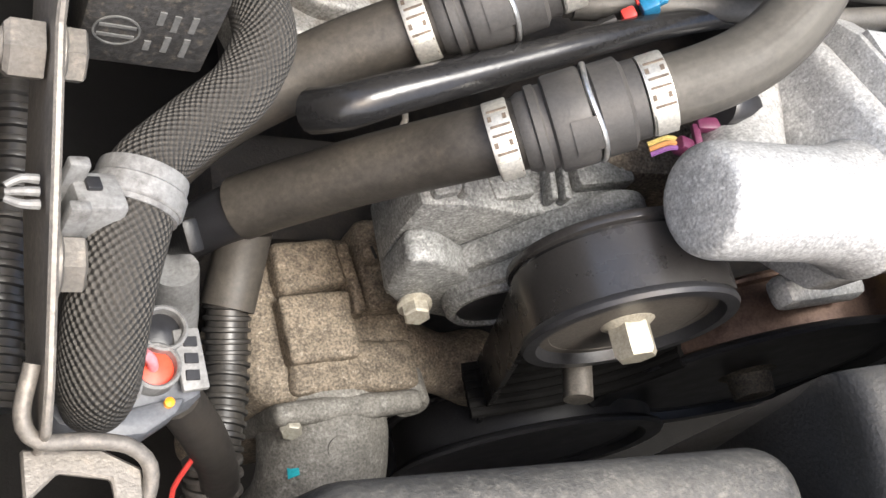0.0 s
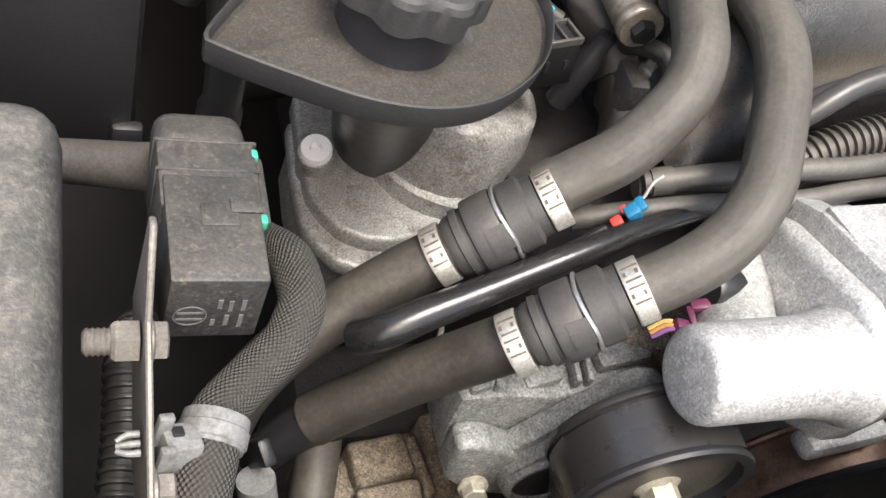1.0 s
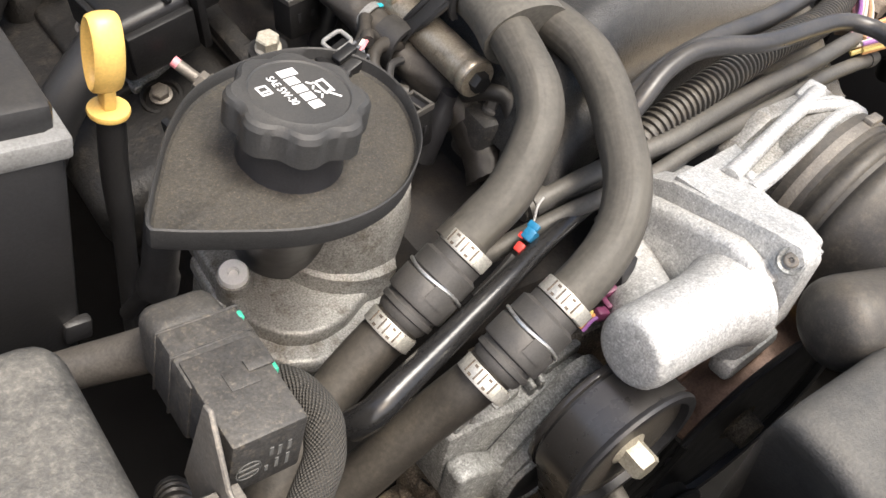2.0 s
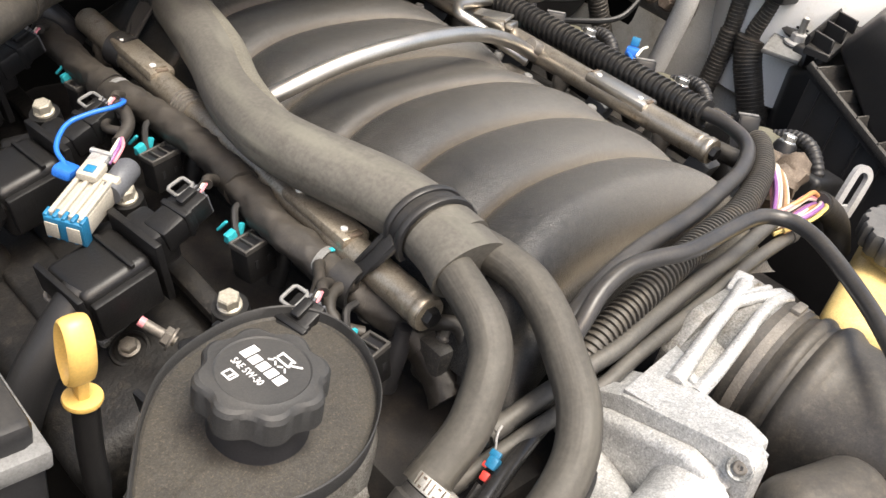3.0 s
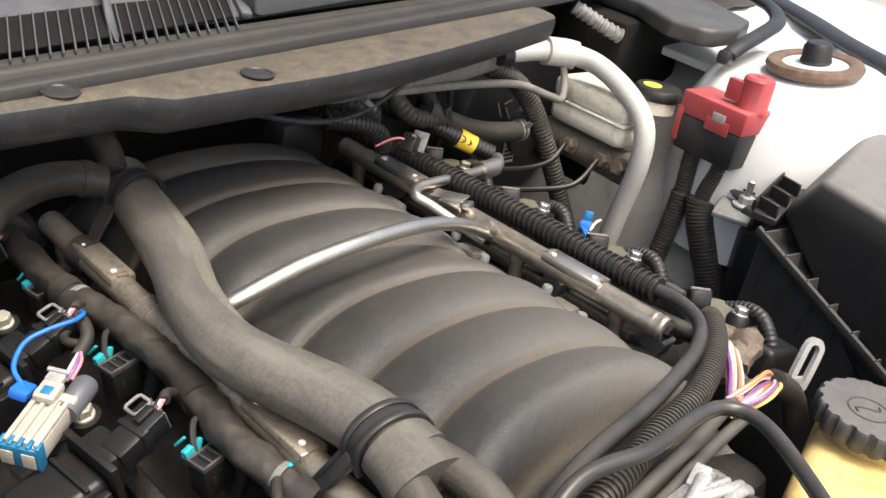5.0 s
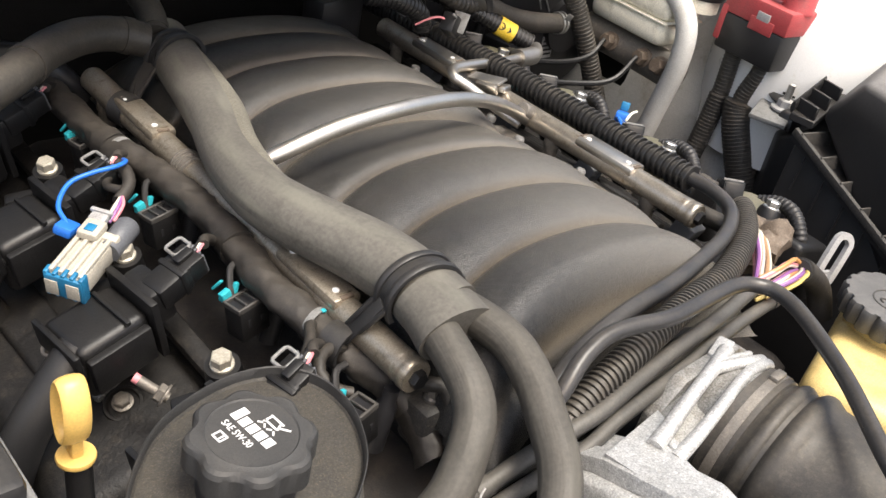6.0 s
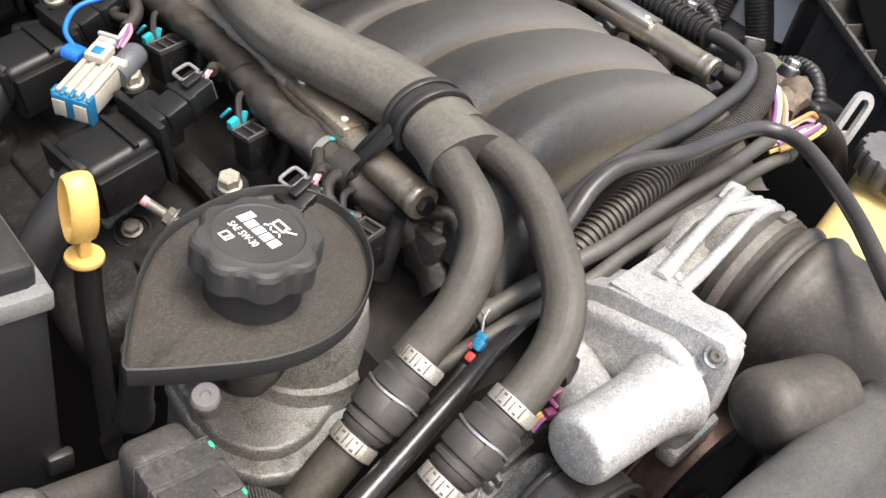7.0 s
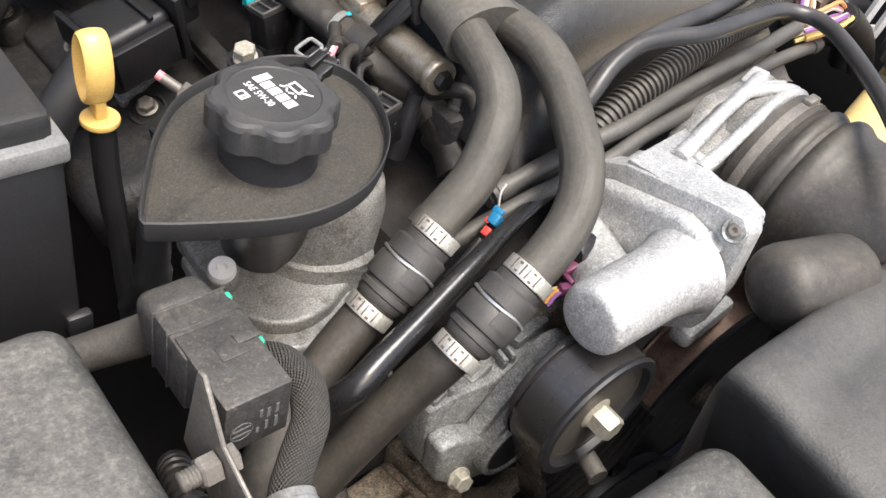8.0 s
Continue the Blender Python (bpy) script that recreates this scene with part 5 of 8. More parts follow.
# ---- right side ----
def ps_reservoir():
    th = thing("steering_fluid_reservoir", (0.24, -0.11, 0.68), "amber translucent power steering reservoir with black cap", "reservoir")
    r = pose(0.232, -0.130, 0, 0, 0, 14) @ Matrix.Diagonal((1.12, 1.12, 1, 1))
    part("bottle", block((0.166, 0.090, 0.088), r @ pose(-0.024, 0.004, 0.728), 0.016, segments=4), RES_AMBER, th)
    part("neck", lathe([(0.034, 0), (0.034, 0.02)], 32, pose(0.222, -0.114, 0.766)), RES_AMBER, th)
    part("rim", block((0.124, 0.094, 0.006), r @ pose(0, 0, 0.690), 0.002), GREY_LIGHT, th)
    c = pose(0.2150, -0.1120, -0.001) @ Matrix.Diagonal((1.05, 1.05, 1, 1))
    cap = part("cap", lathe([(0.0370, 0), (0.0385, 0.002), (0.0385, 0.015), (0.0372, 0.0175), (0.035, 0.018), (0, 0.0182)], 96, c @ pose(0, 0, 0.782), wave=lambda a, r, z: (-0.0034 * max(0.0, math.cos(18 * a)) ** 1.2 if r > 0.0365 else 0)), CAP_GREY, th)
    part("cap_ring", lathe([(0.0145, 0), (0.0145, 0.0006), (0.0135, 0.0006), (0.0135, 0)], 40, c @ pose(-0.006, 0.002, 0.8000)), GREY_PLASTIC, cap)
    part("cap_symbol", sweep([c @ Vector(p) for p in ((-0.015, 0.006, 0.8002), (-0.011, 0.009, 0.8004), (-0.006, 0.003, 0.8004), (-0.002, -0.004, 0.8004), (0.003, -0.002, 0.8002))], 0.0009, 8, 0.002), GREY_PLASTIC, cap)
    for k in range(4):
        part("cap_mark", block((0.0016, 0.0012, 0.0006), c @ pose(0.010 - 0.003 * k, -0.021 + 0.0012 * k, 0.8003), 0), GREY_PLASTIC, cap)


ps_reservoir()


def brake_reservoir():
    th = thing("brake_fluid_reservoir", (0.47, 0.34, 0.78), "yellowed white brake fluid reservoir with black cap", "reservoir")
    m = pose(0.478, 0.345, 0.836, 0, 0, -4)
    part("upper_half", block((0.065, 0.115, 0.026), m @ pose(0, 0, 0.013), 0.009, segments=3), RES_WHITE, th)
    part("lower_half", block((0.065, 0.115, 0.030), m @ pose(0, 0, -0.015), 0.011, segments=3), RES_WHITE, th)
    part("seam", block((0.068, 0.118, 0.0022), m @ pose(0, 0, -0.001), 0.001), RES_WHITE, th)
    part("filler_neck", lathe([(0.024, 0), (0.024, 0.016)], 32, pose(0.505, 0.296, 0.848)), RES_WHITE, th)
    cap = part("cap", lathe([(0.0265, 0), (0.0275, 0.002), (0.0275, 0.010), (0.0255, 0.013), (0.0, 0.013)], 40, pose(0.505, 0.296, 0.863), wave=lambda a, r, z: 0.0006 * math.cos(24 * a) if r > 0.027 else 0), BLACK, th)
    part("cap_label", lathe([(0.011, 0), (0.011, 0.0008), (0, 0.0008)], 24, pose(0.500, 0.302, 0.8762)), YELLOW_DOT, cap, "round yellow label")
    cyl = thing("brake_master_cylinder", (0.46, 0.33, 0.74), "dirty rusty brake master cylinder under the reservoir", "master cylinder")
    part("barrel", sweep([(0.47, 0.41, 0.785), (0.47, 0.33, 0.782), (0.468, 0.27, 0.780)], 0.020, 20, 0.01), STEEL_DIRTY, cyl)
    for y in (0.36, 0.31, 0.285):
        part("union", hexhead(aim((0.452, y, 0.787), (-1, 0, 0.2)), 0.009, 0.014), STEEL_BROWN, cyl, "rusty brake pipe union")
    part("brake_pipe", sweep([(0.437, 0.36, 0.79), (0.41, 0.355, 0.775), (0.37, 0.36, 0.77), (0.31, 0.37, 0.775)], 0.0032, 8, 0.006), COIL, cyl)
    part("brake_pipe", sweep([(0.437, 0.31, 0.789), (0.40, 0.31, 0.765), (0.35, 0.33, 0.76), (0.29, 0.35, 0.765)], 0.0032, 8, 0.006), COIL, cyl)
    b = thing("brake_booster", (0.45, 0.50, 0.72), "black domed brake booster behind the reservoir", "brake booster")
    part("shell", lathe([(0.12, 0.0), (0.12, 0.03), (0.10, 0.06), (0.04, 0.075), (0, 0.076)], 40, aim((0.45, 0.51, 0.78), (0, -1, 0))), BLACK_CLEAN, b)
    part("rolled_rim", lathe([(0.118, -0.004), (0.126, -0.002), (0.126, 0.006), (0.118, 0.008)], 40, aim((0.45, 0.505, 0.78), (0, -1, 0))), BLACK_CLEAN, b)
    part("mounting_flange", lathe([(0.0, 0.070), (0.034, 0.070), (0.034, 0.084), (0.0, 0.084)], 24, aim((0.45, 0.51, 0.78), (0, -1, 0))), BLACK_CLEAN, b)


brake_reservoir()


def ac_line():
    th = thing("air_conditioning_line", (0.45, 0.3, 0.68), "thick silver-grey air conditioning line in a loop", "pipe")
    part("sleeved_line", sweep([(0.06, 0.405, 0.878), (0.1045, 0.402, 0.878), (0.1518, 0.402, 0.8775), (0.2107, 0.402, 0.8765), (0.2622, 0.402, 0.8795), (0.3040, 0.401, 0.8870), (0.335, 0.399, 0.8935)], 0.0122, 20, 0.006), HOSE_DUSTY, th, "dusty grey sleeved part of the line")
    part("sleeve_end", sweep([(0.318, 0.385, 0.899), (0.332, 0.383, 0.8985)], 0.0105, 20, 0.006), RUBBER_BLACK, th, "black rubber grommet")
    part("line", sweep([(0.33, 0.399, 0.8925), (0.35, 0.398, 0.896), (0.41, 0.392, 0.896), (0.447, 0.372, 0.892), (0.455, 0.34, 0.885), (0.452, 0.295, 0.867), (0.449, 0.268, 0.842), (0.448, 0.262, 0.80), (0.451, 0.272, 0.74), (0.456, 0.287, 0.66)], lambda k: 0.0105 + 0.0015 * min(1.0, k * 4), 24, 0.006), HOSE_GREY, th)
    part("ferrule", sweep([(0.405, 0.393, 0.8962), (0.430, 0.384, 0.8945), (0.441, 0.376, 0.8927)], 0.0162, 28, 0.004), HOSE_GREY, th, "pale crimped ferrule")
    part("thin_line", sweep([(0.10, 0.395, 0.872), (0.18, 0.392, 0.872), (0.27, 0.385, 0.872), (0.34, 0.372, 0.870), (0.385, 0.362, 0.856), (0.412, 0.362, 0.848), (0.424, 0.370, 0.862), (0.428, 0.382, 0.885)], 0.0044, 12, 0.005), HOSE_DUSTY, th, "thin grey refrigerant line")


ac_line()


def jump_terminal():
    th = thing("jump_start_terminal", (0.51, 0.20, 0.79), "red plastic jump start terminal cover on a black base", "terminal cover")
    r = pose(0.505, 0.209, 0.100, 0, 0, -6) @ Matrix.Diagonal((0.92, 0.90, 0.895, 1))
    base = part("base", block((0.050, 0.088, 0.046), r @ pose(0, 0, 0.831), 0.004, taper=1.04), BLACK, th)
    part("cover", block((0.054, 0.095, 0.030), r @ pose(0.001, 0.0, 0.868), 0.004), RED, th)
    part("cover_side", block((0.054, 0.010, 0.045), r @ pose(0.0, 0.044, 0.840), 0.003), RED, th)
    part("window", block((0.002, 0.018, 0.010), r @ pose(-0.0268, -0.012, 0.866), 0.0005), GREY_LIGHT, th)
    part("tongue", block((0.003, 0.034, 0.016), r @ pose(-0.0262, -0.012, 0.855), 0.001), RED, th)
    cap = part("post_cap", lathe([(0.0200, 0), (0.0200, 0.003), (0.0185, 0.005), (0.0185, 0.038), (0.016, 0.041), (0, 0.0415)], 32, r @ pose(0.006, -0.030, 0.880)), RED, th)
    part("cap_tab", block((0.010, 0.022, 0.026), r @ pose(-0.006, -0.010, 0.900), 0.002), RED, cap)
    part("cap_mark", block((0.012, 0.0025, 0.0008), r @ pose(0.006, -0.030, 0.9218), 0.0002), RED_CLIP, cap)
    part("cap_mark", block((0.0025, 0.012, 0.0008), r @ pose(0.006, -0.030, 0.9218), 0.0002), RED_CLIP, cap)
    part("cable", sweep([(0.506, 0.232, 0.836), (0.506, 0.232, 0.812), (0.5050, 0.2304, 0.7737), (0.5000, 0.2307, 0.7282), (0.4920, 0.2332, 0.6718), (0.4860, 0.2395, 0.6147)], lambda k: 0.0095 if k < 0.3 else 0.0112, 18, ridge=(0.0042, 0.0006)), CONDUIT_DUSTY, th, "corrugated black battery cable")
    part("cable", sweep([(0.509, 0.195, 0.836), (0.508, 0.195, 0.812), (0.5050, 0.2025, 0.7758), (0.5030, 0.1964, 0.7499), (0.5030, 0.1795, 0.7168), (0.5050, 0.1578, 0.6736), (0.5080, 0.1343, 0.6224)], lambda k: 0.0098 if k < 0.28 else 0.0172, 20, ridge=(0.0042, 0.0006)), CONDUIT_DUSTY, th, "corrugated black battery cable")


jump_terminal()


def airbox():
    th = thing("air_filter_box", (0.50, -0.08, 0.62), "black plastic air filter box with ribbed flange, lid dusty and painted with sky glare", "air filter box")
    a, b = Vector((0.449, 0.090, 0.818)), Vector((0.446, 0.060, 0.866))
    lid = [a, b, (0.338, -0.270, 0.858), Vector((0.338, -0.270, 0.858)) + (a - b) * 4.2, (0.63, 0.118, 0.835), (0.61, 0.085, 0.892), (0.58, -0.27, 0.885), (0.58, -0.27, 0.64)]
    part("lid", hull(lid, 0.007), LID, th, "black lid, top paled by dust and painted sky glare")
    f0, f1 = Vector((0.4265, 0.098, 0.800)), Vector((0.338, -0.245, 0.683))
    low = [f0 + Vector((0.012, 0, -0.004)), f1 + Vector((0.012, 0, -0.004)), (0.62, 0.125, 0.80), (0.58, -0.25, 0.69), (0.40, 0.09, 0.50), (0.34, -0.25, 0.46), (0.62, 0.11, 0.50), (0.58, -0.25, 0.46)]
    part("lower_case", hull(low, 0.004, 2), BLACK, th)
    part("side_bracket", hull([(0.475, 0.100, 0.788), (0.53, 0.130, 0.783), (0.480, 0.135, 0.765), (0.52, 0.160, 0.76), (0.47, 0.09, 0.60), (0.53, 0.12, 0.60), (0.48, 0.13, 0.60), (0.53, 0.165, 0.60)], 0.004, 2), BLACK, th, "black plastic side bracket")
    flange = part("flange", sweep([f0, f1], 0.0032, 8, 0.05, squash=1.6), GREY_PLASTIC, th, "flange between lid and case")
    part("flange_floor", hull([f0 + Vector((0, 0, -0.004)), f1 + Vector((0, 0, -0.004)), f0 + Vector((0.03, 0.0, -0.002)), f1 + Vector((0.03, 0, -0.002)), f0 + Vector((0, 0, -0.010)), f1 + Vector((0, 0, -0.010)), f0 + Vector((0.03, 0, -0.010)), f1 + Vector((0.03, 0, -0.010))]), BLACK, flange)
    along = (f1 - f0).normalized()
    for k in range(11):
        p = f0.lerp(f1, 0.06 + 0.088 * k)
        part("flange_rib", block((0.044, 0.0026, 0.014), Matrix.Translation(p + Vector((0.022, 0.004, 0.003))) @ pose(0, 0, 0, -16, 0, -14), 0.0006, segments=1), GREY_PLASTIC, flange)
        part("case_rib", sweep([p + Vector((0.006, 0.0, -0.012)), p + Vector((0.002, 0.0, -0.05))], 0.0011, 6, 0.02), BLACK, flange)
    r0, r1 = Vector((0.435, 0.114, 0.812)), Vector((0.66, 0.150, 0.840))
    ledge = part("rear_ledge", hull([r0, r1, r0 + Vector((0.004, -0.026, 0.0)), r1 + Vector((0.0, -0.03, 0)), r0 - Vector((0, 0, 0.008)), r1 - Vector((0, 0, 0.008)), r0 + Vector((0.004, -0.026, -0.008)), r1 + Vector((0, -0.03, -0.008))], 0.001, 1), BLACK, th)
    part("ledge_wall", sweep([r0 + Vector((0, 0, 0.006)), r1 + Vector((0, 0, 0.008))], 0.0022, 8, 0.05, squash=3.0), BLACK, ledge)
    for k in range(7):
        p = r0.lerp(r1, 0.04 + 0.14 * k)
        part("ledge_rib", block((0.003, 0.026, 0.014), pose(p.x, p.y - 0.013, p.z + 0.006, 0, 0, -16), 0.0006, segments=1), BLACK, ledge)
    part("clip", arc_band(pose(0.545, 0.128, 0.846, 0, 0, 78), 0.015, 0.010, 0.002, 20, 200), BLACK, th, "black spring clip")
    part("clip_tip", sweep([(0.552, 0.121, 0.861), (0.561, 0.113, 0.866), (0.563, 0.110, 0.880), (0.556, 0.108, 0.892)], 0.0022, 8, 0.003, squash=2.2), BLACK, th)
    st = thing("body_studs", (0.51, 0.155, 0.78), "pair of threaded studs with plastic nuts on a bracket", "stud")
    for x, y, z in ((0.5165, 0.1545, 0.810), (0.4965, 0.149, 0.797)):
        part("stud", lathe([(0.0, -0.01), (0.0042, -0.01)] + [(0.0036 + (0.0006 if k % 2 else 0), -0.008 + 0.0017 * k) for k in range(18)] + [(0, 0.0226)], 14, pose(x, y, z)), STEEL, st, "bright threaded stud")
        part("nut", hexhead(pose(x, y, z - 0.008), 0.0085, 0.012, washer=1.6), GREY_LIGHT if x < 0.51 else BLACK, st)
    part("bracket", block((0.085, 0.04, 0.006), pose(0.500, 0.158, 0.785, 0, -4, 18), 0.002), CLIP_GREY, st)
    part("grommet", lathe([(0.020, 0), (0.024, 0.004), (0.020, 0.008), (0.012, 0.009)], 24, pose(0.517, 0.155, 0.792)), RUBBER_BLACK, st)
    part("clamp_body", hull([(0.478, 0.125, 0.775), (0.505, 0.125, 0.775), (0.478, 0.147, 0.775), (0.505, 0.147, 0.775), (0.482, 0.128, 0.794), (0.502, 0.128, 0.794), (0.482, 0.144, 0.794), (0.502, 0.144, 0.794)], 0.003, 2), BLACK, st)


airbox()


# ---- cowl ----
def cowl():
    th = thing("cowl_panel", (0, 0.4, 0.88), "dusty black plastic cowl panel under the windscreen", "cowl panel", kind="structure")

    def front(x):
        y = 0.283 + (0.018 if x < -0.15 else 0.018 * max(0.0, (-0.125 - x) / 0.025) if x < -0.125 else 0.0) + 0.25 * max(0.0, x) ** 1.35
        return y, 0.9425 + 0.03 * x

    lip, face = bmesh.new(), bmesh.new()
    lip_rows, face_rows = [], []
    for i in range(81):
        x = -0.62 + 0.965 * i / 80
        y, z = front(x)
        w = 0.347 + 0.112 * x
        ripple = 0.0012 * noise.noise(Vector((x * 9, 0, 0)))
        lip_rows.append([lip.verts.new((x, yy, zz)) for yy, zz in ((y + 0.0012, z - 0.0022), (y + 0.005, z + ripple), (0.5 * (y + w), z + 0.0015 + ripple), (w - 0.010, z + 0.001), (w - 0.007, z - 0.003), (w + 0.004, z - 0.004))])
        face_rows.append([face.verts.new((x, yy, zz)) for yy, zz in ((y + 0.016, z - 0.032), (y + 0.006, z - 0.027), (y + 0.001, z - 0.017), (y - 0.0002, z - 0.007), (y + 0.0012, z - 0.0022))])
    for bm, rows in ((lip, lip_rows), (face, face_rows)):
        for a, b in zip(rows, rows[1:]):
            for k in range(len(a) - 1):
                bm.faces.new((a[k], a[k + 1], b[k + 1], b[k]))
    part("lip", lip, COWL, th)
    part("lip_face", face, COWL_FACE, th, "blue-black front face of the lip")

    def strip(path, profile, mat, label):
        """A moulded strip along a path: profile is (behind, above) the path."""
        bm = bmesh.new()
        rows = []
        for i, p in enumerate(path):
            d = path[min(i + 1, len(path) - 1)] - path[max(i - 1, 0)]
            back = Vector((0, 0, 1)).cross(d).normalized()
            rows.append([bm.verts.new(p + back * a + Vector((0, 0, b))) for a, b in profile])
        for a, b in zip(rows, rows[1:]):
            for k in range(len(profile) - 1):
                bm.faces.new((a[k], a[k + 1], b[k + 1], b[k]))
        return part("seal", bm, mat, th, label, smooth_angle=50)

    run = [(x, 0.347 + 0.112 * x, 0.9425 + 0.03 * x) for x in (-0.62, -0.3, -0.1, 0.1, 0.27)] + [(0.36, 0.388, 0.953), (0.45, 0.402, 0.955), (0.54, 0.424, 0.956), (0.62, 0.440, 0.957), (0.74, 0.442, 0.957), (0.80, 0.410, 0.957)]
    run = ease(run, 0.015)
    strip(run, [(0.000, -0.006), (0.001, 0.0035), (0.0025, 0.0050), (0.0115, 0.0062), (0.0130, 0.0050), (0.0140, 0.0010)], SEAL, "dusty black rubber weatherstrip")
    strip(run, [(0.0142, 0.0000), (0.0165, 0.0020), (0.0180, 0.0068), (0.0205, 0.0090), (0.0260, 0.0098), (0.0278, 0.0086), (0.0288, 0.0092), (0.0350, 0.0104), (0.0385, 0.0094), (0.0400, 0.0020)], SEAL, "dusty black rubber weatherstrip with a raised bead")
    for x in (-0.189, -0.0505):
        y = 0.316 if x < -0.1 else 0.3005
        pin = part("push_pin", lathe([(0, 0.0), (0.0125, 0.0), (0.0125, 0.0008), (0.0105, 0.0016), (0.0095, 0.0008), (0.007, 0.0012), (0.0, 0.0016)], 32, pose(x, y, 0.9435 + 0.03 * x)), BLACK, th)
    # shelf by the bonnet hinge, separate from the lip's end
    out = [(0.570, 0.390), (0.526, 0.318), (0.534, 0.280), (0.550, 0.266), (0.600, 0.266), (0.660, 0.285), (0.735, 0.407), (0.735, 0.47), (0.575, 0.47)]
    part("hinge_shelf", slab(out, 0.022, pose(0, 0, 0.926), 0.006, segments=3), SHELF, th)
    part("shelf_seal", sweep([(0.50, 0.482, 0.972), (0.58, 0.478, 0.968), (0.66, 0.470, 0.966), (0.74, 0.455, 0.966), (0.80, 0.43, 0.966)], 0.012, 12, 0.02), RUBBER_BLACK, th)
    part("hinge_arm", block((0.05, 0.09, 0.03), pose(0.78, 0.40, 0.965, 0, 0, 30), 0.008), RUBBER_BLACK, th)
    # plain black block added to hide the white wing behind the shelf
    part("hinge_box", block((0.26, 0.10, 0.07), pose(0.86, 0.49, 0.945, 0, 0, -8), 0.010), RUBBER_BLACK, th, "plain black filler block behind the hinge shelf")
    part("drain_hose", sweep([(0.80, 0.36, 0.952), (0.765, 0.312, 0.950), (0.71, 0.275, 0.946), (0.64, 0.258, 0.940), (0.590, 0.253, 0.932), (0.560, 0.252, 0.922)], 0.0105, 16, 0.008, squash=0.7), RUBBER_BLACK, th, "black rubber seal end")
    part("seal_hook", block((0.022, 0.016, 0.016), pose(0.556, 0.252, 0.920, 0, 12, 10), 0.004), RUBBER_BLACK, th)
    part("foam_strip", sweep([(0.485, 0.425, 0.935), (0.497, 0.41, 0.927), (0.512, 0.388, 0.916), (0.53, 0.372, 0.907)], 0.008, 12, ridge=(0.008, 0.0015)), CLIP_GREY, th, "black ribbed foam strip")
    tilt = Matrix.Translation((0, 0.40, 0.957)) @ pose(0, 0, 0, 13.9)
    deck = [(-0.70, -0.06), (-0.20, -0.022), (0.0, -0.004), (0.30, 0.03), (0.55, 0.06), (0.55, 0.12), (0.30, 0.105), (0.035, 0.075), (-0.094, 0.055), (-0.35, 0.02), (-0.70, -0.02)]
    sc = part("scuttle", slab(deck, 0.006, tilt @ pose(0, 0, -0.006), 0.0015, segments=1), COWL_BLUE, th, "blue-grey scuttle panel")
    well = [(-0.340, -0.055), (-0.16, -0.030), (-0.012, -0.008), (0.004, 0.029), (-0.112, 0.0185), (-0.30, -0.008)]
    part("grille_well", slab(well, 0.0014, tilt, 0), FLOOR_DARK, sc)
    for k in range(36):
        x = -0.333 + 0.0092 * k
        y = 0.0 + 0.105 * x
        part("grille_bar", block((0.0013, 0.060, 0.004), tilt @ pose(x, y, 0.0022, 0, 0, -20), 0.0004, segments=1), COWL_BLUE, sc)
    part("rib", block((0.010, 0.085, 0.006), tilt @ pose(0.012, 0.030, 0.002, 0, 0, -18), 0.002), COWL_BLUE, sc)
    for x, y in ((-0.109, 0.018), (-0.330, -0.02)):
        part("fin", hull([tilt @ Vector(p) for p in ((x - 0.016, y - 0.05, 0), (x - 0.012, y - 0.05, 0), (x + 0.014, y + 0.04, 0), (x + 0.020, y + 0.04, 0), (x + 0.004, y + 0.028, 0.022), (x + 0.008, y + 0.028, 0.022), (x - 0.014, y - 0.03, 0.006))], 0.001, 1), COWL_BLUE, sc)
    bulge = [(0.008, 0.389, 0.953), (0.226, 0.413, 0.964), (0.006, 0.3915, 0.9915), (0.206, 0.4155, 0.9995), (0.040, 0.500, 1.012), (0.215, 0.520, 1.020), (0.004, 0.430, 0.966), (0.0215, 0.440, 0.9935), (0.030, 0.520, 0.99), (0.245, 0.450, 0.972), (0.250, 0.53, 0.99)]
    part("motor_bulge", hull(bulge, 0.004, 3), COWL_BLUE, th, "raised wiper motor bulge")
    part("spindle_well", lathe([(0.0, 0.0), (0.030, 0.0), (0.034, 0.006), (0.030, 0.010), (0.016, 0.004), (0, 0.004)], 32, pose(0.30, 0.468, 0.974, 14)), BLACK_CLEAN, sc)
    part("washer_hose", sweep([(0.195, 0.425, 1.008), (0.215, 0.418, 1.003), (0.245, 0.414, 0.990), (0.266, 0.414, 0.972), (0.270, 0.414, 0.958)], 0.0030, 10, 0.004), TUBE, th, "thin grey washer hose")
    glass = block((1.6, 0.7, 0.006), pose(-0.05, 0.775, 1.155, 32, 0, 8), 0.001)
    part("windscreen", glass, GLASS_DARK, th, "dark sloping windscreen glass")
    part("wiper_blade", sweep([(-0.55, 0.455, 0.999), (-0.2, 0.498, 1.002), (0.02, 0.532, 1.005), (0.2, 0.562, 1.008)], 0.008, 10, 0.03), RUBBER_BLACK, th)


cowl()


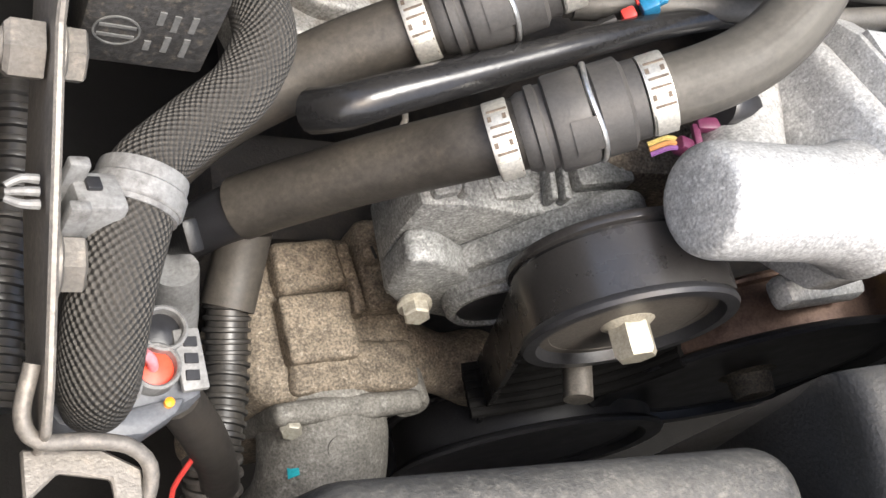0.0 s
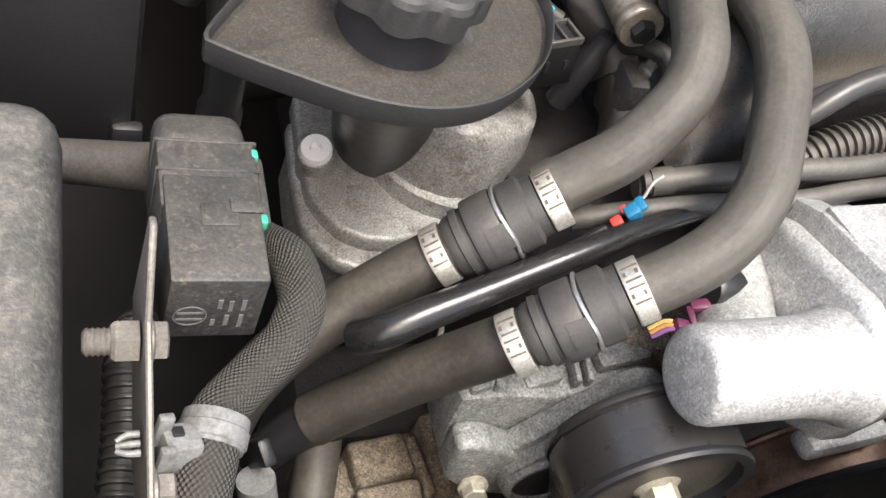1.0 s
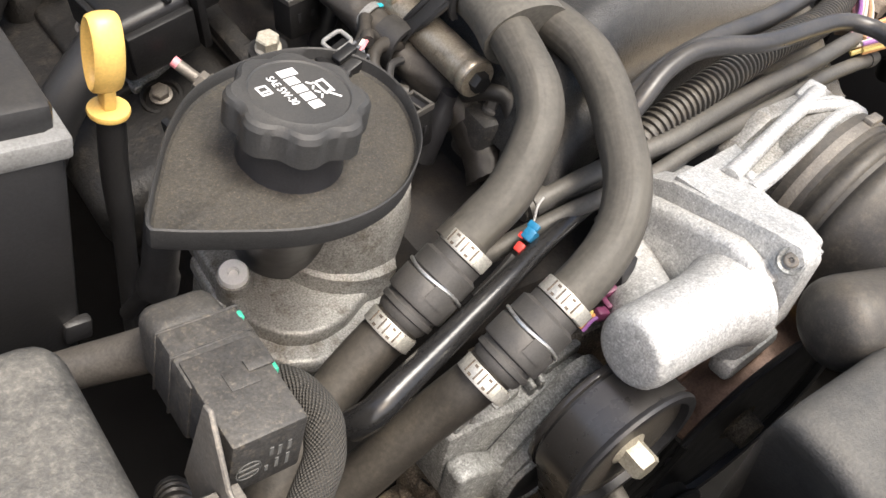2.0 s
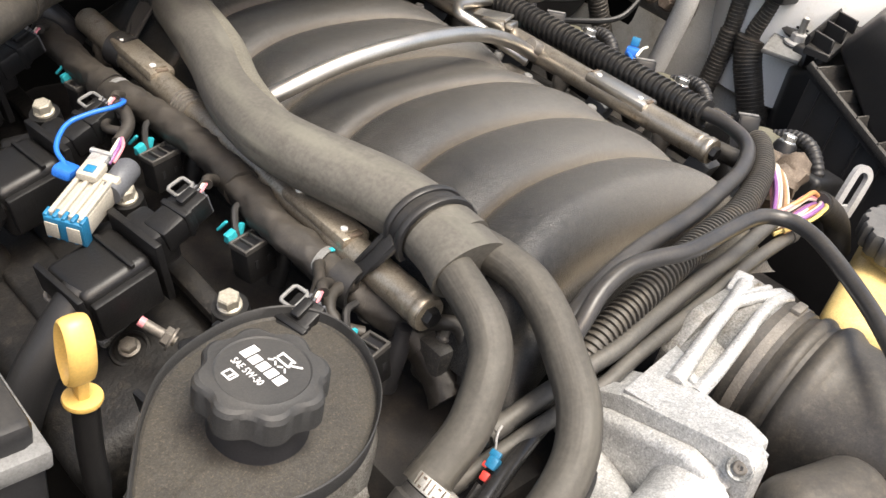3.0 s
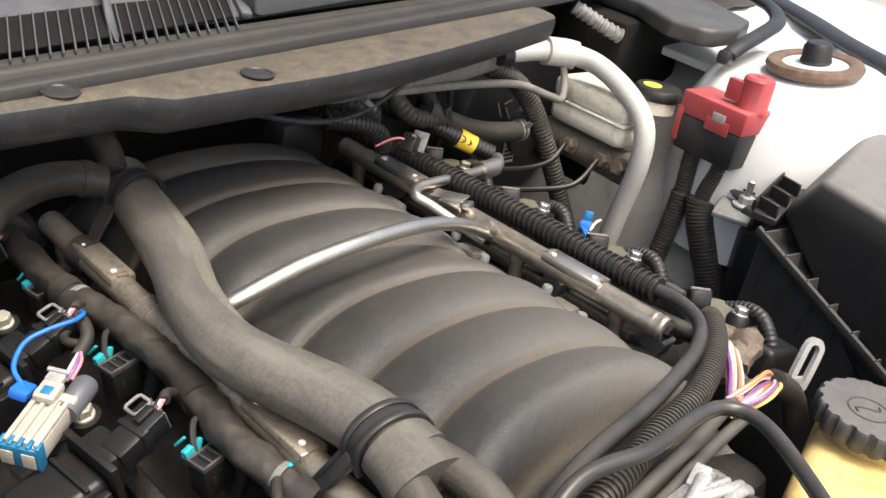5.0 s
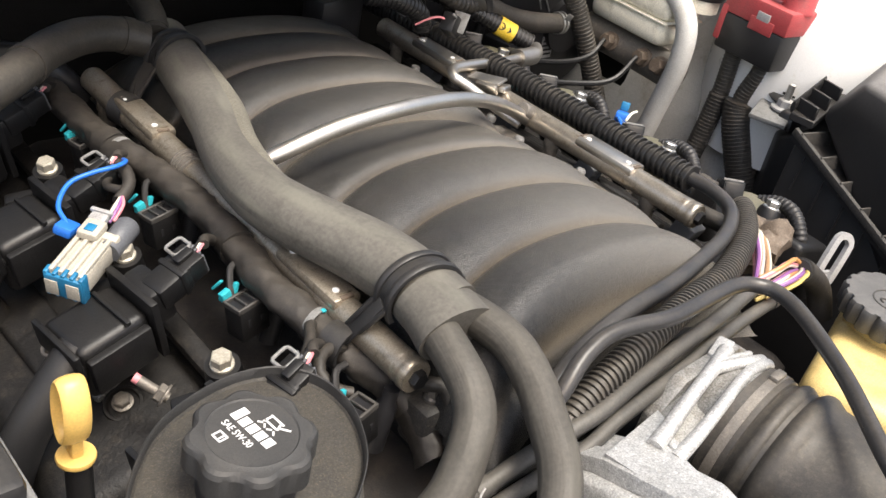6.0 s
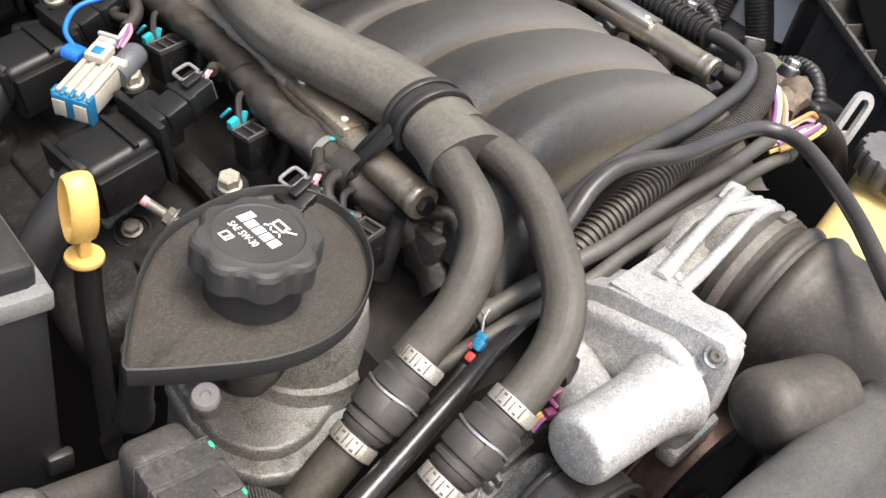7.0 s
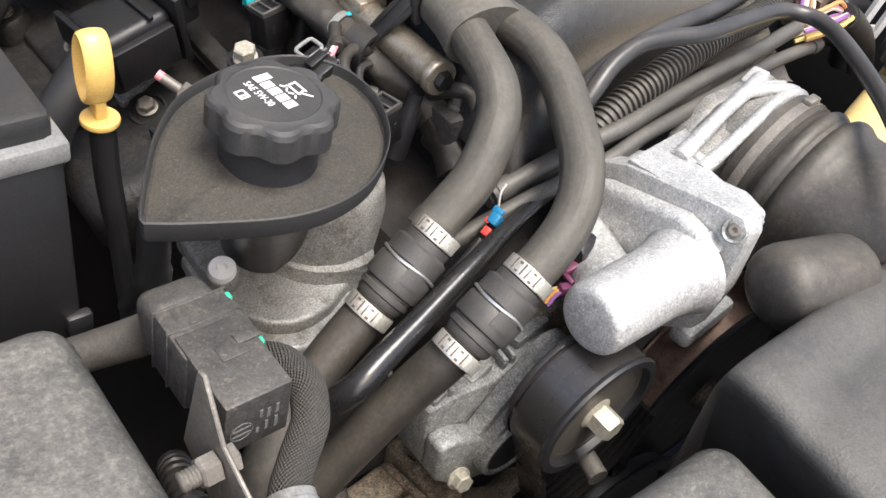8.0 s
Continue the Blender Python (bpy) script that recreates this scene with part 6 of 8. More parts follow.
# ---- tubes across the front ----
def line(name, pts, r, mat, label, category, group="", bands=(), band_mat=None, seam=False, **kw):
    """A single tube, hose or cable along a curve, with tape bands or a split seam where it has them."""
    if not bands and not seam:
        return solo(name, sweep(pts, r, **kw), mat, label, category, group)
    th = thing(name, pts[0], label, category, group)
    part("tube", sweep(pts, r, **kw), mat, th)
    path = ease(pts, 0.003)
    for f in bands:
        i = min(int(f * (len(path) - 1)), len(path) - 5)
        part("tape_band", sweep(path[i:i + 4], r + 0.0009, 18, exact=True), band_mat or mat, th)
    if seam:
        depth = kw["ridge"][1] if "ridge" in kw else 0.0
        part("seam", sweep([p - Vector((0, 0, r + depth * 0.6)) for p in path[1:-1]], 0.0011, 6, exact=True, squash=0.6), BLACK_CLEAN, th)
    return th


line("coolant_pipe", [(-0.2890, -0.1050, 0.7245), (-0.2835, -0.1095, 0.7350), (-0.27, -0.1064, 0.7402), (-0.25, -0.1016, 0.7458), (-0.23, -0.0966, 0.7515), (-0.20, -0.0891, 0.7600), (-0.165, -0.0790, 0.7655), (-0.118, -0.068, 0.769), (-0.06, -0.064, 0.772), (0.045, -0.057, 0.78)], lambda k: 0.0073 - 0.0026 * min(1.0, k / 0.42), TUBE_GLOSS, "glossy black rigid coolant pipe", "pipe")
line("corrugated_conduit", [(0.165, 0.50, 0.815), (0.180, 0.42, 0.812), (0.190, 0.32, 0.811), (0.191, 0.22, 0.811), (0.190, 0.12, 0.811), (0.190, 0.060, 0.812)], 0.0090, CONDUIT, "black corrugated wiring conduit beside the fuel rail", "conduit", seam=True, seg=22, ridge=(0.0060, 0.0027))
line("corrugated_conduit", [(0.2040, 0.0250, 0.806), (0.1960, 0.0170, 0.807), (0.1663, -0.0030, 0.808), (0.1335, -0.0180, 0.809), (0.0980, -0.0300, 0.810), (0.0727, -0.0360, 0.811), (0.0349, -0.0410, 0.812), (0.0021, -0.0466, 0.811), (-0.0268, -0.0516, 0.809), (-0.0562, -0.055, 0.803), (-0.0878, -0.0588, 0.793), (-0.115, -0.064, 0.778)], 0.0078, CONDUIT_DUSTY, "dusty black corrugated wiring conduit crossing the manifold front", "conduit", seam=True, seg=22, ridge=(0.0041, 0.0018))
line("vacuum_hose", [(0.1900, 0.078, 0.812), (0.1880, 0.0480, 0.814), (0.1754, 0.0235, 0.816), (0.1563, 0.0070, 0.817), (0.1235, -0.007, 0.817), (0.0850, -0.0160, 0.817), (0.037, -0.025, 0.817), (-0.021, -0.031, 0.817), (-0.065, -0.039, 0.816), (-0.096, -0.047, 0.812), (-0.125, -0.056, 0.800)], 0.0058, TUBE, "satin black vinyl hose", "hose", bands=(0.0, 0.97), band_mat=RUBBER_BLACK)
line("vacuum_hose", [(-0.03, -0.23, 0.820), (-0.019, -0.195, 0.834), (0.018, -0.151, 0.838), (0.050, -0.108, 0.838), (0.060, -0.085, 0.838), (0.057, -0.070, 0.837), (0.038, -0.062, 0.837), (-0.024, -0.062, 0.836), (-0.055, -0.056, 0.836), (-0.075, -0.053, 0.834), (-0.095, -0.055, 0.828), (-0.112, -0.060, 0.818), (-0.128, -0.062, 0.800)], 0.0050, TUBE, "satin black vinyl hose arching over the inlet", "hose", bands=(0.0, 0.98), band_mat=RUBBER_BLACK)
def taped_harness(pts, r, label, bands):
    """A harness wrapped in cloth tape: uneven, creased, with a few tighter turns of tape."""
    th = thing("wiring_harness", pts[0], label, "wiring harness")
    bm = sweep(pts, r, 30, 0.0022, squash=0.92)
    for v in bm.verts:
        lap = math.sin((v.co.y * 1.0 + v.co.x * 0.9 + v.co.z * 0.9) * 2 * math.pi / 0.017 + 3 * noise.noise(v.co * 30))
        v.co += noise.noise_vector(v.co * 55) * 0.0022 + noise.noise_vector(Vector((v.co.x * 260, v.co.y * 130, v.co.z * 260))) * 0.0010
        v.co.z += 0.0007 * max(0.0, lap) ** 4
    part("tape_wrap", bm, TAPE, th, smooth_angle=80)
    path = ease(pts, 0.003)
    for f in bands:
        i = min(int(f * (len(path) - 1)), len(path) - 5)
        part("tape_band", rough(sweep(path[i:i + 5], r + 0.0012, 24, exact=True), 0.0009, 120.0), TAPE, th)


taped_harness([(-0.196, 0.40, 0.795), (-0.193, 0.306, 0.795), (-0.186, 0.268, 0.796), (-0.180, 0.224, 0.797), (-0.178, 0.176, 0.797), (-0.184, 0.121, 0.797), (-0.180, 0.082, 0.793), (-0.172, 0.052, 0.787), (-0.158, 0.028, 0.775), (-0.149, 0.004, 0.76), (-0.15, -0.016, 0.745)], 0.0110, "cloth-taped brown-black wiring harness", (0.2, 0.55, 0.9))


def dipstick():
    th = thing("dipstick", (-0.333, 0.036, 0.66), "yellow loop-handled oil dipstick in a black tube", "dipstick")
    ang = radians(86)
    d = Vector((math.cos(ang), math.sin(ang), 0.0))
    c = Vector((-0.3345, 0.0385, 0.8255))
    pts = [c + d * (0.0085 * math.cos(a)) + Vector((0, 0, 0.0165 * math.sin(a))) for a in [radians(k) for k in range(-90, 271, 12)]]
    part("loop", sweep(pts, 0.0019, 12, 0.002, squash=3.2, up=(-d.y, d.x, 0)), YELLOW, th)
    part("stem", block((0.009, 0.0055, 0.012), pose(-0.3338, 0.0375, 0.806, 0, 0, 86), 0.0015), YELLOW, th)
    part("collar", lathe([(0.0, -0.0015), (0.0086, -0.0015), (0.0090, 0.0), (0.0086, 0.0012), (0.005, 0.002), (0.0, 0.002)], 28, pose(-0.3335, 0.0368, 0.7985)), YELLOW, th)
    part("tube", sweep([(-0.333, 0.036, 0.797), (-0.332, 0.035, 0.765), (-0.330, 0.032, 0.735), (-0.325, 0.03, 0.66)], lambda s: 0.0062 if s < 0.45 else 0.0052, 14, 0.006), RUBBER_BLACK, th)


dipstick()


def valve_cover(x, label):
    s = 1 if x > 0 else -1
    th = thing("valve_cover", (x, 0.2, 0.66), label, "valve cover", "valve covers")
    part("cover", block((0.115, 0.44, 0.05), pose(x, 0.300, 0.690, 0, 20 * s, 0), 0.016, segments=4), COVER_VALVE, th)
    part("rail", block((0.014, 0.42, 0.012), pose(x - s * 0.045, 0.300, 0.742, 0, 20 * s, 0), 0.004), COVER_VALVE, th)
    for k in range(4):
        y = 0.142 + 0.097 * k
        boss = part("bolt_boss", lathe([(0.0150, -0.02), (0.0130, 0.004), (0.0115, 0.006), (0, 0.006)], 24, aim((x + s * 0.036, y + 0.02, 0.714), (0.35 * s, 0, 1))), COVER_VALVE, th)
        part("bolt", hexhead(aim((x + s * 0.038, y + 0.02, 0.7195), (0.35 * s, 0, 1)), 0.0048, 0.006), STEEL_DIRTY, boss)
    part("raised_pad", block((0.034, 0.30, 0.010), pose(x + s * 0.018, 0.30, 0.712, 0, 20 * s, 2), 0.0045, segments=3), COVER_VALVE, th)
    if s < 0:
        part("bare_patch", block((0.030, 0.040, 0.006), pose(-0.2660, 0.170, 0.7190, 0, -20, 18), 0.002), ALU_DULL, th, "bare grey cast patch")
    return th


valve_cover(-0.262, "dark grimy valve cover under the ignition coils")
valve_cover(0.262, "dark grimy valve cover under the ignition coils")
solo("engine_block", block((0.40, 0.55, 0.34), pose(0, 0.2, 0.55), 0.02), CASTING_DARK, "dark oily engine block and heads", "engine block")


def radiator_cover():
    th = thing("radiator_cover", (-0.2, -0.25, 0.68), "grained grey plastic radiator cover with rounded lobe", "radiator cover")
    part("lobe", block((0.150, 0.085, 0.05), pose(-0.2525, -0.2660, 0.744, 3, 0, -1), 0.014, segments=6), COVER, th)
    part("skirt", block((0.125, 0.070, 0.05), pose(-0.2525, -0.274, 0.70, 3, 0, -1), 0.006), BLACK, th)
    d = thing("intake_duct", (-0.08, -0.25, 0.66), "grey-black moulded plastic intake duct, rounded and dusty", "air duct")
    # rounded box: an upright side, a ridge along the rear edge and a shallow groove in front of it
    side = [(0.046, 0.64), (0.029, 0.70), (0.012, 0.755), (0.004, 0.772), (0.001, 0.778), (0.0, 0.783), (0.003, 0.7875), (0.009, 0.790), (0.018, 0.7915)] + [(0.03 + 0.02 * k, 0.792 + 0.0004 * k) for k in range(13)]
    rows_y = [(-0.2175, 0.0), (-0.2125, 0.55), (-0.2100, 0.88), (-0.2098, 0.930), (-0.2108, 0.965), (-0.2135, 0.988), (-0.2180, 0.998), (-0.226, 1.0), (-0.233, 0.990), (-0.2385, 0.972), (-0.244, 0.972), (-0.250, 0.984), (-0.258, 0.992), (-0.275, 0.990), (-0.30, 0.97), (-0.34, 0.92), (-0.36, 0.0)]
    bm = bmesh.new()
    rows = []
    for y, k in rows_y:
        row = []
        for dx, z in side:
            kk = k
            if -0.25 < y < -0.23:
                fade = max(0.0, min(1.0, (dx - 0.012) / 0.022))
                kk = 0.997 + (k - 0.997) * fade
            row.append(bm.verts.new((-0.164 + dx - 0.10 * max(0.0, -0.23 - y), y + 0.012 * max(0.0, dx - 0.05), 0.64 + (z - 0.64) * kk)))
        rows.append(row)
    for a, b in zip(rows, rows[1:]):
        for k in range(len(side) - 1):
            bm.faces.new((a[k + 1], a[k], b[k], b[k + 1]))
    bmesh.ops.recalc_face_normals(bm, faces=bm.faces)
    part("duct", bm, DUCT, d, smooth_angle=80)
    part("hose_end", sweep([(-0.040, -0.203, 0.779), (-0.060, -0.199, 0.781), (-0.080, -0.194, 0.782), (-0.094, -0.189, 0.781), (-0.103, -0.186, 0.780)], lambda s: 0.0225 * (1 - max(0.0, (s - 0.72) / 0.285) ** 3) ** 0.5 * (1 - max(0.0, (0.22 - s) / 0.23) ** 3) ** 0.5, 28, 0.002), BOOT, d, "rounded rubber hose end")


radiator_cover()


def steel_bracket():
    th = thing("steel_bracket", (-0.374, -0.17, 0.74), "thin weathered steel bracket seen on edge", "bracket")
    out = [(-0.128, 0.824), (-0.132, 0.825), (-0.146, 0.803), (-0.170, 0.793), (-0.205, 0.778), (-0.213, 0.772), (-0.213, 0.752), (-0.16, 0.752), (-0.12, 0.776)]
    yz = Matrix(((0, 0, 1, 0), (1, 0, 0, 0), (0, 1, 0, 0), (0, 0, 0, 1)))
    part("plate", slab(out, 0.0018, Matrix.Translation((-0.3745, 0, 0)) @ yz, 0.0005, segments=1), STEEL_DIRTY, th)
    foot = sweep([(-0.376, -0.200, 0.7745), (-0.3775, -0.2085, 0.771), (-0.3745, -0.2125, 0.768), (-0.366, -0.2125, 0.766), (-0.358, -0.2135, 0.764), (-0.3535, -0.217, 0.761), (-0.3535, -0.2225, 0.757), (-0.3565, -0.228, 0.752)], 0.0016, 10, 0.002, squash=1.0)
    part("rolled_edge", foot, STEEL_DIRTY, th)
    out = [(-0.3765, -0.2115), (-0.362, -0.2125), (-0.3545, -0.217), (-0.3545, -0.226), (-0.359, -0.228), (-0.3605, -0.2185), (-0.370, -0.2165), (-0.376, -0.222)]
    part("foot", slab(out, 0.002, pose(0, 0, 0.757, 0, 0, 0), 0.0005, segments=1), STEEL_DIRTY, th)
    b = part("bolt", hexhead(aim((-0.3727, -0.1445, 0.7915), (1, 0, 0)), 0.0056, 0.0050, washer=1.12), STEEL_DIRTY, th, "dirty hex bolt")
    part("nut", lathe([(0, 0), (0.0060, 0), (0.0060, 0.006), (0.005, 0.007), (0, 0.007)], 6, aim((-0.3752, -0.1445, 0.7915), (-1, 0, 0))), STEEL_DIRTY, b)
    part("thread", lathe([(0.0, 0.0)] + [(0.0034 + (0.0005 if k % 2 else 0), 0.005 + 0.0007 * k) for k in range(13)] + [(0.0025, 0.014), (0, 0.014)], 16, aim((-0.3752, -0.1445, 0.7915), (-1, 0, 0))), STEEL_DIRTY, b)
    part("bolt", hexhead(aim((-0.3722, -0.1795, 0.773), (1, 0, 0)), 0.006, 0.006, washer=1.2), STEEL_DIRTY, th, "dirty hex bolt")


def round_connector():
    th = thing("round_seal_connector", (-0.35, -0.19, 0.72), "dark grey electrical connector with red round wire seals", "connector")
    body = part("body", block((0.030, 0.022, 0.016), pose(-0.349, -0.190, 0.7235, 0, 0, 22), 0.004), GREY_CONN, th)
    out = [(-0.3695, -0.1955), (-0.366, -0.2005), (-0.357, -0.2045), (-0.3475, -0.2040), (-0.340, -0.1995), (-0.3375, -0.1955), (-0.345, -0.1965), (-0.355, -0.1985), (-0.362, -0.1955)]
    part("apron", slab(out, 0.010, pose(0, 0, 0.724), 0.0012), GREY_CONN, th)
    for x, y, red in ((-0.3447, -0.1888, True), (-0.3425, -0.1795, False), (-0.3540, -0.1930, True)):
        ring = part("seal_ring", lathe([(0.0044, -0.004), (0.0058, -0.004), (0.0058, 0.003), (0.0052, 0.0035), (0.0047, 0.003), (0.0044, -0.001)], 28, pose(x, y, 0.734)), CLIP_GREY, body)
        part("seal", lathe([(0.0046, -0.002), (0.0046, 0.0008), (0.003, 0.0014), (0, 0.0016)], 24, pose(x, y, 0.7335)), RED_SEAL if red else BLACK_CLEAN, body, "red silicone seal" if red else "")
    part("wire", sweep([(-0.3447, -0.1888, 0.733), (-0.3462, -0.1880, 0.7385), (-0.3485, -0.187, 0.741)], 0.0013, 10, 0.002), PINK, th, "pink wire")
    for x, y in ((-0.3632, -0.1990), (-0.3420, -0.1972)):
        part("plug", lathe([(0.0012, 0), (0.0012, 0.002), (0, 0.0026)], 14, pose(x, y, 0.7335)), ORANGE, th)
    fr = part("latch_frame", block((0.0065, 0.0155, 0.002), pose(-0.3362, -0.1868, 0.7345, 0, 0, 6), 0.0006), CLIP_GREY, th)
    for dy in (-0.0042, 0.0, 0.0042):
        part("latch_slot", block((0.0034, 0.0026, 0.0024), pose(-0.3362, -0.1868 + dy, 0.7347), 0.0002, segments=1), BLACK_CLEAN, fr)
    part("tail", sweep([(-0.337, -0.192, 0.722), (-0.325, -0.196, 0.700), (-0.313, -0.199, 0.672), (-0.306, -0.203, 0.650)], 0.0062, 14, 0.005), TAPE, th, "taped tail of wires")


def filler_base():
    th = thing("oil_filler_casting", (-0.25, 0, 0.64), "pale grey cast aluminium base under the oil filler", "casting")
    out = [(-0.284, 0.060), (-0.286, 0.030), (-0.286, -0.004), (-0.2815, -0.016), (-0.273, -0.027), (-0.262, -0.0325), (-0.250, -0.0330), (-0.236, -0.030), (-0.224, -0.0235), (-0.20, -0.012), (-0.17, 0.0), (-0.165, 0.060)]
    part("top_plate", slab(out, 0.014, pose(0, 0, 0.676), 0.003, segments=3), ALU_WORN, th)
    low = [(x - 0.003 if x < -0.27 else x, y - 0.0115) for x, y in out]
    part("lower_lip", slab(low, 0.010, pose(0, 0, 0.671), 0.003, segments=3), ALU_WORN, th)
    skirt = [(x + 0.003, y - 0.004) for x, y in out]
    part("skirt", slab(skirt, 0.04, pose(0, 0, 0.628), 0.004), CAST_GREY, th)
    boss = lathe([(0.0385, -0.02), (0.0380, 0.020), (0.0370, 0.034), (0.0345, 0.048), (0.030, 0.052)], 44, pose(-0.2150, 0.0200, 0.688, -3, 2))
    bmesh.ops.subdivide_edges(boss, edges=[e for e in boss.edges if e.calc_length() > 0.006], cuts=2, use_grid_fill=True)
    part("rough_boss", rough(boss, 0.0010, 120.0), ALU_WORN, th)
    part("boss_collar", lathe([(0.0415, -0.010), (0.0420, 0.0), (0.0420, 0.007), (0.0385, 0.011)], 44, pose(-0.2135, 0.0210, 0.690, -3, 2)), ALU_WORN, th)
    b = part("boss", lathe([(0.0100, -0.022), (0.0096, -0.006), (0.0086, 0.0)], 24, aim((-0.2824, 0.010, 0.7010), (-0.25, -0.25, 1))), ALU_WORN, th)
    part("bolt", lathe([(0.0076, -0.002), (0.0076, 0.003), (0.0070, 0.004), (0.0030, 0.004), (0.0024, 0.001), (0, 0.001)], 28, aim((-0.2824, 0.010, 0.7010), (-0.25, -0.25, 1))), PRINT, b, "bright machined stud end")


steel_bracket()
round_connector()
filler_base()


def coil_left(y):
    """Ignition coil with its plug, on the valve cover."""
    th = thing("ignition_coil", (-0.262, y, 0.745), "black ignition coil with connector and bolted boss", "ignition coil", "ignition coils")
    tilt = Matrix.Translation((-0.268, y + 0.002, 0.768)) @ pose(0, 0, 0, 0, -14, 8)
    body = part("body", block((0.046, 0.040, 0.040), tilt @ pose(-0.004, 0.002, -0.008), 0.006, segments=3), COIL, th)
    part("side_step", block((0.040, 0.006, 0.026), tilt @ pose(-0.004, -0.0205, -0.006), 0.0015), COIL, body)
    part("flange", block((0.005, 0.046, 0.044), tilt @ pose(0.0215, 0.001, -0.002), 0.0012), COIL, body)
    part("flange", block((0.004, 0.044, 0.020), tilt @ pose(-0.0285, 0.002, 0.004), 0.0012), COIL, body)
    part("ridge", block((0.003, 0.036, 0.003), tilt @ pose(0.006, 0.0, 0.0132), 0.0008), COIL, body)
    part("shoulder", block((0.016, 0.030, 0.026), tilt @ pose(0.030, -0.002, 0.008), 0.004), COIL, th)
    part("socket", block((0.024, 0.019, 0.017), pose(-0.2325, y - 0.002, 0.7925, 0, -22, 12), 0.003), COIL, th)
    part("socket_collar", block((0.004, 0.021, 0.0185), pose(-0.2275, y - 0.0006, 0.7950, 0, -22, 12), 0.001), COIL, th)
    plug = part("plug", block((0.017, 0.0185, 0.0155), pose(-0.2195, y + 0.0018, 0.7985, 0, -22, 12), 0.0015), COIL, th)
    part("plug_latch", block((0.012, 0.006, 0.003), pose(-0.2225, y + 0.0005, 0.8076, 0, -22, 12), 0.001), COIL, plug)
    for k in range(5):
        part("plug_rib", block((0.0034, 0.0015, 0.0150), pose(-0.2108, y - 0.0040 + 0.0038 * k, 0.8010, 0, -22, 12), 0.0004, segments=1), GREY_CONN, plug)
    loop = [(dx, dy) for cx, cy in ((-1, -1), (1, -1), (1, 1), (-1, 1)) for dx, dy in ((0.0060 * cx, 0.0034 * cy), (0.0046 * cx, 0.0044 * cy))[::(1 if cx * cy > 0 else -1)]]
    tip = pose(-0.2215, y + 0.0090, 0.8085, 8, -14, 14)
    part("lock_loop", sweep([tip @ Vector((dx, dy, 0)) for dx, dy in loop + loop[:1]], 0.0011, 8, 0.002), CLIP_GREY, plug, "pale grey lock clip")
    for k, mat in enumerate((PINK, WIRE_COLOURS[0], COIL)):
        part("wire", sweep([(-0.2125, y + 0.0015 + 0.002 * k, 0.8060), (-0.2085, y + 0.004 + 0.002 * k, 0.8085), (-0.2040, y + 0.008 + 0.0015 * k, 0.8075)], 0.0010, 6, 0.002), mat, plug)
    part("lead", sweep([(-0.2065, y + 0.005, 0.808), (-0.2035, y + 0.010, 0.8075), (-0.197, y + 0.016, 0.803), (-0.190, y + 0.020, 0.797)], 0.0034, 10, 0.003), TAPE, th)
    part("boss", lathe([(0.0115, -0.045), (0.0102, -0.006), (0.0098, 0.0)], 24, aim((-0.2388, y + 0.0400, 0.7875), (-0.25, -0.1, 1))), COIL, th)
    part("bolt", hexhead(aim((-0.2388, y + 0.0400, 0.7875), (-0.25, -0.1, 1)), 0.0060, 0.0085, washer=1.12), ZINC, th, "zinc hex bolt")
    part("bracket", block((0.034, 0.012, 0.012), pose(-0.252, y + 0.034, 0.770, 0, -14, -20), 0.0025), COIL, th)
    if y > 0.1:
        part("tower", sweep([(-0.286, y - 0.004, 0.766), (-0.302, y - 0.009, 0.750), (-0.322, y - 0.014, 0.725), (-0.335, y - 0.016, 0.69)], 0.0125, 18, 0.005), RUBBER_BLACK, th)
    part("stud", sweep([(-0.289, y + 0.024, 0.735), (-0.2925, y + 0.021, 0.758)], 0.0035, 10, 0.004), STEEL_DIRTY, th)
    part("nut", hexhead(aim((-0.2915, y + 0.0215, 0.748), (-0.15, -0.15, 1)), 0.0055, 0.006), STEEL_DIRTY, th)
    return th


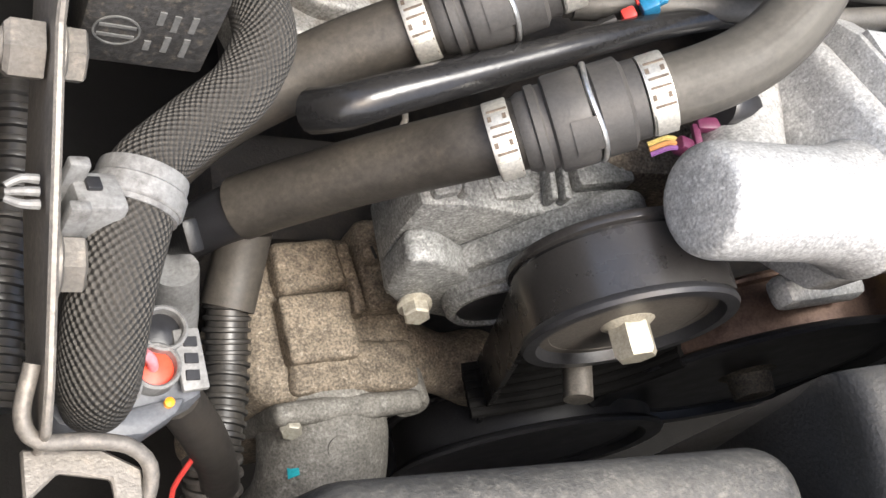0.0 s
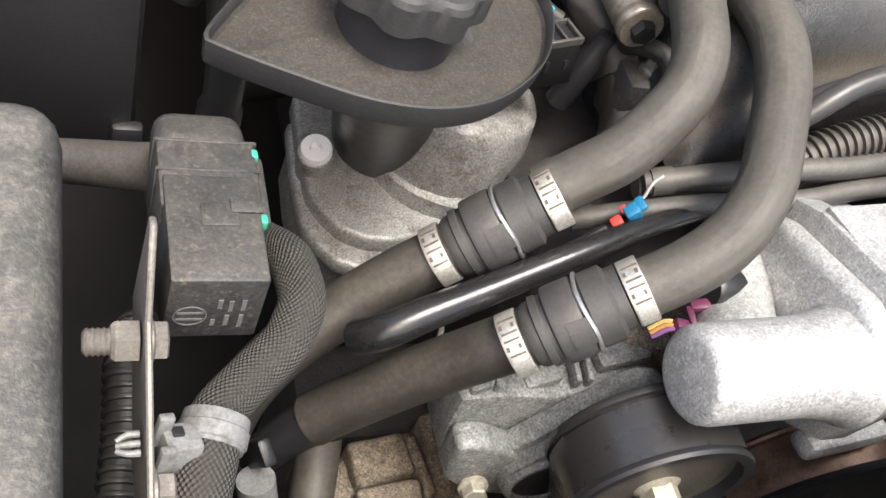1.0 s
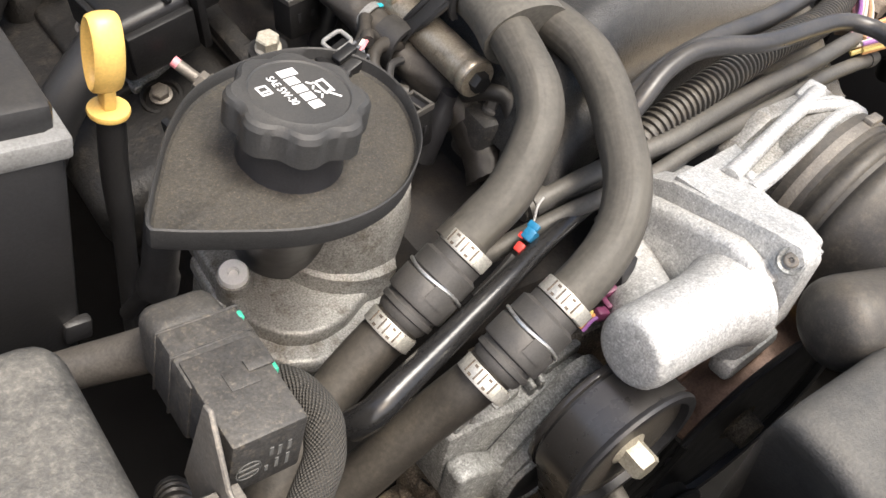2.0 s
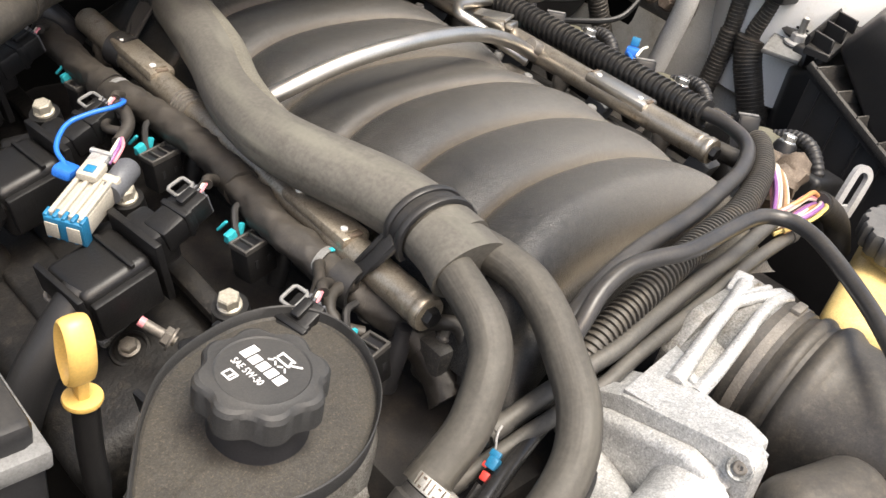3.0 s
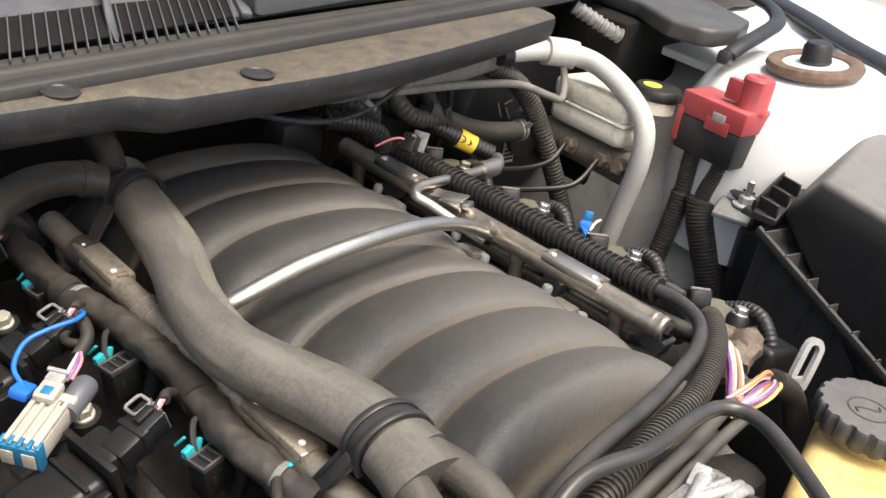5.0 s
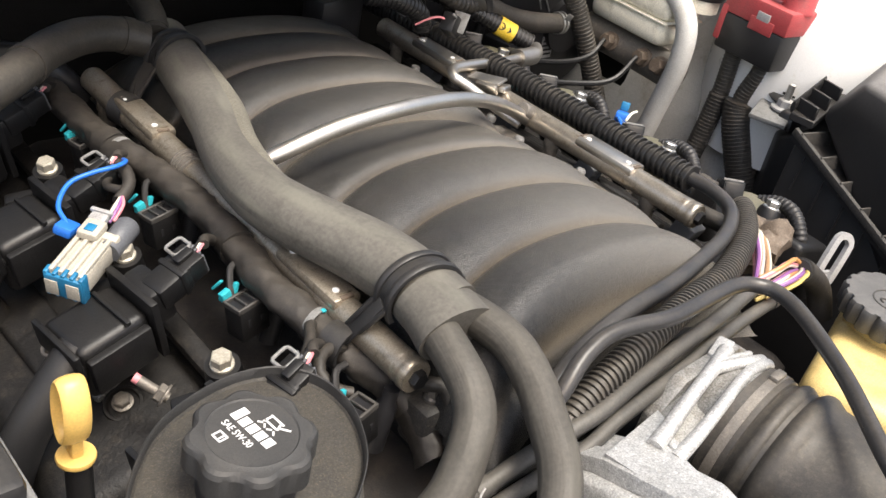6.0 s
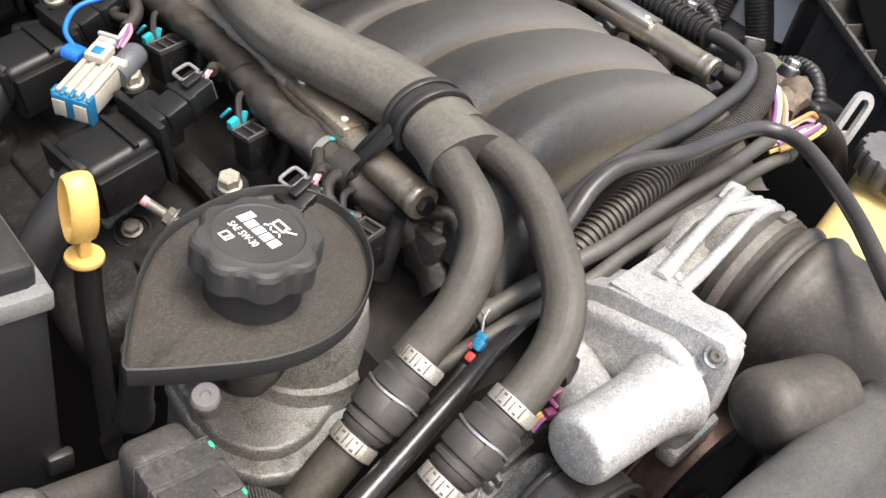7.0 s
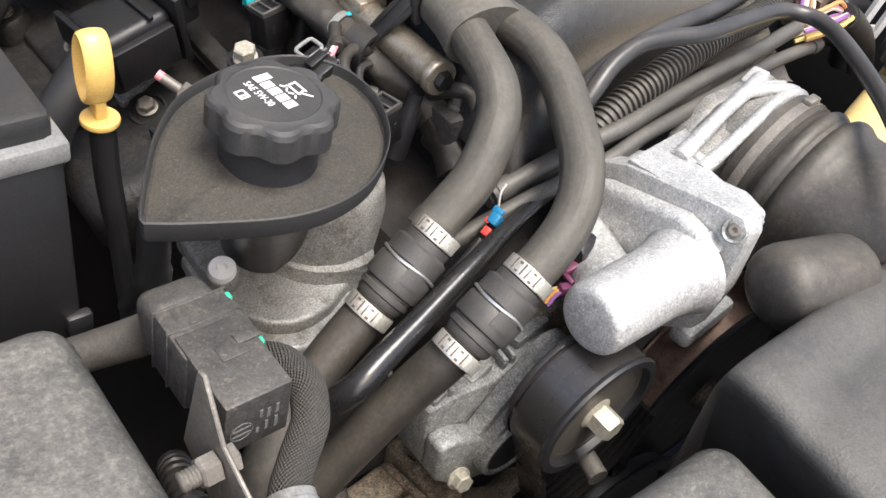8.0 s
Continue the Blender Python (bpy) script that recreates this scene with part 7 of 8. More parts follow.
def injector_plug(y):
    th = thing("injector_plug", (-0.187, y, 0.76), "dark grey fuel injector plug with teal lock", "injector plug", "injector plugs")
    m = pose(-0.1950, y, 0.7745, -6, -8, 10)
    body = part("body", block((0.0215, 0.0150, 0.022), m, 0.0012), COIL, th)
    for dx, dy, sx, sy in ((0, 0.0068, 0.0225, 0.0018), (0, -0.0068, 0.0225, 0.0018), (-0.0104, 0, 0.0018, 0.0152), (0.0104, 0, 0.0018, 0.0152), (0.0034, 0, 0.0013, 0.0120), (-0.0034, 0, 0.0013, 0.0120)):
        part("rim", block((sx, sy, 0.0036), m @ pose(dx, dy, 0.0122), 0.0004, segments=1), COUPLING, body)
    part("cavity", block((0.0195, 0.0125, 0.0012), m @ pose(0, 0, 0.0111), 0.0002, segments=1), BLACK_CLEAN, body)
    for dx, h in ((-0.0045, 0.0055), (0.0050, 0.0040)):
        part("slot", block((0.0020, 0.0008, h), m @ pose(dx, -0.0076, 0.0010), 0), BLACK_CLEAN, body)
    lock = part("lock", block((0.0070, 0.0046, 0.0080), m @ pose(-0.0068, 0.0095, 0.0145, 0, -12), 0.001), TEAL, th, "teal lock")
    part("lock_fork", block((0.0034, 0.0030, 0.0095), m @ pose(0.0008, 0.0098, 0.0150, 0, 22), 0.0008), TEAL, lock)
    part("lock_bar", block((0.0120, 0.0022, 0.0028), m @ pose(-0.004, 0.0118, 0.0125), 0.0006), TEAL, lock)
    part("tag", block((0.0026, 0.0020, 0.0095), m @ pose(-0.0060, 0.0175, 0.0185, 40, 20, 10), 0.0008), TEAL, th)
    part("lead", sweep([m @ Vector((-0.004, 0.008, 0.012)), (-0.199, y + 0.016, 0.792), (-0.195, y + 0.022, 0.797), (-0.187, y + 0.024, 0.797)], 0.0022, 8, 0.003), RUBBER_BLACK, th)
    part("injector", lathe([(0.0065, -0.03), (0.0065, 0.0), (0.0045, 0.004), (0.0045, 0.012)], 16, aim((-0.170, y + 0.004, 0.775), (0.15, 0, 1))), BLACK_CLEAN, th)
    return th


def oxygen_connector():
    """The cream plug with its blue locks, lying on the coils."""
    th = thing("cream_plug", (-0.263, 0.185, 0.785), "cream multi-way plug with blue lock and grey cap", "connector")
    a, b = Vector((-0.240, 0.2005, 0.7985)), Vector((-0.287, 0.1665, 0.7870))
    m = aim(a, b - a, 0)
    L = (b - a).length
    turn = m.to_3x3().inverted()
    up = 1 if (turn @ Vector((0, 0, 1))).y > 0 else -1
    out = 1 if (turn @ Vector((0.6, -0.8, 0))).x > 0 else -1
    body = part("body", block((0.0225, 0.0150, L * 0.64), m @ pose(0, 0, L * 0.56), 0.0025), CREAM, th)
    for k in range(4):
        part("rib", block((0.0030, 0.0032, L * 0.58), m @ pose(-0.0090 + 0.0060 * k, 0.0082 * up, L * 0.58), 0.0010), CREAM, body)
    part("shoulder", block((0.0265, 0.0185, L * 0.12), m @ pose(0, 0, L * 0.24), 0.0025), CREAM, body)
    bridge = part("lock_bridge", block((0.0130, 0.0060, L * 0.24), m @ pose(-0.003 * out, 0.0110 * up, L * 0.26), 0.0015), CREAM, body)
    part("bridge_window", block((0.0060, 0.0008, L * 0.10), m @ pose(-0.003 * out, 0.0142 * up, L * 0.28), 0.0002), BLUE, bridge)
    part("latch", block((0.0110, 0.0050, L * 0.16), m @ pose(-0.006 * out, 0.0085 * up, L * 0.03), 0.0012), GREY_LIGHT, body)
    part("latch_bar", block((0.0140, 0.0028, L * 0.05), m @ pose(-0.006 * out, 0.0110 * up, L * -0.02), 0.0008), GREY_LIGHT, body)
    part("lock_base", block((0.0235, 0.0160, L * 0.045), m @ pose(0, 0, L * 0.905), 0.0012), BLUE, th, "blue lock comb")
    for k in range(5):
        part("lock_tooth", block((0.0026, 0.0190, L * 0.11), m @ pose(-0.0108 + 0.0054 * k, 0, L * 0.86), 0.0008), BLUE, th)
    for dx in (-0.0065, 0.0065):
        part("lock_slot", block((0.0080, 0.0110, L * 0.012), m @ pose(dx, 0, L * 0.944), 0.0004), CREAM, th)
    part("grey_cap", lathe([(0, -0.008), (0.0066, -0.008), (0.0078, -0.006), (0.0078, 0.010), (0.0072, 0.011), (0.0072, 0.018)], 28, m @ pose(0.0085 * out, 0.0010 * up, 0.002)), GREY_CONN, th, "grey rear cap")
    lock = part("strap_lock", block((0.014, 0.012, 0.007), pose(-0.2635, 0.2105, 0.799, 10, 10, 40), 0.002), BLUE_WIRE, th, "blue strap lock")
    part("strap", sweep([(-0.2625, 0.212, 0.801), (-0.262, 0.226, 0.806), (-0.250, 0.2385, 0.812), (-0.234, 0.241, 0.815), (-0.218, 0.2415, 0.816), (-0.209, 0.247, 0.815), (-0.206, 0.256, 0.811)], 0.0016, 10, 0.003), BLUE_WIRE, th, "bright blue tie strap")
    for k, (dx, mat) in enumerate(((0.0, WIRE_COLOURS[2]), (0.003, PINK), (-0.003, WIRE_COLOURS[0]))):
        part("wire", sweep([a + Vector((dx, 0.004, 0.002)), a + Vector((0.010 + dx, 0.012, 0.007)), (-0.222, 0.224, 0.806), (-0.212, 0.236, 0.806)], 0.0011, 8, 0.003), mat, th)
    part("lead", sweep([(-0.226, 0.221, 0.803), (-0.214, 0.232, 0.806), (-0.209, 0.245, 0.808), (-0.206, 0.262, 0.804), (-0.197, 0.275, 0.799)], 0.0042, 12, 0.004), TAPE, th, "taped lead")
    part("lead", sweep([(-0.215, 0.228, 0.804), (-0.222, 0.246, 0.800), (-0.212, 0.258, 0.800), (-0.203, 0.250, 0.801)], 0.0030, 10, 0.004), TAPE, th)


def earth_stud():
    th = thing("earth_stud", (-0.26, 0.11, 0.72), "pink-tipped steel stud with flange nut", "stud")
    part("stud", sweep([(-0.2545, 0.098, 0.748), (-0.2655, 0.112, 0.7555)], 0.0032, 12, 0.004), STEEL_DIRTY, th)
    part("tip", sweep([(-0.2655, 0.112, 0.7555), (-0.2675, 0.1145, 0.757)], 0.0031, 12, 0.001), PINK, th, "pink painted tip")
    part("nut", hexhead(aim((-0.2555, 0.0992, 0.749), (-0.6, 0.75, 0.4)), 0.0058, 0.006), STEEL_DIRTY, th)
    th = thing("flange_bolt", (-0.259, 0.141, 0.70), "dirty flange bolt with broad washer", "bolt")
    part("washer", lathe([(0.0125, -0.012), (0.0125, 0.0012), (0.0118, 0.0024), (0.0100, 0.0024), (0.0090, 0.0006), (0, 0.0006)], 28, aim((-0.2625, 0.136, 0.716), (-0.35, -0.25, 1))), COVER_VALVE, th, "grimy recessed seat")
    part("head", hexhead(aim((-0.2633, 0.1355, 0.7185), (-0.35, -0.25, 1)), 0.0052, 0.006), STEEL_DIRTY, th)


for k in range(4):
    coil_left(0.145 + 0.1145 * (k - 1))
    injector_plug(0.006 + 0.1085 * k)
oxygen_connector()
earth_stud()


def coil_right(y):
    th = thing("ignition_coil", (0.250, y, 0.76), "black ignition coil with olive bracket and bolt", "ignition coil", "ignition coils")
    part("body", block((0.050, 0.046, 0.042), pose(0.262, y + 0.004, 0.760, 0, 12, -6), 0.006, segments=3), COIL, th)
    pad = [(cx + r * math.cos(a), y + cy + r * math.sin(a), z) for cx, cy, r0 in ((0.2455, 0.026, 0.0120), (0.2500, 0.045, 0.0165)) for z, r in ((0.770, r0 + 0.001), (0.790, r0), (0.795, r0 - 0.003)) for a in [radians(20 * k) for k in range(18)]]
    part("bracket", hull(pad, 0.002, 2), OLIVE, th, "olive-grey moulded boss")
    part("boss", lathe([(0.0122, -0.010), (0.0118, -0.002), (0.0088, 0.008), (0.0078, 0.0095), (0, 0.0095)], 24, pose(0.2430, y + 0.023, 0.790, 0, 10)), COIL, th, "dark tapered boss")
    part("bolt", hexhead(pose(0.2445, y + 0.023, 0.7990, 0, 10), 0.0058, 0.007, washer=1.15), STEEL, th, "zinc hex bolt")
    part("boot_tube", sweep([(0.2620, y + 0.042, 0.790), (0.2640, y + 0.026, 0.797), (0.2610, y + 0.010, 0.797), (0.2550, y - 0.004, 0.786), (0.252, y - 0.010, 0.772)], 0.0062, 14, ridge=(0.0040, 0.0005)), RUBBER_BLACK, th, "ribbed rubber boot")
    part("tower", sweep([(0.275, y, 0.77), (0.300, y, 0.75), (0.33, y, 0.70)], 0.0105, 14, 0.006), RUBBER_BLACK, th)
    m = pose(0.2340, y + 0.0590, 0.7990, 0, 24, 48)
    plug = part("plug", block((0.024, 0.017, 0.016), m, 0.0022), COIL, th)
    for k in range(5):
        part("plug_rib", block((0.0016, 0.0182, 0.0172), m @ pose(-0.010 + 0.0042 * k, 0, 0), 0.0005, segments=1), COIL, plug)
    part("plug_lock", block((0.0026, 0.0175, 0.0026), m @ pose(-0.0060, 0, 0.0088), 0.0006), CLIP_GREY, plug, "pale lock bar")
    part("plug_hood", lathe([(0.0075, 0), (0.0082, 0.003), (0.0076, 0.009), (0.0050, 0.011)], 16, aim(m @ Vector((0.010, 0, 0.001)), m.to_3x3() @ Vector((1, 0, -0.15)))), COIL, plug)
    return th


def right_bank():
    for k in range(4):
        coil_right(-0.006 + 0.1085 * k)
    line("wiring_harness", [(0.175, 0.43, 0.786), (0.182, 0.32, 0.787), (0.183, 0.22, 0.787), (0.186, 0.13, 0.788), (0.192, 0.06, 0.788), (0.205, 0.02, 0.785)], 0.0078, TAPE, "cloth-taped wiring harness under the conduit", "wiring harness", bands=(0.15, 0.3, 0.45, 0.62, 0.8))
    for k in range(4):
        y = 0.050 + 0.1085 * k
        th = thing("injector_plug", (0.175, y, 0.775), "dark grey fuel injector plug with teal lock", "injector plug", "injector plugs")
        part("body", block((0.018, 0.020, 0.018), pose(0.181, y, 0.776, 20), 0.002), GREY_CONN, th)
        part("lock", block((0.006, 0.008, 0.006), pose(0.176, y + 0.006, 0.790, 20), 0.001), TEAL, th, "teal lock")
    th = thing("fuel_feed", (0.18, 0.30, 0.79), "bright fuel feed pipe with bracket and quick connector", "fuel pipe")
    part("pipe", sweep([(0.150, 0.222, 0.794), (0.140, 0.248, 0.801), (0.128, 0.276, 0.811), (0.122, 0.287, 0.815), (0.130, 0.297, 0.817), (0.150, 0.302, 0.816), (0.185, 0.308, 0.812), (0.23, 0.318, 0.806), (0.262, 0.326, 0.803)], 0.0050, 14, 0.004), CHROME, th)
    part("bracket", block((0.016, 0.034, 0.003), pose(0.152, 0.274, 0.8150, -10, -6, 14), 0.0010), CHROME, th)
    part("bracket_fold", block((0.004, 0.022, 0.010), pose(0.145, 0.266, 0.8100, -10, -20, 14), 0.0010), CHROME, th)
    part("bracket_tab", block((0.014, 0.010, 0.006), pose(0.158, 0.258, 0.8115, -14, 0, 14), 0.0015), CHROME, th)
    part("connector", sweep([(0.245, 0.322, 0.804), (0.268, 0.326, 0.802), (0.285, 0.332, 0.801), (0.295, 0.343, 0.802)], lambda k: 0.0095 if k < 0.55 else 0.0066, 16, 0.003), CHROME, th)
    part("hose", sweep([(0.296, 0.352, 0.803), (0.276, 0.368, 0.812), (0.255, 0.384, 0.822), (0.225, 0.405, 0.835), (0.20, 0.44, 0.84)], 0.0088, 16, ridge=(0.0045, 0.001)), CONDUIT, th, "black corrugated fuel hose")
    tag = part("tag", sweep([(0.2795, 0.3650, 0.8100), (0.2650, 0.3762, 0.8172)], 0.0104, 24, 0.02), YELLOW_TAG, th, "yellow warning label")
    out = Vector((-0.70, -0.60, 0.40)).normalized()
    for f, mark in ((0.28, "flame"), (0.72, "ring")):
        at = Vector((0.2795, 0.3650, 0.8100)).lerp(Vector((0.2650, 0.3762, 0.8172)), f) + out * 0.0103
        q = aim(at, out)
        if mark == "ring":
            part("tag_symbol", lathe([(0.0040, 0), (0.0040, 0.0005), (0.0030, 0.0005), (0.0030, 0)], 20, q, caps=False), PRINT_DARK, tag)
            part("tag_symbol", block((0.0008, 0.0064, 0.0005), q @ pose(0, 0, 0.0003, 0, 0, 40), 0), PRINT_DARK, tag)
        else:
            part("tag_symbol", block((0.0050, 0.0050, 0.0005), q @ pose(0, 0, 0.0002, 0, 0, 25), 0), PRINT_DARK, tag)
    bp = thing("blue_connector", (0.256, 0.19, 0.79), "small blue connector with a pale tie among the coils", "connector")
    part("body", block((0.016, 0.012, 0.010), pose(0.256, 0.190, 0.799, 0, 12, 30), 0.0015), BLUE_WIRE, bp)
    part("latch", block((0.007, 0.008, 0.008), pose(0.266, 0.196, 0.806, 0, 12, 30), 0.001), BLUE, bp)
    part("tie", sweep([(0.246, 0.178, 0.803), (0.258, 0.182, 0.806), (0.272, 0.186, 0.804)], 0.0013, 8, 0.003), RES_WHITE, bp, "pale plastic tie")
    for k in range(3):
        part("lead", sweep([(0.250, 0.186 + 0.003 * k, 0.798), (0.238, 0.172 + 0.004 * k, 0.800 + 0.002 * k), (0.224, 0.150 + 0.003 * k, 0.795)], 0.0018, 8, 0.004), (WIRE_COLOURS[0], COIL, BLUE_WIRE)[k], bp)
    for y0, y1, r in ((0.31, 0.20, 0.0040), (0.24, 0.12, 0.0034), (0.15, 0.045, 0.0038)):
        line("coil_lead", [(0.226, y0, 0.798), (0.220, (y0 * 2 + y1) / 3, 0.804), (0.224, (y0 + y1 * 2) / 3, 0.801), (0.236, y1, 0.797)], r, TAPE, "taped lead running between the coils", "wire", "coil leads", bands=(0.3, 0.7))
    # cluster at the front corner
    lf = thing("lifting_eye", (0.23, -0.045, 0.76), "bright zinc lifting eye plate", "lifting eye")
    m = pose(0.2385, -0.0485, 0.790, 0, 0, -22) @ Matrix.Rotation(radians(72), 4, "X") @ Matrix.Rotation(radians(-28), 4, "Z") @ Matrix.Diagonal((1.25, 1.25, 1.5, 1))
    bm = bmesh.new()
    rings = []
    for f, dz in ((1.0, -0.0014), (1.0, 0.0014), (0.48, 0.0014), (0.48, -0.0014)):
        rings.append([bm.verts.new(m @ Vector((0.0085 * math.cos(a) * f, (0.0105 * (1 if math.sin(a) > 0 else -1) * min(1, abs(math.sin(a)) * 4) + 0.0085 * math.sin(a) * f), dz))) for a in [radians(k * 10) for k in range(36)]])
    for r0, r1 in zip(rings, rings[1:] + rings[:1]):
        for k in range(36):
            bm.faces.new((r0[k], r0[(k + 1) % 36], r1[(k + 1) % 36], r1[k]))
    bmesh.ops.recalc_face_normals(bm, faces=bm.faces)
    part("eye", bm, GREY_LIGHT, lf)
    part("stalk", block((0.013, 0.0028, 0.030), pose(0.2375, -0.0490, 0.765, 0, 0, -22), 0.0008), GREY_LIGHT, lf)
    wb = thing("exposed_wires", (0.15, -0.05, 0.77), "bundle of striped coloured wires leaving split conduit", "wires")
    rng = random.Random(4)
    for k in range(15):
        dx, dy, dz = (rng.uniform(-0.0065, 0.0065) for _ in range(3))
        part("wire", sweep([(0.180 + dx * 0.7, -0.002 + dy, 0.799 + dz), (0.1712 + dx, -0.0105 + dy, 0.805 + dz * 0.8), (0.1450 + dx, -0.0300 + dy, 0.805 + dz * 0.8), (0.1210 + dx * 0.8, -0.0450 + dy, 0.800 + dz * 0.6)], 0.0016, 8, 0.004), WIRE_COLOURS[(0, 2, 0, 1, 5, 0)[k % 6]], wb)
    for k in range(18):
        dx, dy, dz = (rng.uniform(-0.0070, 0.0070) for _ in range(3))
        part("wire", sweep([(0.1180 + dx, -0.0500 + dy, 0.800 + dz), (0.1340 + dx * 1.1, -0.0560 + dy * 1.2, 0.807 + dz), (0.1520 + dx, -0.0560 + dy * 1.2, 0.809 + dz), (0.1690 + dx * 0.5, -0.0520 + dy * 0.5, 0.804 + dz * 0.5)], 0.0016, 8, 0.004), WIRE_COLOURS[(k * 5 + 1) % 6], wb)
    part("tape_end", sweep([(0.166, -0.0525, 0.8045), (0.172, -0.0520, 0.8025)], 0.0080, 16, 0.003), RUBBER_BLACK, wb, "black tape round the bundle")
    part("split_sleeve", sweep([(0.170, -0.052, 0.803), (0.188, -0.053, 0.793), (0.206, -0.058, 0.778), (0.213, -0.066, 0.755)], 0.0095, 16, 0.005), TAPE, wb, "torn taped sleeve")
    br = thing("crumpled_sleeve", (0.20, -0.01, 0.77), "crumpled brown plastic sleeve over wires", "sleeve")
    bm = sweep([(0.206, 0.012, 0.788), (0.212, -0.003, 0.796), (0.200, -0.014, 0.796), (0.184, -0.012, 0.790), (0.176, -0.020, 0.780)], lambda s: 0.012 + 0.003 * math.sin(20 * s), 14, 0.0025)
    for v in bm.verts:
        v.co += noise.noise_vector(v.co * 140) * 0.004
    part("sleeve", bm, STEEL_BROWN, br)


def rear_hoses():
    line("cowl_cable", [(-0.04, 0.345, 0.895), (-0.016, 0.352, 0.888), (0.04, 0.356, 0.872), (0.09, 0.362, 0.866), (0.13, 0.366, 0.873), (0.165, 0.366, 0.892), (0.185, 0.372, 0.905)], 0.0026, TUBE, "thin black cable hanging below the cowl", "cable", seg=10)
    line("vent_hose", [(0.310, 0.425, 0.880), (0.335, 0.410, 0.878), (0.3669, 0.3950, 0.8623), (0.3916, 0.3850, 0.8349), (0.4092, 0.3720, 0.7979), (0.4301, 0.3580, 0.7479), (0.4510, 0.3450, 0.6948), (0.4716, 0.3320, 0.6389)], 0.0112, CONDUIT_DUSTY, "dusty brown-black corrugated vent hose", "hose", ridge=(0.0046, 0.0007))
    th = thing("coolant_hose", (0.25, 0.4, 0.81), "black moulded coolant hose with spring clamp", "hose")
    part("hose", sweep([(0.2280, 0.394, 0.8470), (0.2450, 0.391, 0.8380), (0.2640, 0.390, 0.8300), (0.2930, 0.390, 0.8190), (0.3220, 0.388, 0.8120), (0.3540, 0.386, 0.8075), (0.3840, 0.384, 0.8060)], 0.0112, 18, 0.006), RUBBER, th)
    part("elbow", sweep([(0.2480, 0.391, 0.8370), (0.2240, 0.390, 0.8380), (0.2020, 0.390, 0.8450), (0.1870, 0.394, 0.8600), (0.1790, 0.402, 0.8760)], 0.0092, 16, ridge=(0.0065, 0.0006)), RUBBER, th, "moulded rubber elbow")
    part("elbow", sweep([(0.2440, 0.398, 0.8420), (0.2360, 0.400, 0.8560), (0.2260, 0.402, 0.8680), (0.2120, 0.408, 0.8740)], 0.0088, 16, 0.004), RUBBER_BLACK, th, "black rubber elbow")
    part("clamp_block", block((0.010, 0.010, 0.024), pose(0.2500, 0.384, 0.8400, 0, -20, 0), 0.002), BLACK_CLEAN, th, "black double clip")
    for dx in (0.0, 0.006):
        part("clamp", arc_band(aim((0.3740 + dx, 0.3845, 0.8065), (1, -0.06, 0)) @ pose(0, 0, 0, 90), 0.0115, 0.0030, 0.0012, 0, 330), STEEL, th, "steel spring clamp")
    part("clamp_ear", block((0.010, 0.002, 0.008), pose(0.3780, 0.3730, 0.8170, 20, 20, 0), 0.0006), STEEL, th)
    line("breather_hose", [(0.115, 0.42, 0.862), (0.14, 0.405, 0.858), (0.165, 0.41, 0.845), (0.18, 0.43, 0.82)], 0.012, RUBBER_BLACK, "black breather hose at the firewall", "hose", ridge=(0.005, 0.001))
    # hoses leaving the rear clip to the left
    line("heater_hose", [(-0.118, 0.385, 0.836), (-0.105, 0.42, 0.842), (-0.098, 0.47, 0.85), (-0.10, 0.53, 0.86)], 0.0115, RUBBER, "dark rubber heater hose running back under the cowl", "hose", "heater hoses", bands=(0.05, 0.5))
    line("heater_hose", [(-0.128, 0.382, 0.836), (-0.150, 0.385, 0.842), (-0.180, 0.378, 0.846), (-0.215, 0.355, 0.848), (-0.255, 0.315, 0.850), (-0.31, 0.27, 0.85)], 0.0135, RUBBER, "dark rubber heater hose running across under the cowl", "hose", "heater hoses", bands=(0.06, 0.55))
    line("pipe_elbow", [(-0.24, 0.42, 0.82), (-0.205, 0.415, 0.815), (-0.185, 0.41, 0.80), (-0.17, 0.41, 0.78)], 0.012, BLACK_CLEAN, "glossy black pipe elbow", "pipe")
    m = thing("firewall_clutter", (0.3, 0.5, 0.70), "dark brackets and modules on the firewall", "bracket")
    for x, y, z, sx, sy, sz in ((0.24, 0.47, 0.79, 0.05, 0.03, 0.08), (0.31, 0.46, 0.81, 0.035, 0.03, 0.10), (0.12, 0.47, 0.80, 0.06, 0.03, 0.05), (0.35, 0.43, 0.76, 0.05, 0.04, 0.03)):
        part("module", block((sx, sy, sz), pose(x, y, z, 0, 0, 10), 0.004), BLACK_CLEAN, m)
    part("label", block((0.022, 0.001, 0.028), pose(0.428, 0.4330, 0.752), 0), GREY_LIGHT, m, "pale printed label")
    for k in range(4):
        part("label_bar", block((0.017, 0.001, 0.0022), pose(0.428, 0.4322, 0.7435 + 0.0055 * k), 0), PRINT_DARK, m)
    for dx, dz, w, turn in ((-0.010, 0.0, 0.022, 62), (0.004, 0.008, 0.014, -14), (0.006, -0.006, 0.018, 55)):
        part("chalk_mark", block((w, 0.0008, 0.0022), pose(0.405 + dx, 0.4335, 0.812 + dz, 0, turn, 0), 0), CLIP_GREY, m, "grey chalk stroke")
    clip = part("wire_plug", block((0.024, 0.014, 0.018), pose(0.1490, 0.3300, 0.8450, 0, 30, 24), 0.002), COIL, m)
    part("plug_edge", block((0.0022, 0.0150, 0.0192), pose(0.1560, 0.3270, 0.8480, 0, 30, 24), 0.0005), CLIP_GREY, clip, "pale edge of the plug")
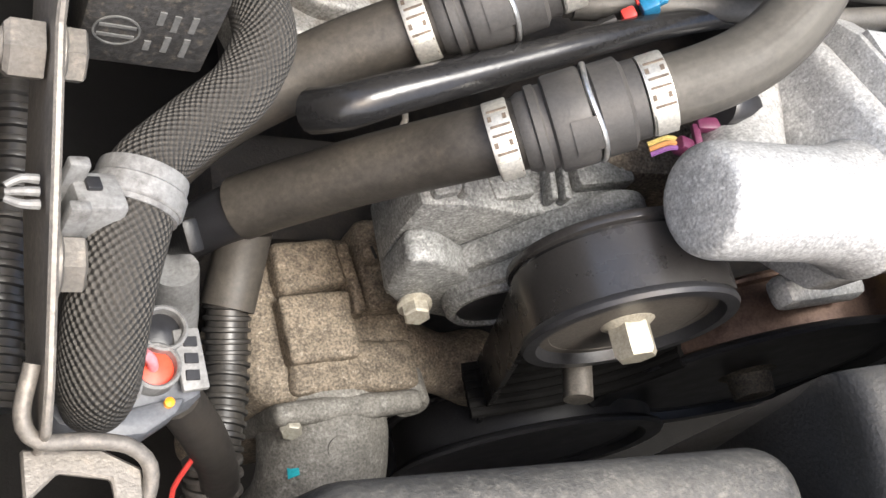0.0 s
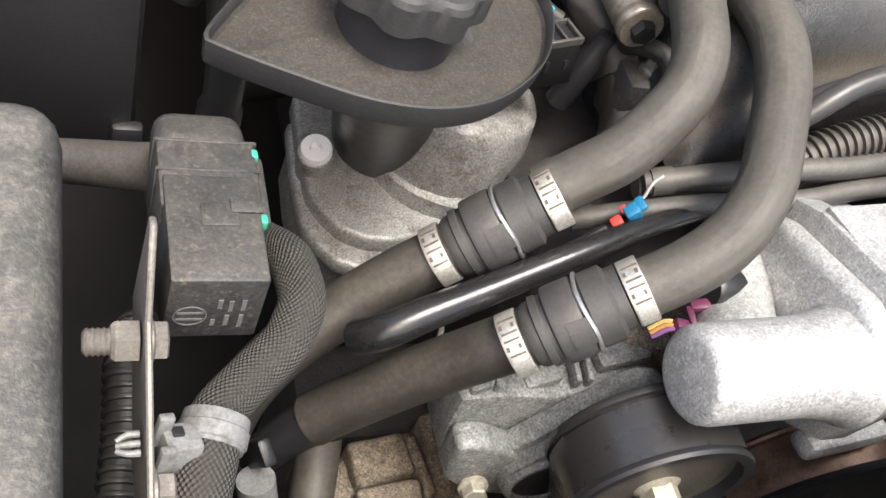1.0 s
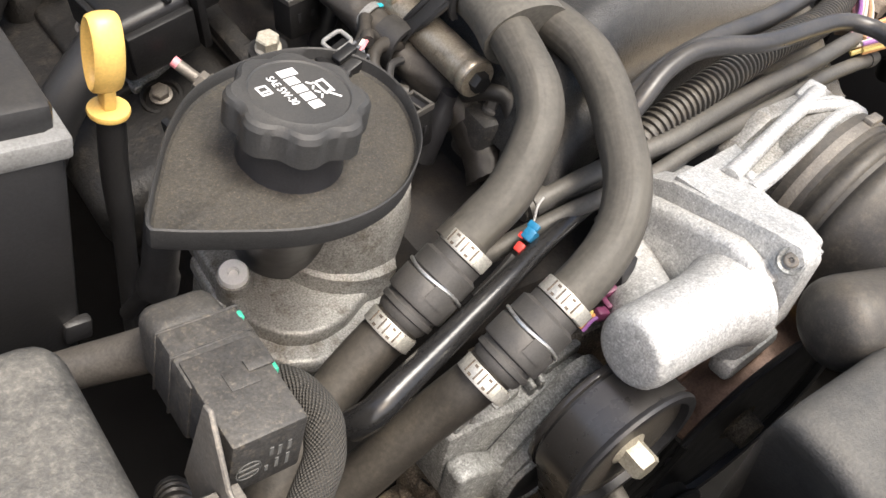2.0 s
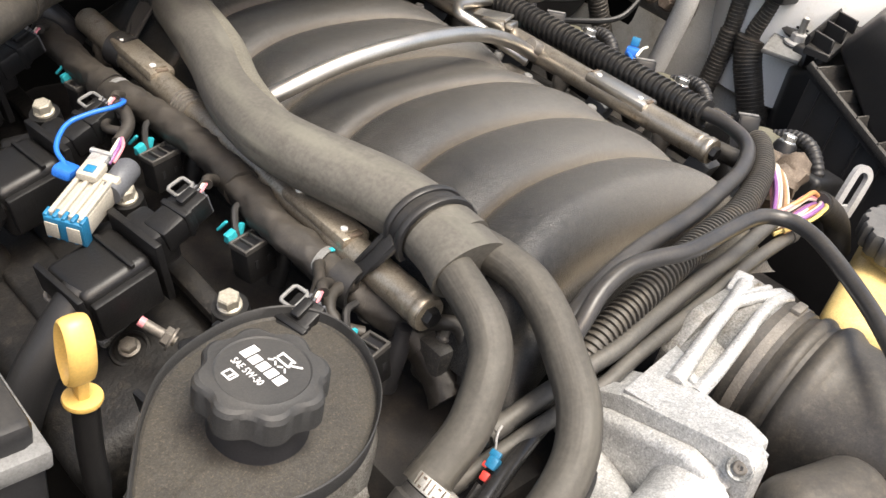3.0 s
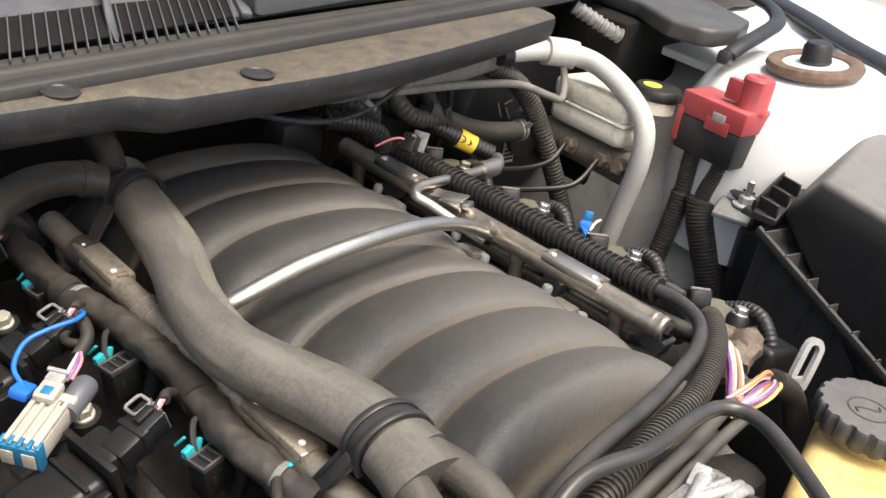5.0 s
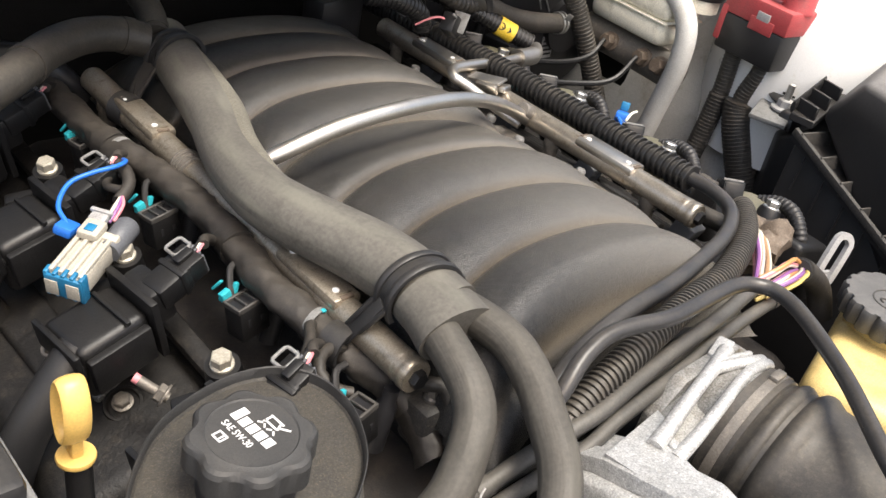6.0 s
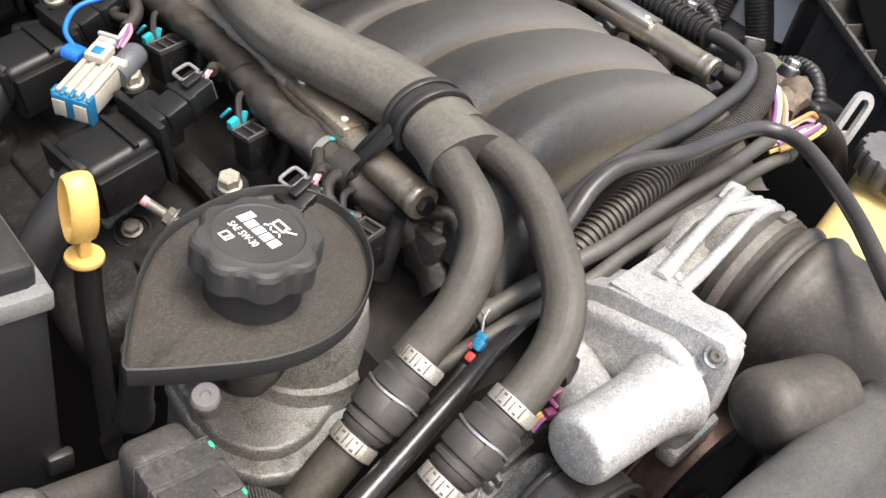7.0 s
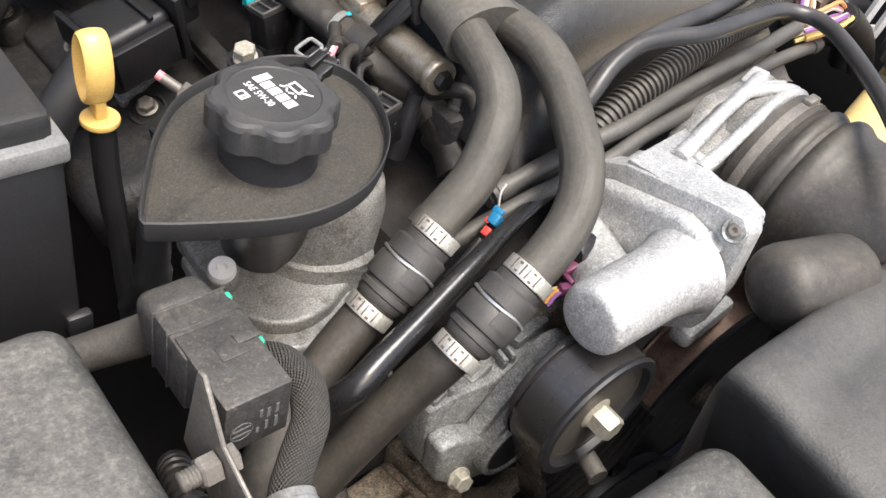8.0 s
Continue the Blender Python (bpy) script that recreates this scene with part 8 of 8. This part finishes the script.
    part("plug_edge", block((0.0200, 0.0022, 0.0020), pose(0.1460, 0.3225, 0.8550, 0, 30, 24), 0.0005), CLIP_GREY, clip)
    part("plug_wire", sweep([(0.1420, 0.3290, 0.8500), (0.1340, 0.3320, 0.8530), (0.1260, 0.3370, 0.8500), (0.1180, 0.345, 0.842)], 0.0010, 8, 0.003), PINK, clip)
    part("conduit", sweep([(0.080, 0.375, 0.862), (0.110, 0.366, 0.858), (0.135, 0.362, 0.846), (0.145, 0.360, 0.825)], 0.0085, 16, ridge=(0.0045, 0.0010)), CONDUIT, m, "black corrugated conduit")
    part("white_pin", sweep([(0.1180, 0.368, 0.8790), (0.1300, 0.366, 0.8700)], 0.0032, 10, 0.004), CLIP_GREY, m)
    for k, (x, z) in enumerate(((0.20, 0.86), (0.265, 0.87), (0.30, 0.865))):
        part("wire", sweep([(x, 0.44, z), (x + 0.008, 0.435, z - 0.04), (x + 0.004, 0.44, z - 0.09)], 0.0035, 8, 0.006), RUBBER_BLACK, m)


def belts():
    th = thing("drive_belt", (-0.2, -0.16, 0.6), "dark ribbed rubber drive belt round the pulleys", "belt")
    # flat run from the idler's left side down to the crank
    a, b = Vector((-0.2095, 0, 0.703)), Vector((-0.121, 0, 0.49))
    bm = bmesh.new()
    rows = []
    path = [Vector((-0.172 + 0.0385 * math.cos(t), 0, 0.709 + 0.0385 * math.sin(t))) for t in [radians(k) for k in range(60, 196, 9)]] + [a.lerp(b, k / 6) for k in range(1, 7)]
    for p in path:
        rows.append([bm.verts.new((p.x + dx, y, p.z + dz)) for dx, dz, y in ((0, 0, -0.1475), (0, 0, -0.1695), (0.0025, 0, -0.1695), (0.0025, 0, -0.1475))])
    for r0, r1 in zip(rows, rows[1:]):
        for k in range(4):
            bm.faces.new((r0[k], r0[(k + 1) % 4], r1[(k + 1) % 4], r1[k]))
    part("belt_run", bm, BELT, th)
    for k in range(6):
        y = -0.150 - 0.0042 * k
        part("belt_rib", sweep([(-0.175 + 0.0, y, 0.600), (-0.14, y, 0.612), (-0.115, y, 0.635), (-0.105, y, 0.665)], 0.0025, 8, 0.006), FLOOR_DARK, th)
    st = thing("tensioner_stud", (-0.165, -0.17, 0.66), "dirty steel stud below the idler", "stud")
    part("stud", sweep([(-0.150, -0.150, 0.655), (-0.158, -0.182, 0.655)], 0.0062, 14, 0.006), STEEL_DIRTY, st)


right_bank()
rear_hoses()
belts()


def small_front():
    th = thing("hose_fitting", (-0.30, -0.11, 0.655), "dark plastic fitting in the end of the lower hose", "hose fitting")
    part("spigot", sweep([(-0.2900, -0.1094, 0.6715), (-0.2990, -0.1100, 0.6605), (-0.3080, -0.1110, 0.6470), (-0.3200, -0.1130, 0.6250)], lambda k: 0.0106 - 0.0025 * k, 22, 0.003), BLACK_CLEAN, th)
    line("coolant_branch", [(-0.2895, -0.1120, 0.6560), (-0.2911, -0.1230, 0.6470), (-0.2943, -0.1370, 0.6408)], 0.0098, RUBBER, "short rubber coolant branch hose", "hose", seg=20)
    line("corrugated_conduit", [(-0.2940, -0.1350, 0.6410), (-0.2943, -0.1450, 0.6370), (-0.2945, -0.1560, 0.6335), (-0.2965, -0.1710, 0.6320), (-0.2990, -0.1850, 0.6300), (-0.301, -0.20, 0.625)], 0.0076, CONDUIT, "glossy black corrugated conduit beside the pump", "conduit", seam=True, ridge=(0.0042, 0.0012))
    line("corrugated_conduit", [(-0.309, -0.193, 0.655), (-0.3085, -0.203, 0.650), (-0.311, -0.216, 0.642), (-0.315, -0.23, 0.63)], 0.0085, TAPE_GREY, "dusty grey corrugated conduit end", "conduit", seam=True, ridge=(0.0045, 0.0012))
    line("corrugated_conduit", [(-0.366, -0.098, 0.722), (-0.3705, -0.108, 0.736), (-0.374, -0.122, 0.741), (-0.375, -0.145, 0.738), (-0.378, -0.172, 0.735), (-0.380, -0.20, 0.73)], 0.0062, CONDUIT, "black corrugated conduit behind the bracket", "conduit", seam=True, ridge=(0.0038, 0.0010))
    line("wire", [(-0.3245, -0.200, 0.690), (-0.3275, -0.206, 0.676), (-0.325, -0.211, 0.664), (-0.319, -0.212, 0.655)], 0.0008, RED_CLIP, "thin red wire loop", "wire", seg=8)
    t = thing("support_post", (-0.325, -0.15, 0.55), "tan plastic post with black side", "post")
    part("post", sweep([(-0.329, -0.1485, 0.702), (-0.3225, -0.158, 0.670), (-0.318, -0.166, 0.62)], 0.0070, 16, 0.006), CLIP_GREY, t)
    part("guard", block((0.005, 0.010, 0.026), pose(-0.3290, -0.1400, 0.705, 25, 0, 20), 0.0012), COIL, t)
    c = thing("small_clip_connector", (-0.18, -0.076, 0.755), "small red and blue clip connector", "connector")
    part("blue_half", block((0.0070, 0.0058, 0.0062), pose(-0.1795, -0.0765, 0.7685, 0, 45, 10), 0.001), BLUE, c)
    part("blue_lip", block((0.0030, 0.0062, 0.0038), pose(-0.1772, -0.0750, 0.7722, 0, 45, 10), 0.0008), BLUE, c)
    part("red_half", block((0.0050, 0.0046, 0.0050), pose(-0.1845, -0.0775, 0.7630, 0, 45, 10), 0.001), RED_CLIP, c)
    part("red_tip", block((0.0022, 0.0030, 0.0030), pose(-0.1828, -0.0745, 0.7680, 0, 45, 10), 0.0006), RED_CLIP, c)
    part("wire", sweep([(-0.1765, -0.0735, 0.774), (-0.1740, -0.0705, 0.780), (-0.170, -0.069, 0.783)], 0.0007, 6, 0.002), GREY_LIGHT, c)
    part("lead", sweep([(-0.188, -0.078, 0.760), (-0.197, -0.0795, 0.752), (-0.209, -0.081, 0.744)], 0.0022, 8, 0.003), RUBBER_BLACK, c)
    p = thing("throttle_plug", (-0.155, -0.115, 0.74), "purple-locked throttle connector with coloured wires", "connector")
    part("lock", block((0.009, 0.005, 0.004), pose(-0.1555, -0.1140, 0.7565, 0, -20, -8), 0.001), PURPLE, p)
    part("lock_arm", block((0.003, 0.009, 0.003), pose(-0.1605, -0.1175, 0.7545, 0, -20, -8), 0.001), PURPLE, p)
    part("comb", block((0.007, 0.005, 0.006), pose(-0.166, -0.121, 0.752, 0, 10, -8), 0.001), PURPLE, p)
    part("body", lathe([(0.0095, 0.0), (0.0095, 0.014), (0.008, 0.016), (0, 0.016)], 24, aim((-0.138, -0.107, 0.757), (-0.9, -0.1, 0.2))), BLACK_CLEAN, p)
    for k, mat in enumerate((WIRE_COLOURS[4], WIRE_COLOURS[3], WIRE_COLOURS[2])):
        part("wire", sweep([(-0.166, -0.119 - 0.0015 * k, 0.752), (-0.172, -0.118 - 0.002 * k, 0.752), (-0.178, -0.119 - 0.002 * k, 0.748)], 0.0009, 6, 0.002), mat, p)
    line("clip_strip", [(-0.2475, -0.0960, 0.704), (-0.2462, -0.0925, 0.7075), (-0.2450, -0.0890, 0.706)], 0.0012, CREAM, "small yellowed plastic strip", "strip", seg=8)
    b = thing("coolant_tee", (-0.16, -0.10, 0.69), "brown cast coolant outlet beside the tensioner", "casting")
    part("outlet", sweep([(-0.195, -0.090, 0.688), (-0.175, -0.095, 0.700), (-0.155, -0.100, 0.708)], 0.0125, 20, 0.006), CAST_BROWN, b)
    part("block", block((0.050, 0.030, 0.05), pose(-0.135, -0.098, 0.695, 0, -8, -4), 0.006), CAST_BROWN, b)
    t2 = thing("harness_tie", (-0.178, 0.07, 0.79), "grey tape tie round the harness", "tie")
    part("tie", arc_band(pose(-0.1775, 0.071, 0.7917, 0, 0, 14), 0.0102, 0.0045, 0.0008, 0, 359), CLIP_GREY, t2)
    part("tie_mark", block((0.003, 0.003, 0.001), pose(-0.1745, 0.070, 0.8022), 0.0003), TEAL, t2)
    t3 = thing("harness_tie", (-0.192, 0.292, 0.79), "grey tape tie round the harness", "tie")
    part("tie", arc_band(pose(-0.1905, 0.292, 0.7954, 0, 0, 8), 0.0103, 0.0045, 0.0008, 0, 359), CLIP_GREY, t3)
    line("harness_branch", [(-0.1775, 0.071, 0.792), (-0.188, 0.064, 0.800), (-0.196, 0.052, 0.802), (-0.204, 0.044, 0.801), (-0.211, 0.038, 0.803)], 0.0034, TAPE, "taped branch from the harness to a coil", "wire", seg=10)
    line("harness_loop", [(-0.170, 0.050, 0.788), (-0.180, 0.046, 0.795), (-0.192, 0.045, 0.796), (-0.200, 0.036, 0.792), (-0.196, 0.026, 0.786), (-0.188, 0.020, 0.784)], 0.0040, TAPE, "looped branch of wires by the front injector", "wire", seg=10)
    line("harness_loop", [(-0.156, 0.012, 0.782), (-0.150, 0.000, 0.790), (-0.143, -0.006, 0.788), (-0.142, -0.014, 0.776), (-0.146, -0.022, 0.760)], 0.0045, TAPE, "thick looped branch below the rail end", "wire", seg=12)
    line("cross_tube", [(0.16, -0.040, 0.796), (0.1103, -0.0470, 0.801), (0.0551, -0.0550, 0.801), (-0.0006, -0.0600, 0.800), (-0.0413, -0.0645, 0.798), (-0.081, -0.0690, 0.794), (-0.1035, -0.0680, 0.790), (-0.135, -0.065, 0.782), (-0.17, -0.062, 0.770)], 0.0052, TUBE_DUSTY, "dusty grey-black tube across the manifold front", "hose", bands=(0.02, 0.97), band_mat=TUBE_DUSTY)
    line("cross_tube", [(0.15, -0.052, 0.784), (0.1043, -0.0575, 0.790), (0.0676, -0.0612, 0.792), (0.0165, -0.0679, 0.792), (-0.0258, -0.072, 0.791), (-0.0712, -0.0756, 0.788), (-0.1064, -0.0785, 0.782), (-0.15, -0.073, 0.770), (-0.20, -0.066, 0.75)], 0.0046, TUBE_DUSTY, "dusty grey-black tube across the manifold front", "hose", bands=(0.02, 0.97), band_mat=TUBE_DUSTY)
    line("cross_tube", [(0.06, -0.052, 0.788), (0.0, -0.058, 0.787), (-0.06, -0.0625, 0.784), (-0.11, -0.064, 0.778), (-0.17, -0.060, 0.765)], 0.0048, TUBE_DUSTY, "dusty grey-black tube across the manifold front", "hose", bands=(0.02, 0.97), band_mat=TUBE_DUSTY)


small_front()


def hood():
    th = thing("hood", (0, 0.60, 1.15), "raised bonnet over the engine bay, dark underside", "bonnet", kind="structure")
    m = Matrix.Translation((0.06, 0.62, 1.22)) @ pose(0, 0, 0, -78)
    part("skin", block((1.50, 1.05, 0.012), m @ pose(0, -0.53, 0.012), 0.004), WHITE, th, "white painted bonnet skin")
    part("liner", block((1.30, 0.90, 0.014), m @ pose(0, -0.53, -0.003), 0.005), FLOOR_DARK, th, "black felt bonnet liner")


hood()


def passenger_wing():
    th = thing("passenger_wing", (-0.9, 0, 0.6), "plain white outer wing on the passenger side", "car body", kind="structure")
    bm = bmesh.new()
    rows = []
    for i in range(14):
        y = -0.9 + i * 0.15
        rows.append([bm.verts.new((x, y, z)) for x, z in ((-0.64, 0.86), (-0.70, 0.90), (-0.80, 0.91), (-0.95, 0.86), (-1.02, 0.7), (-1.03, 0.3))])
    for a, b in zip(rows, rows[1:]):
        for k in range(5):
            bm.faces.new((a[k], a[k + 1], b[k + 1], b[k]))
    part("panel", bm, WHITE, th)


passenger_wing()
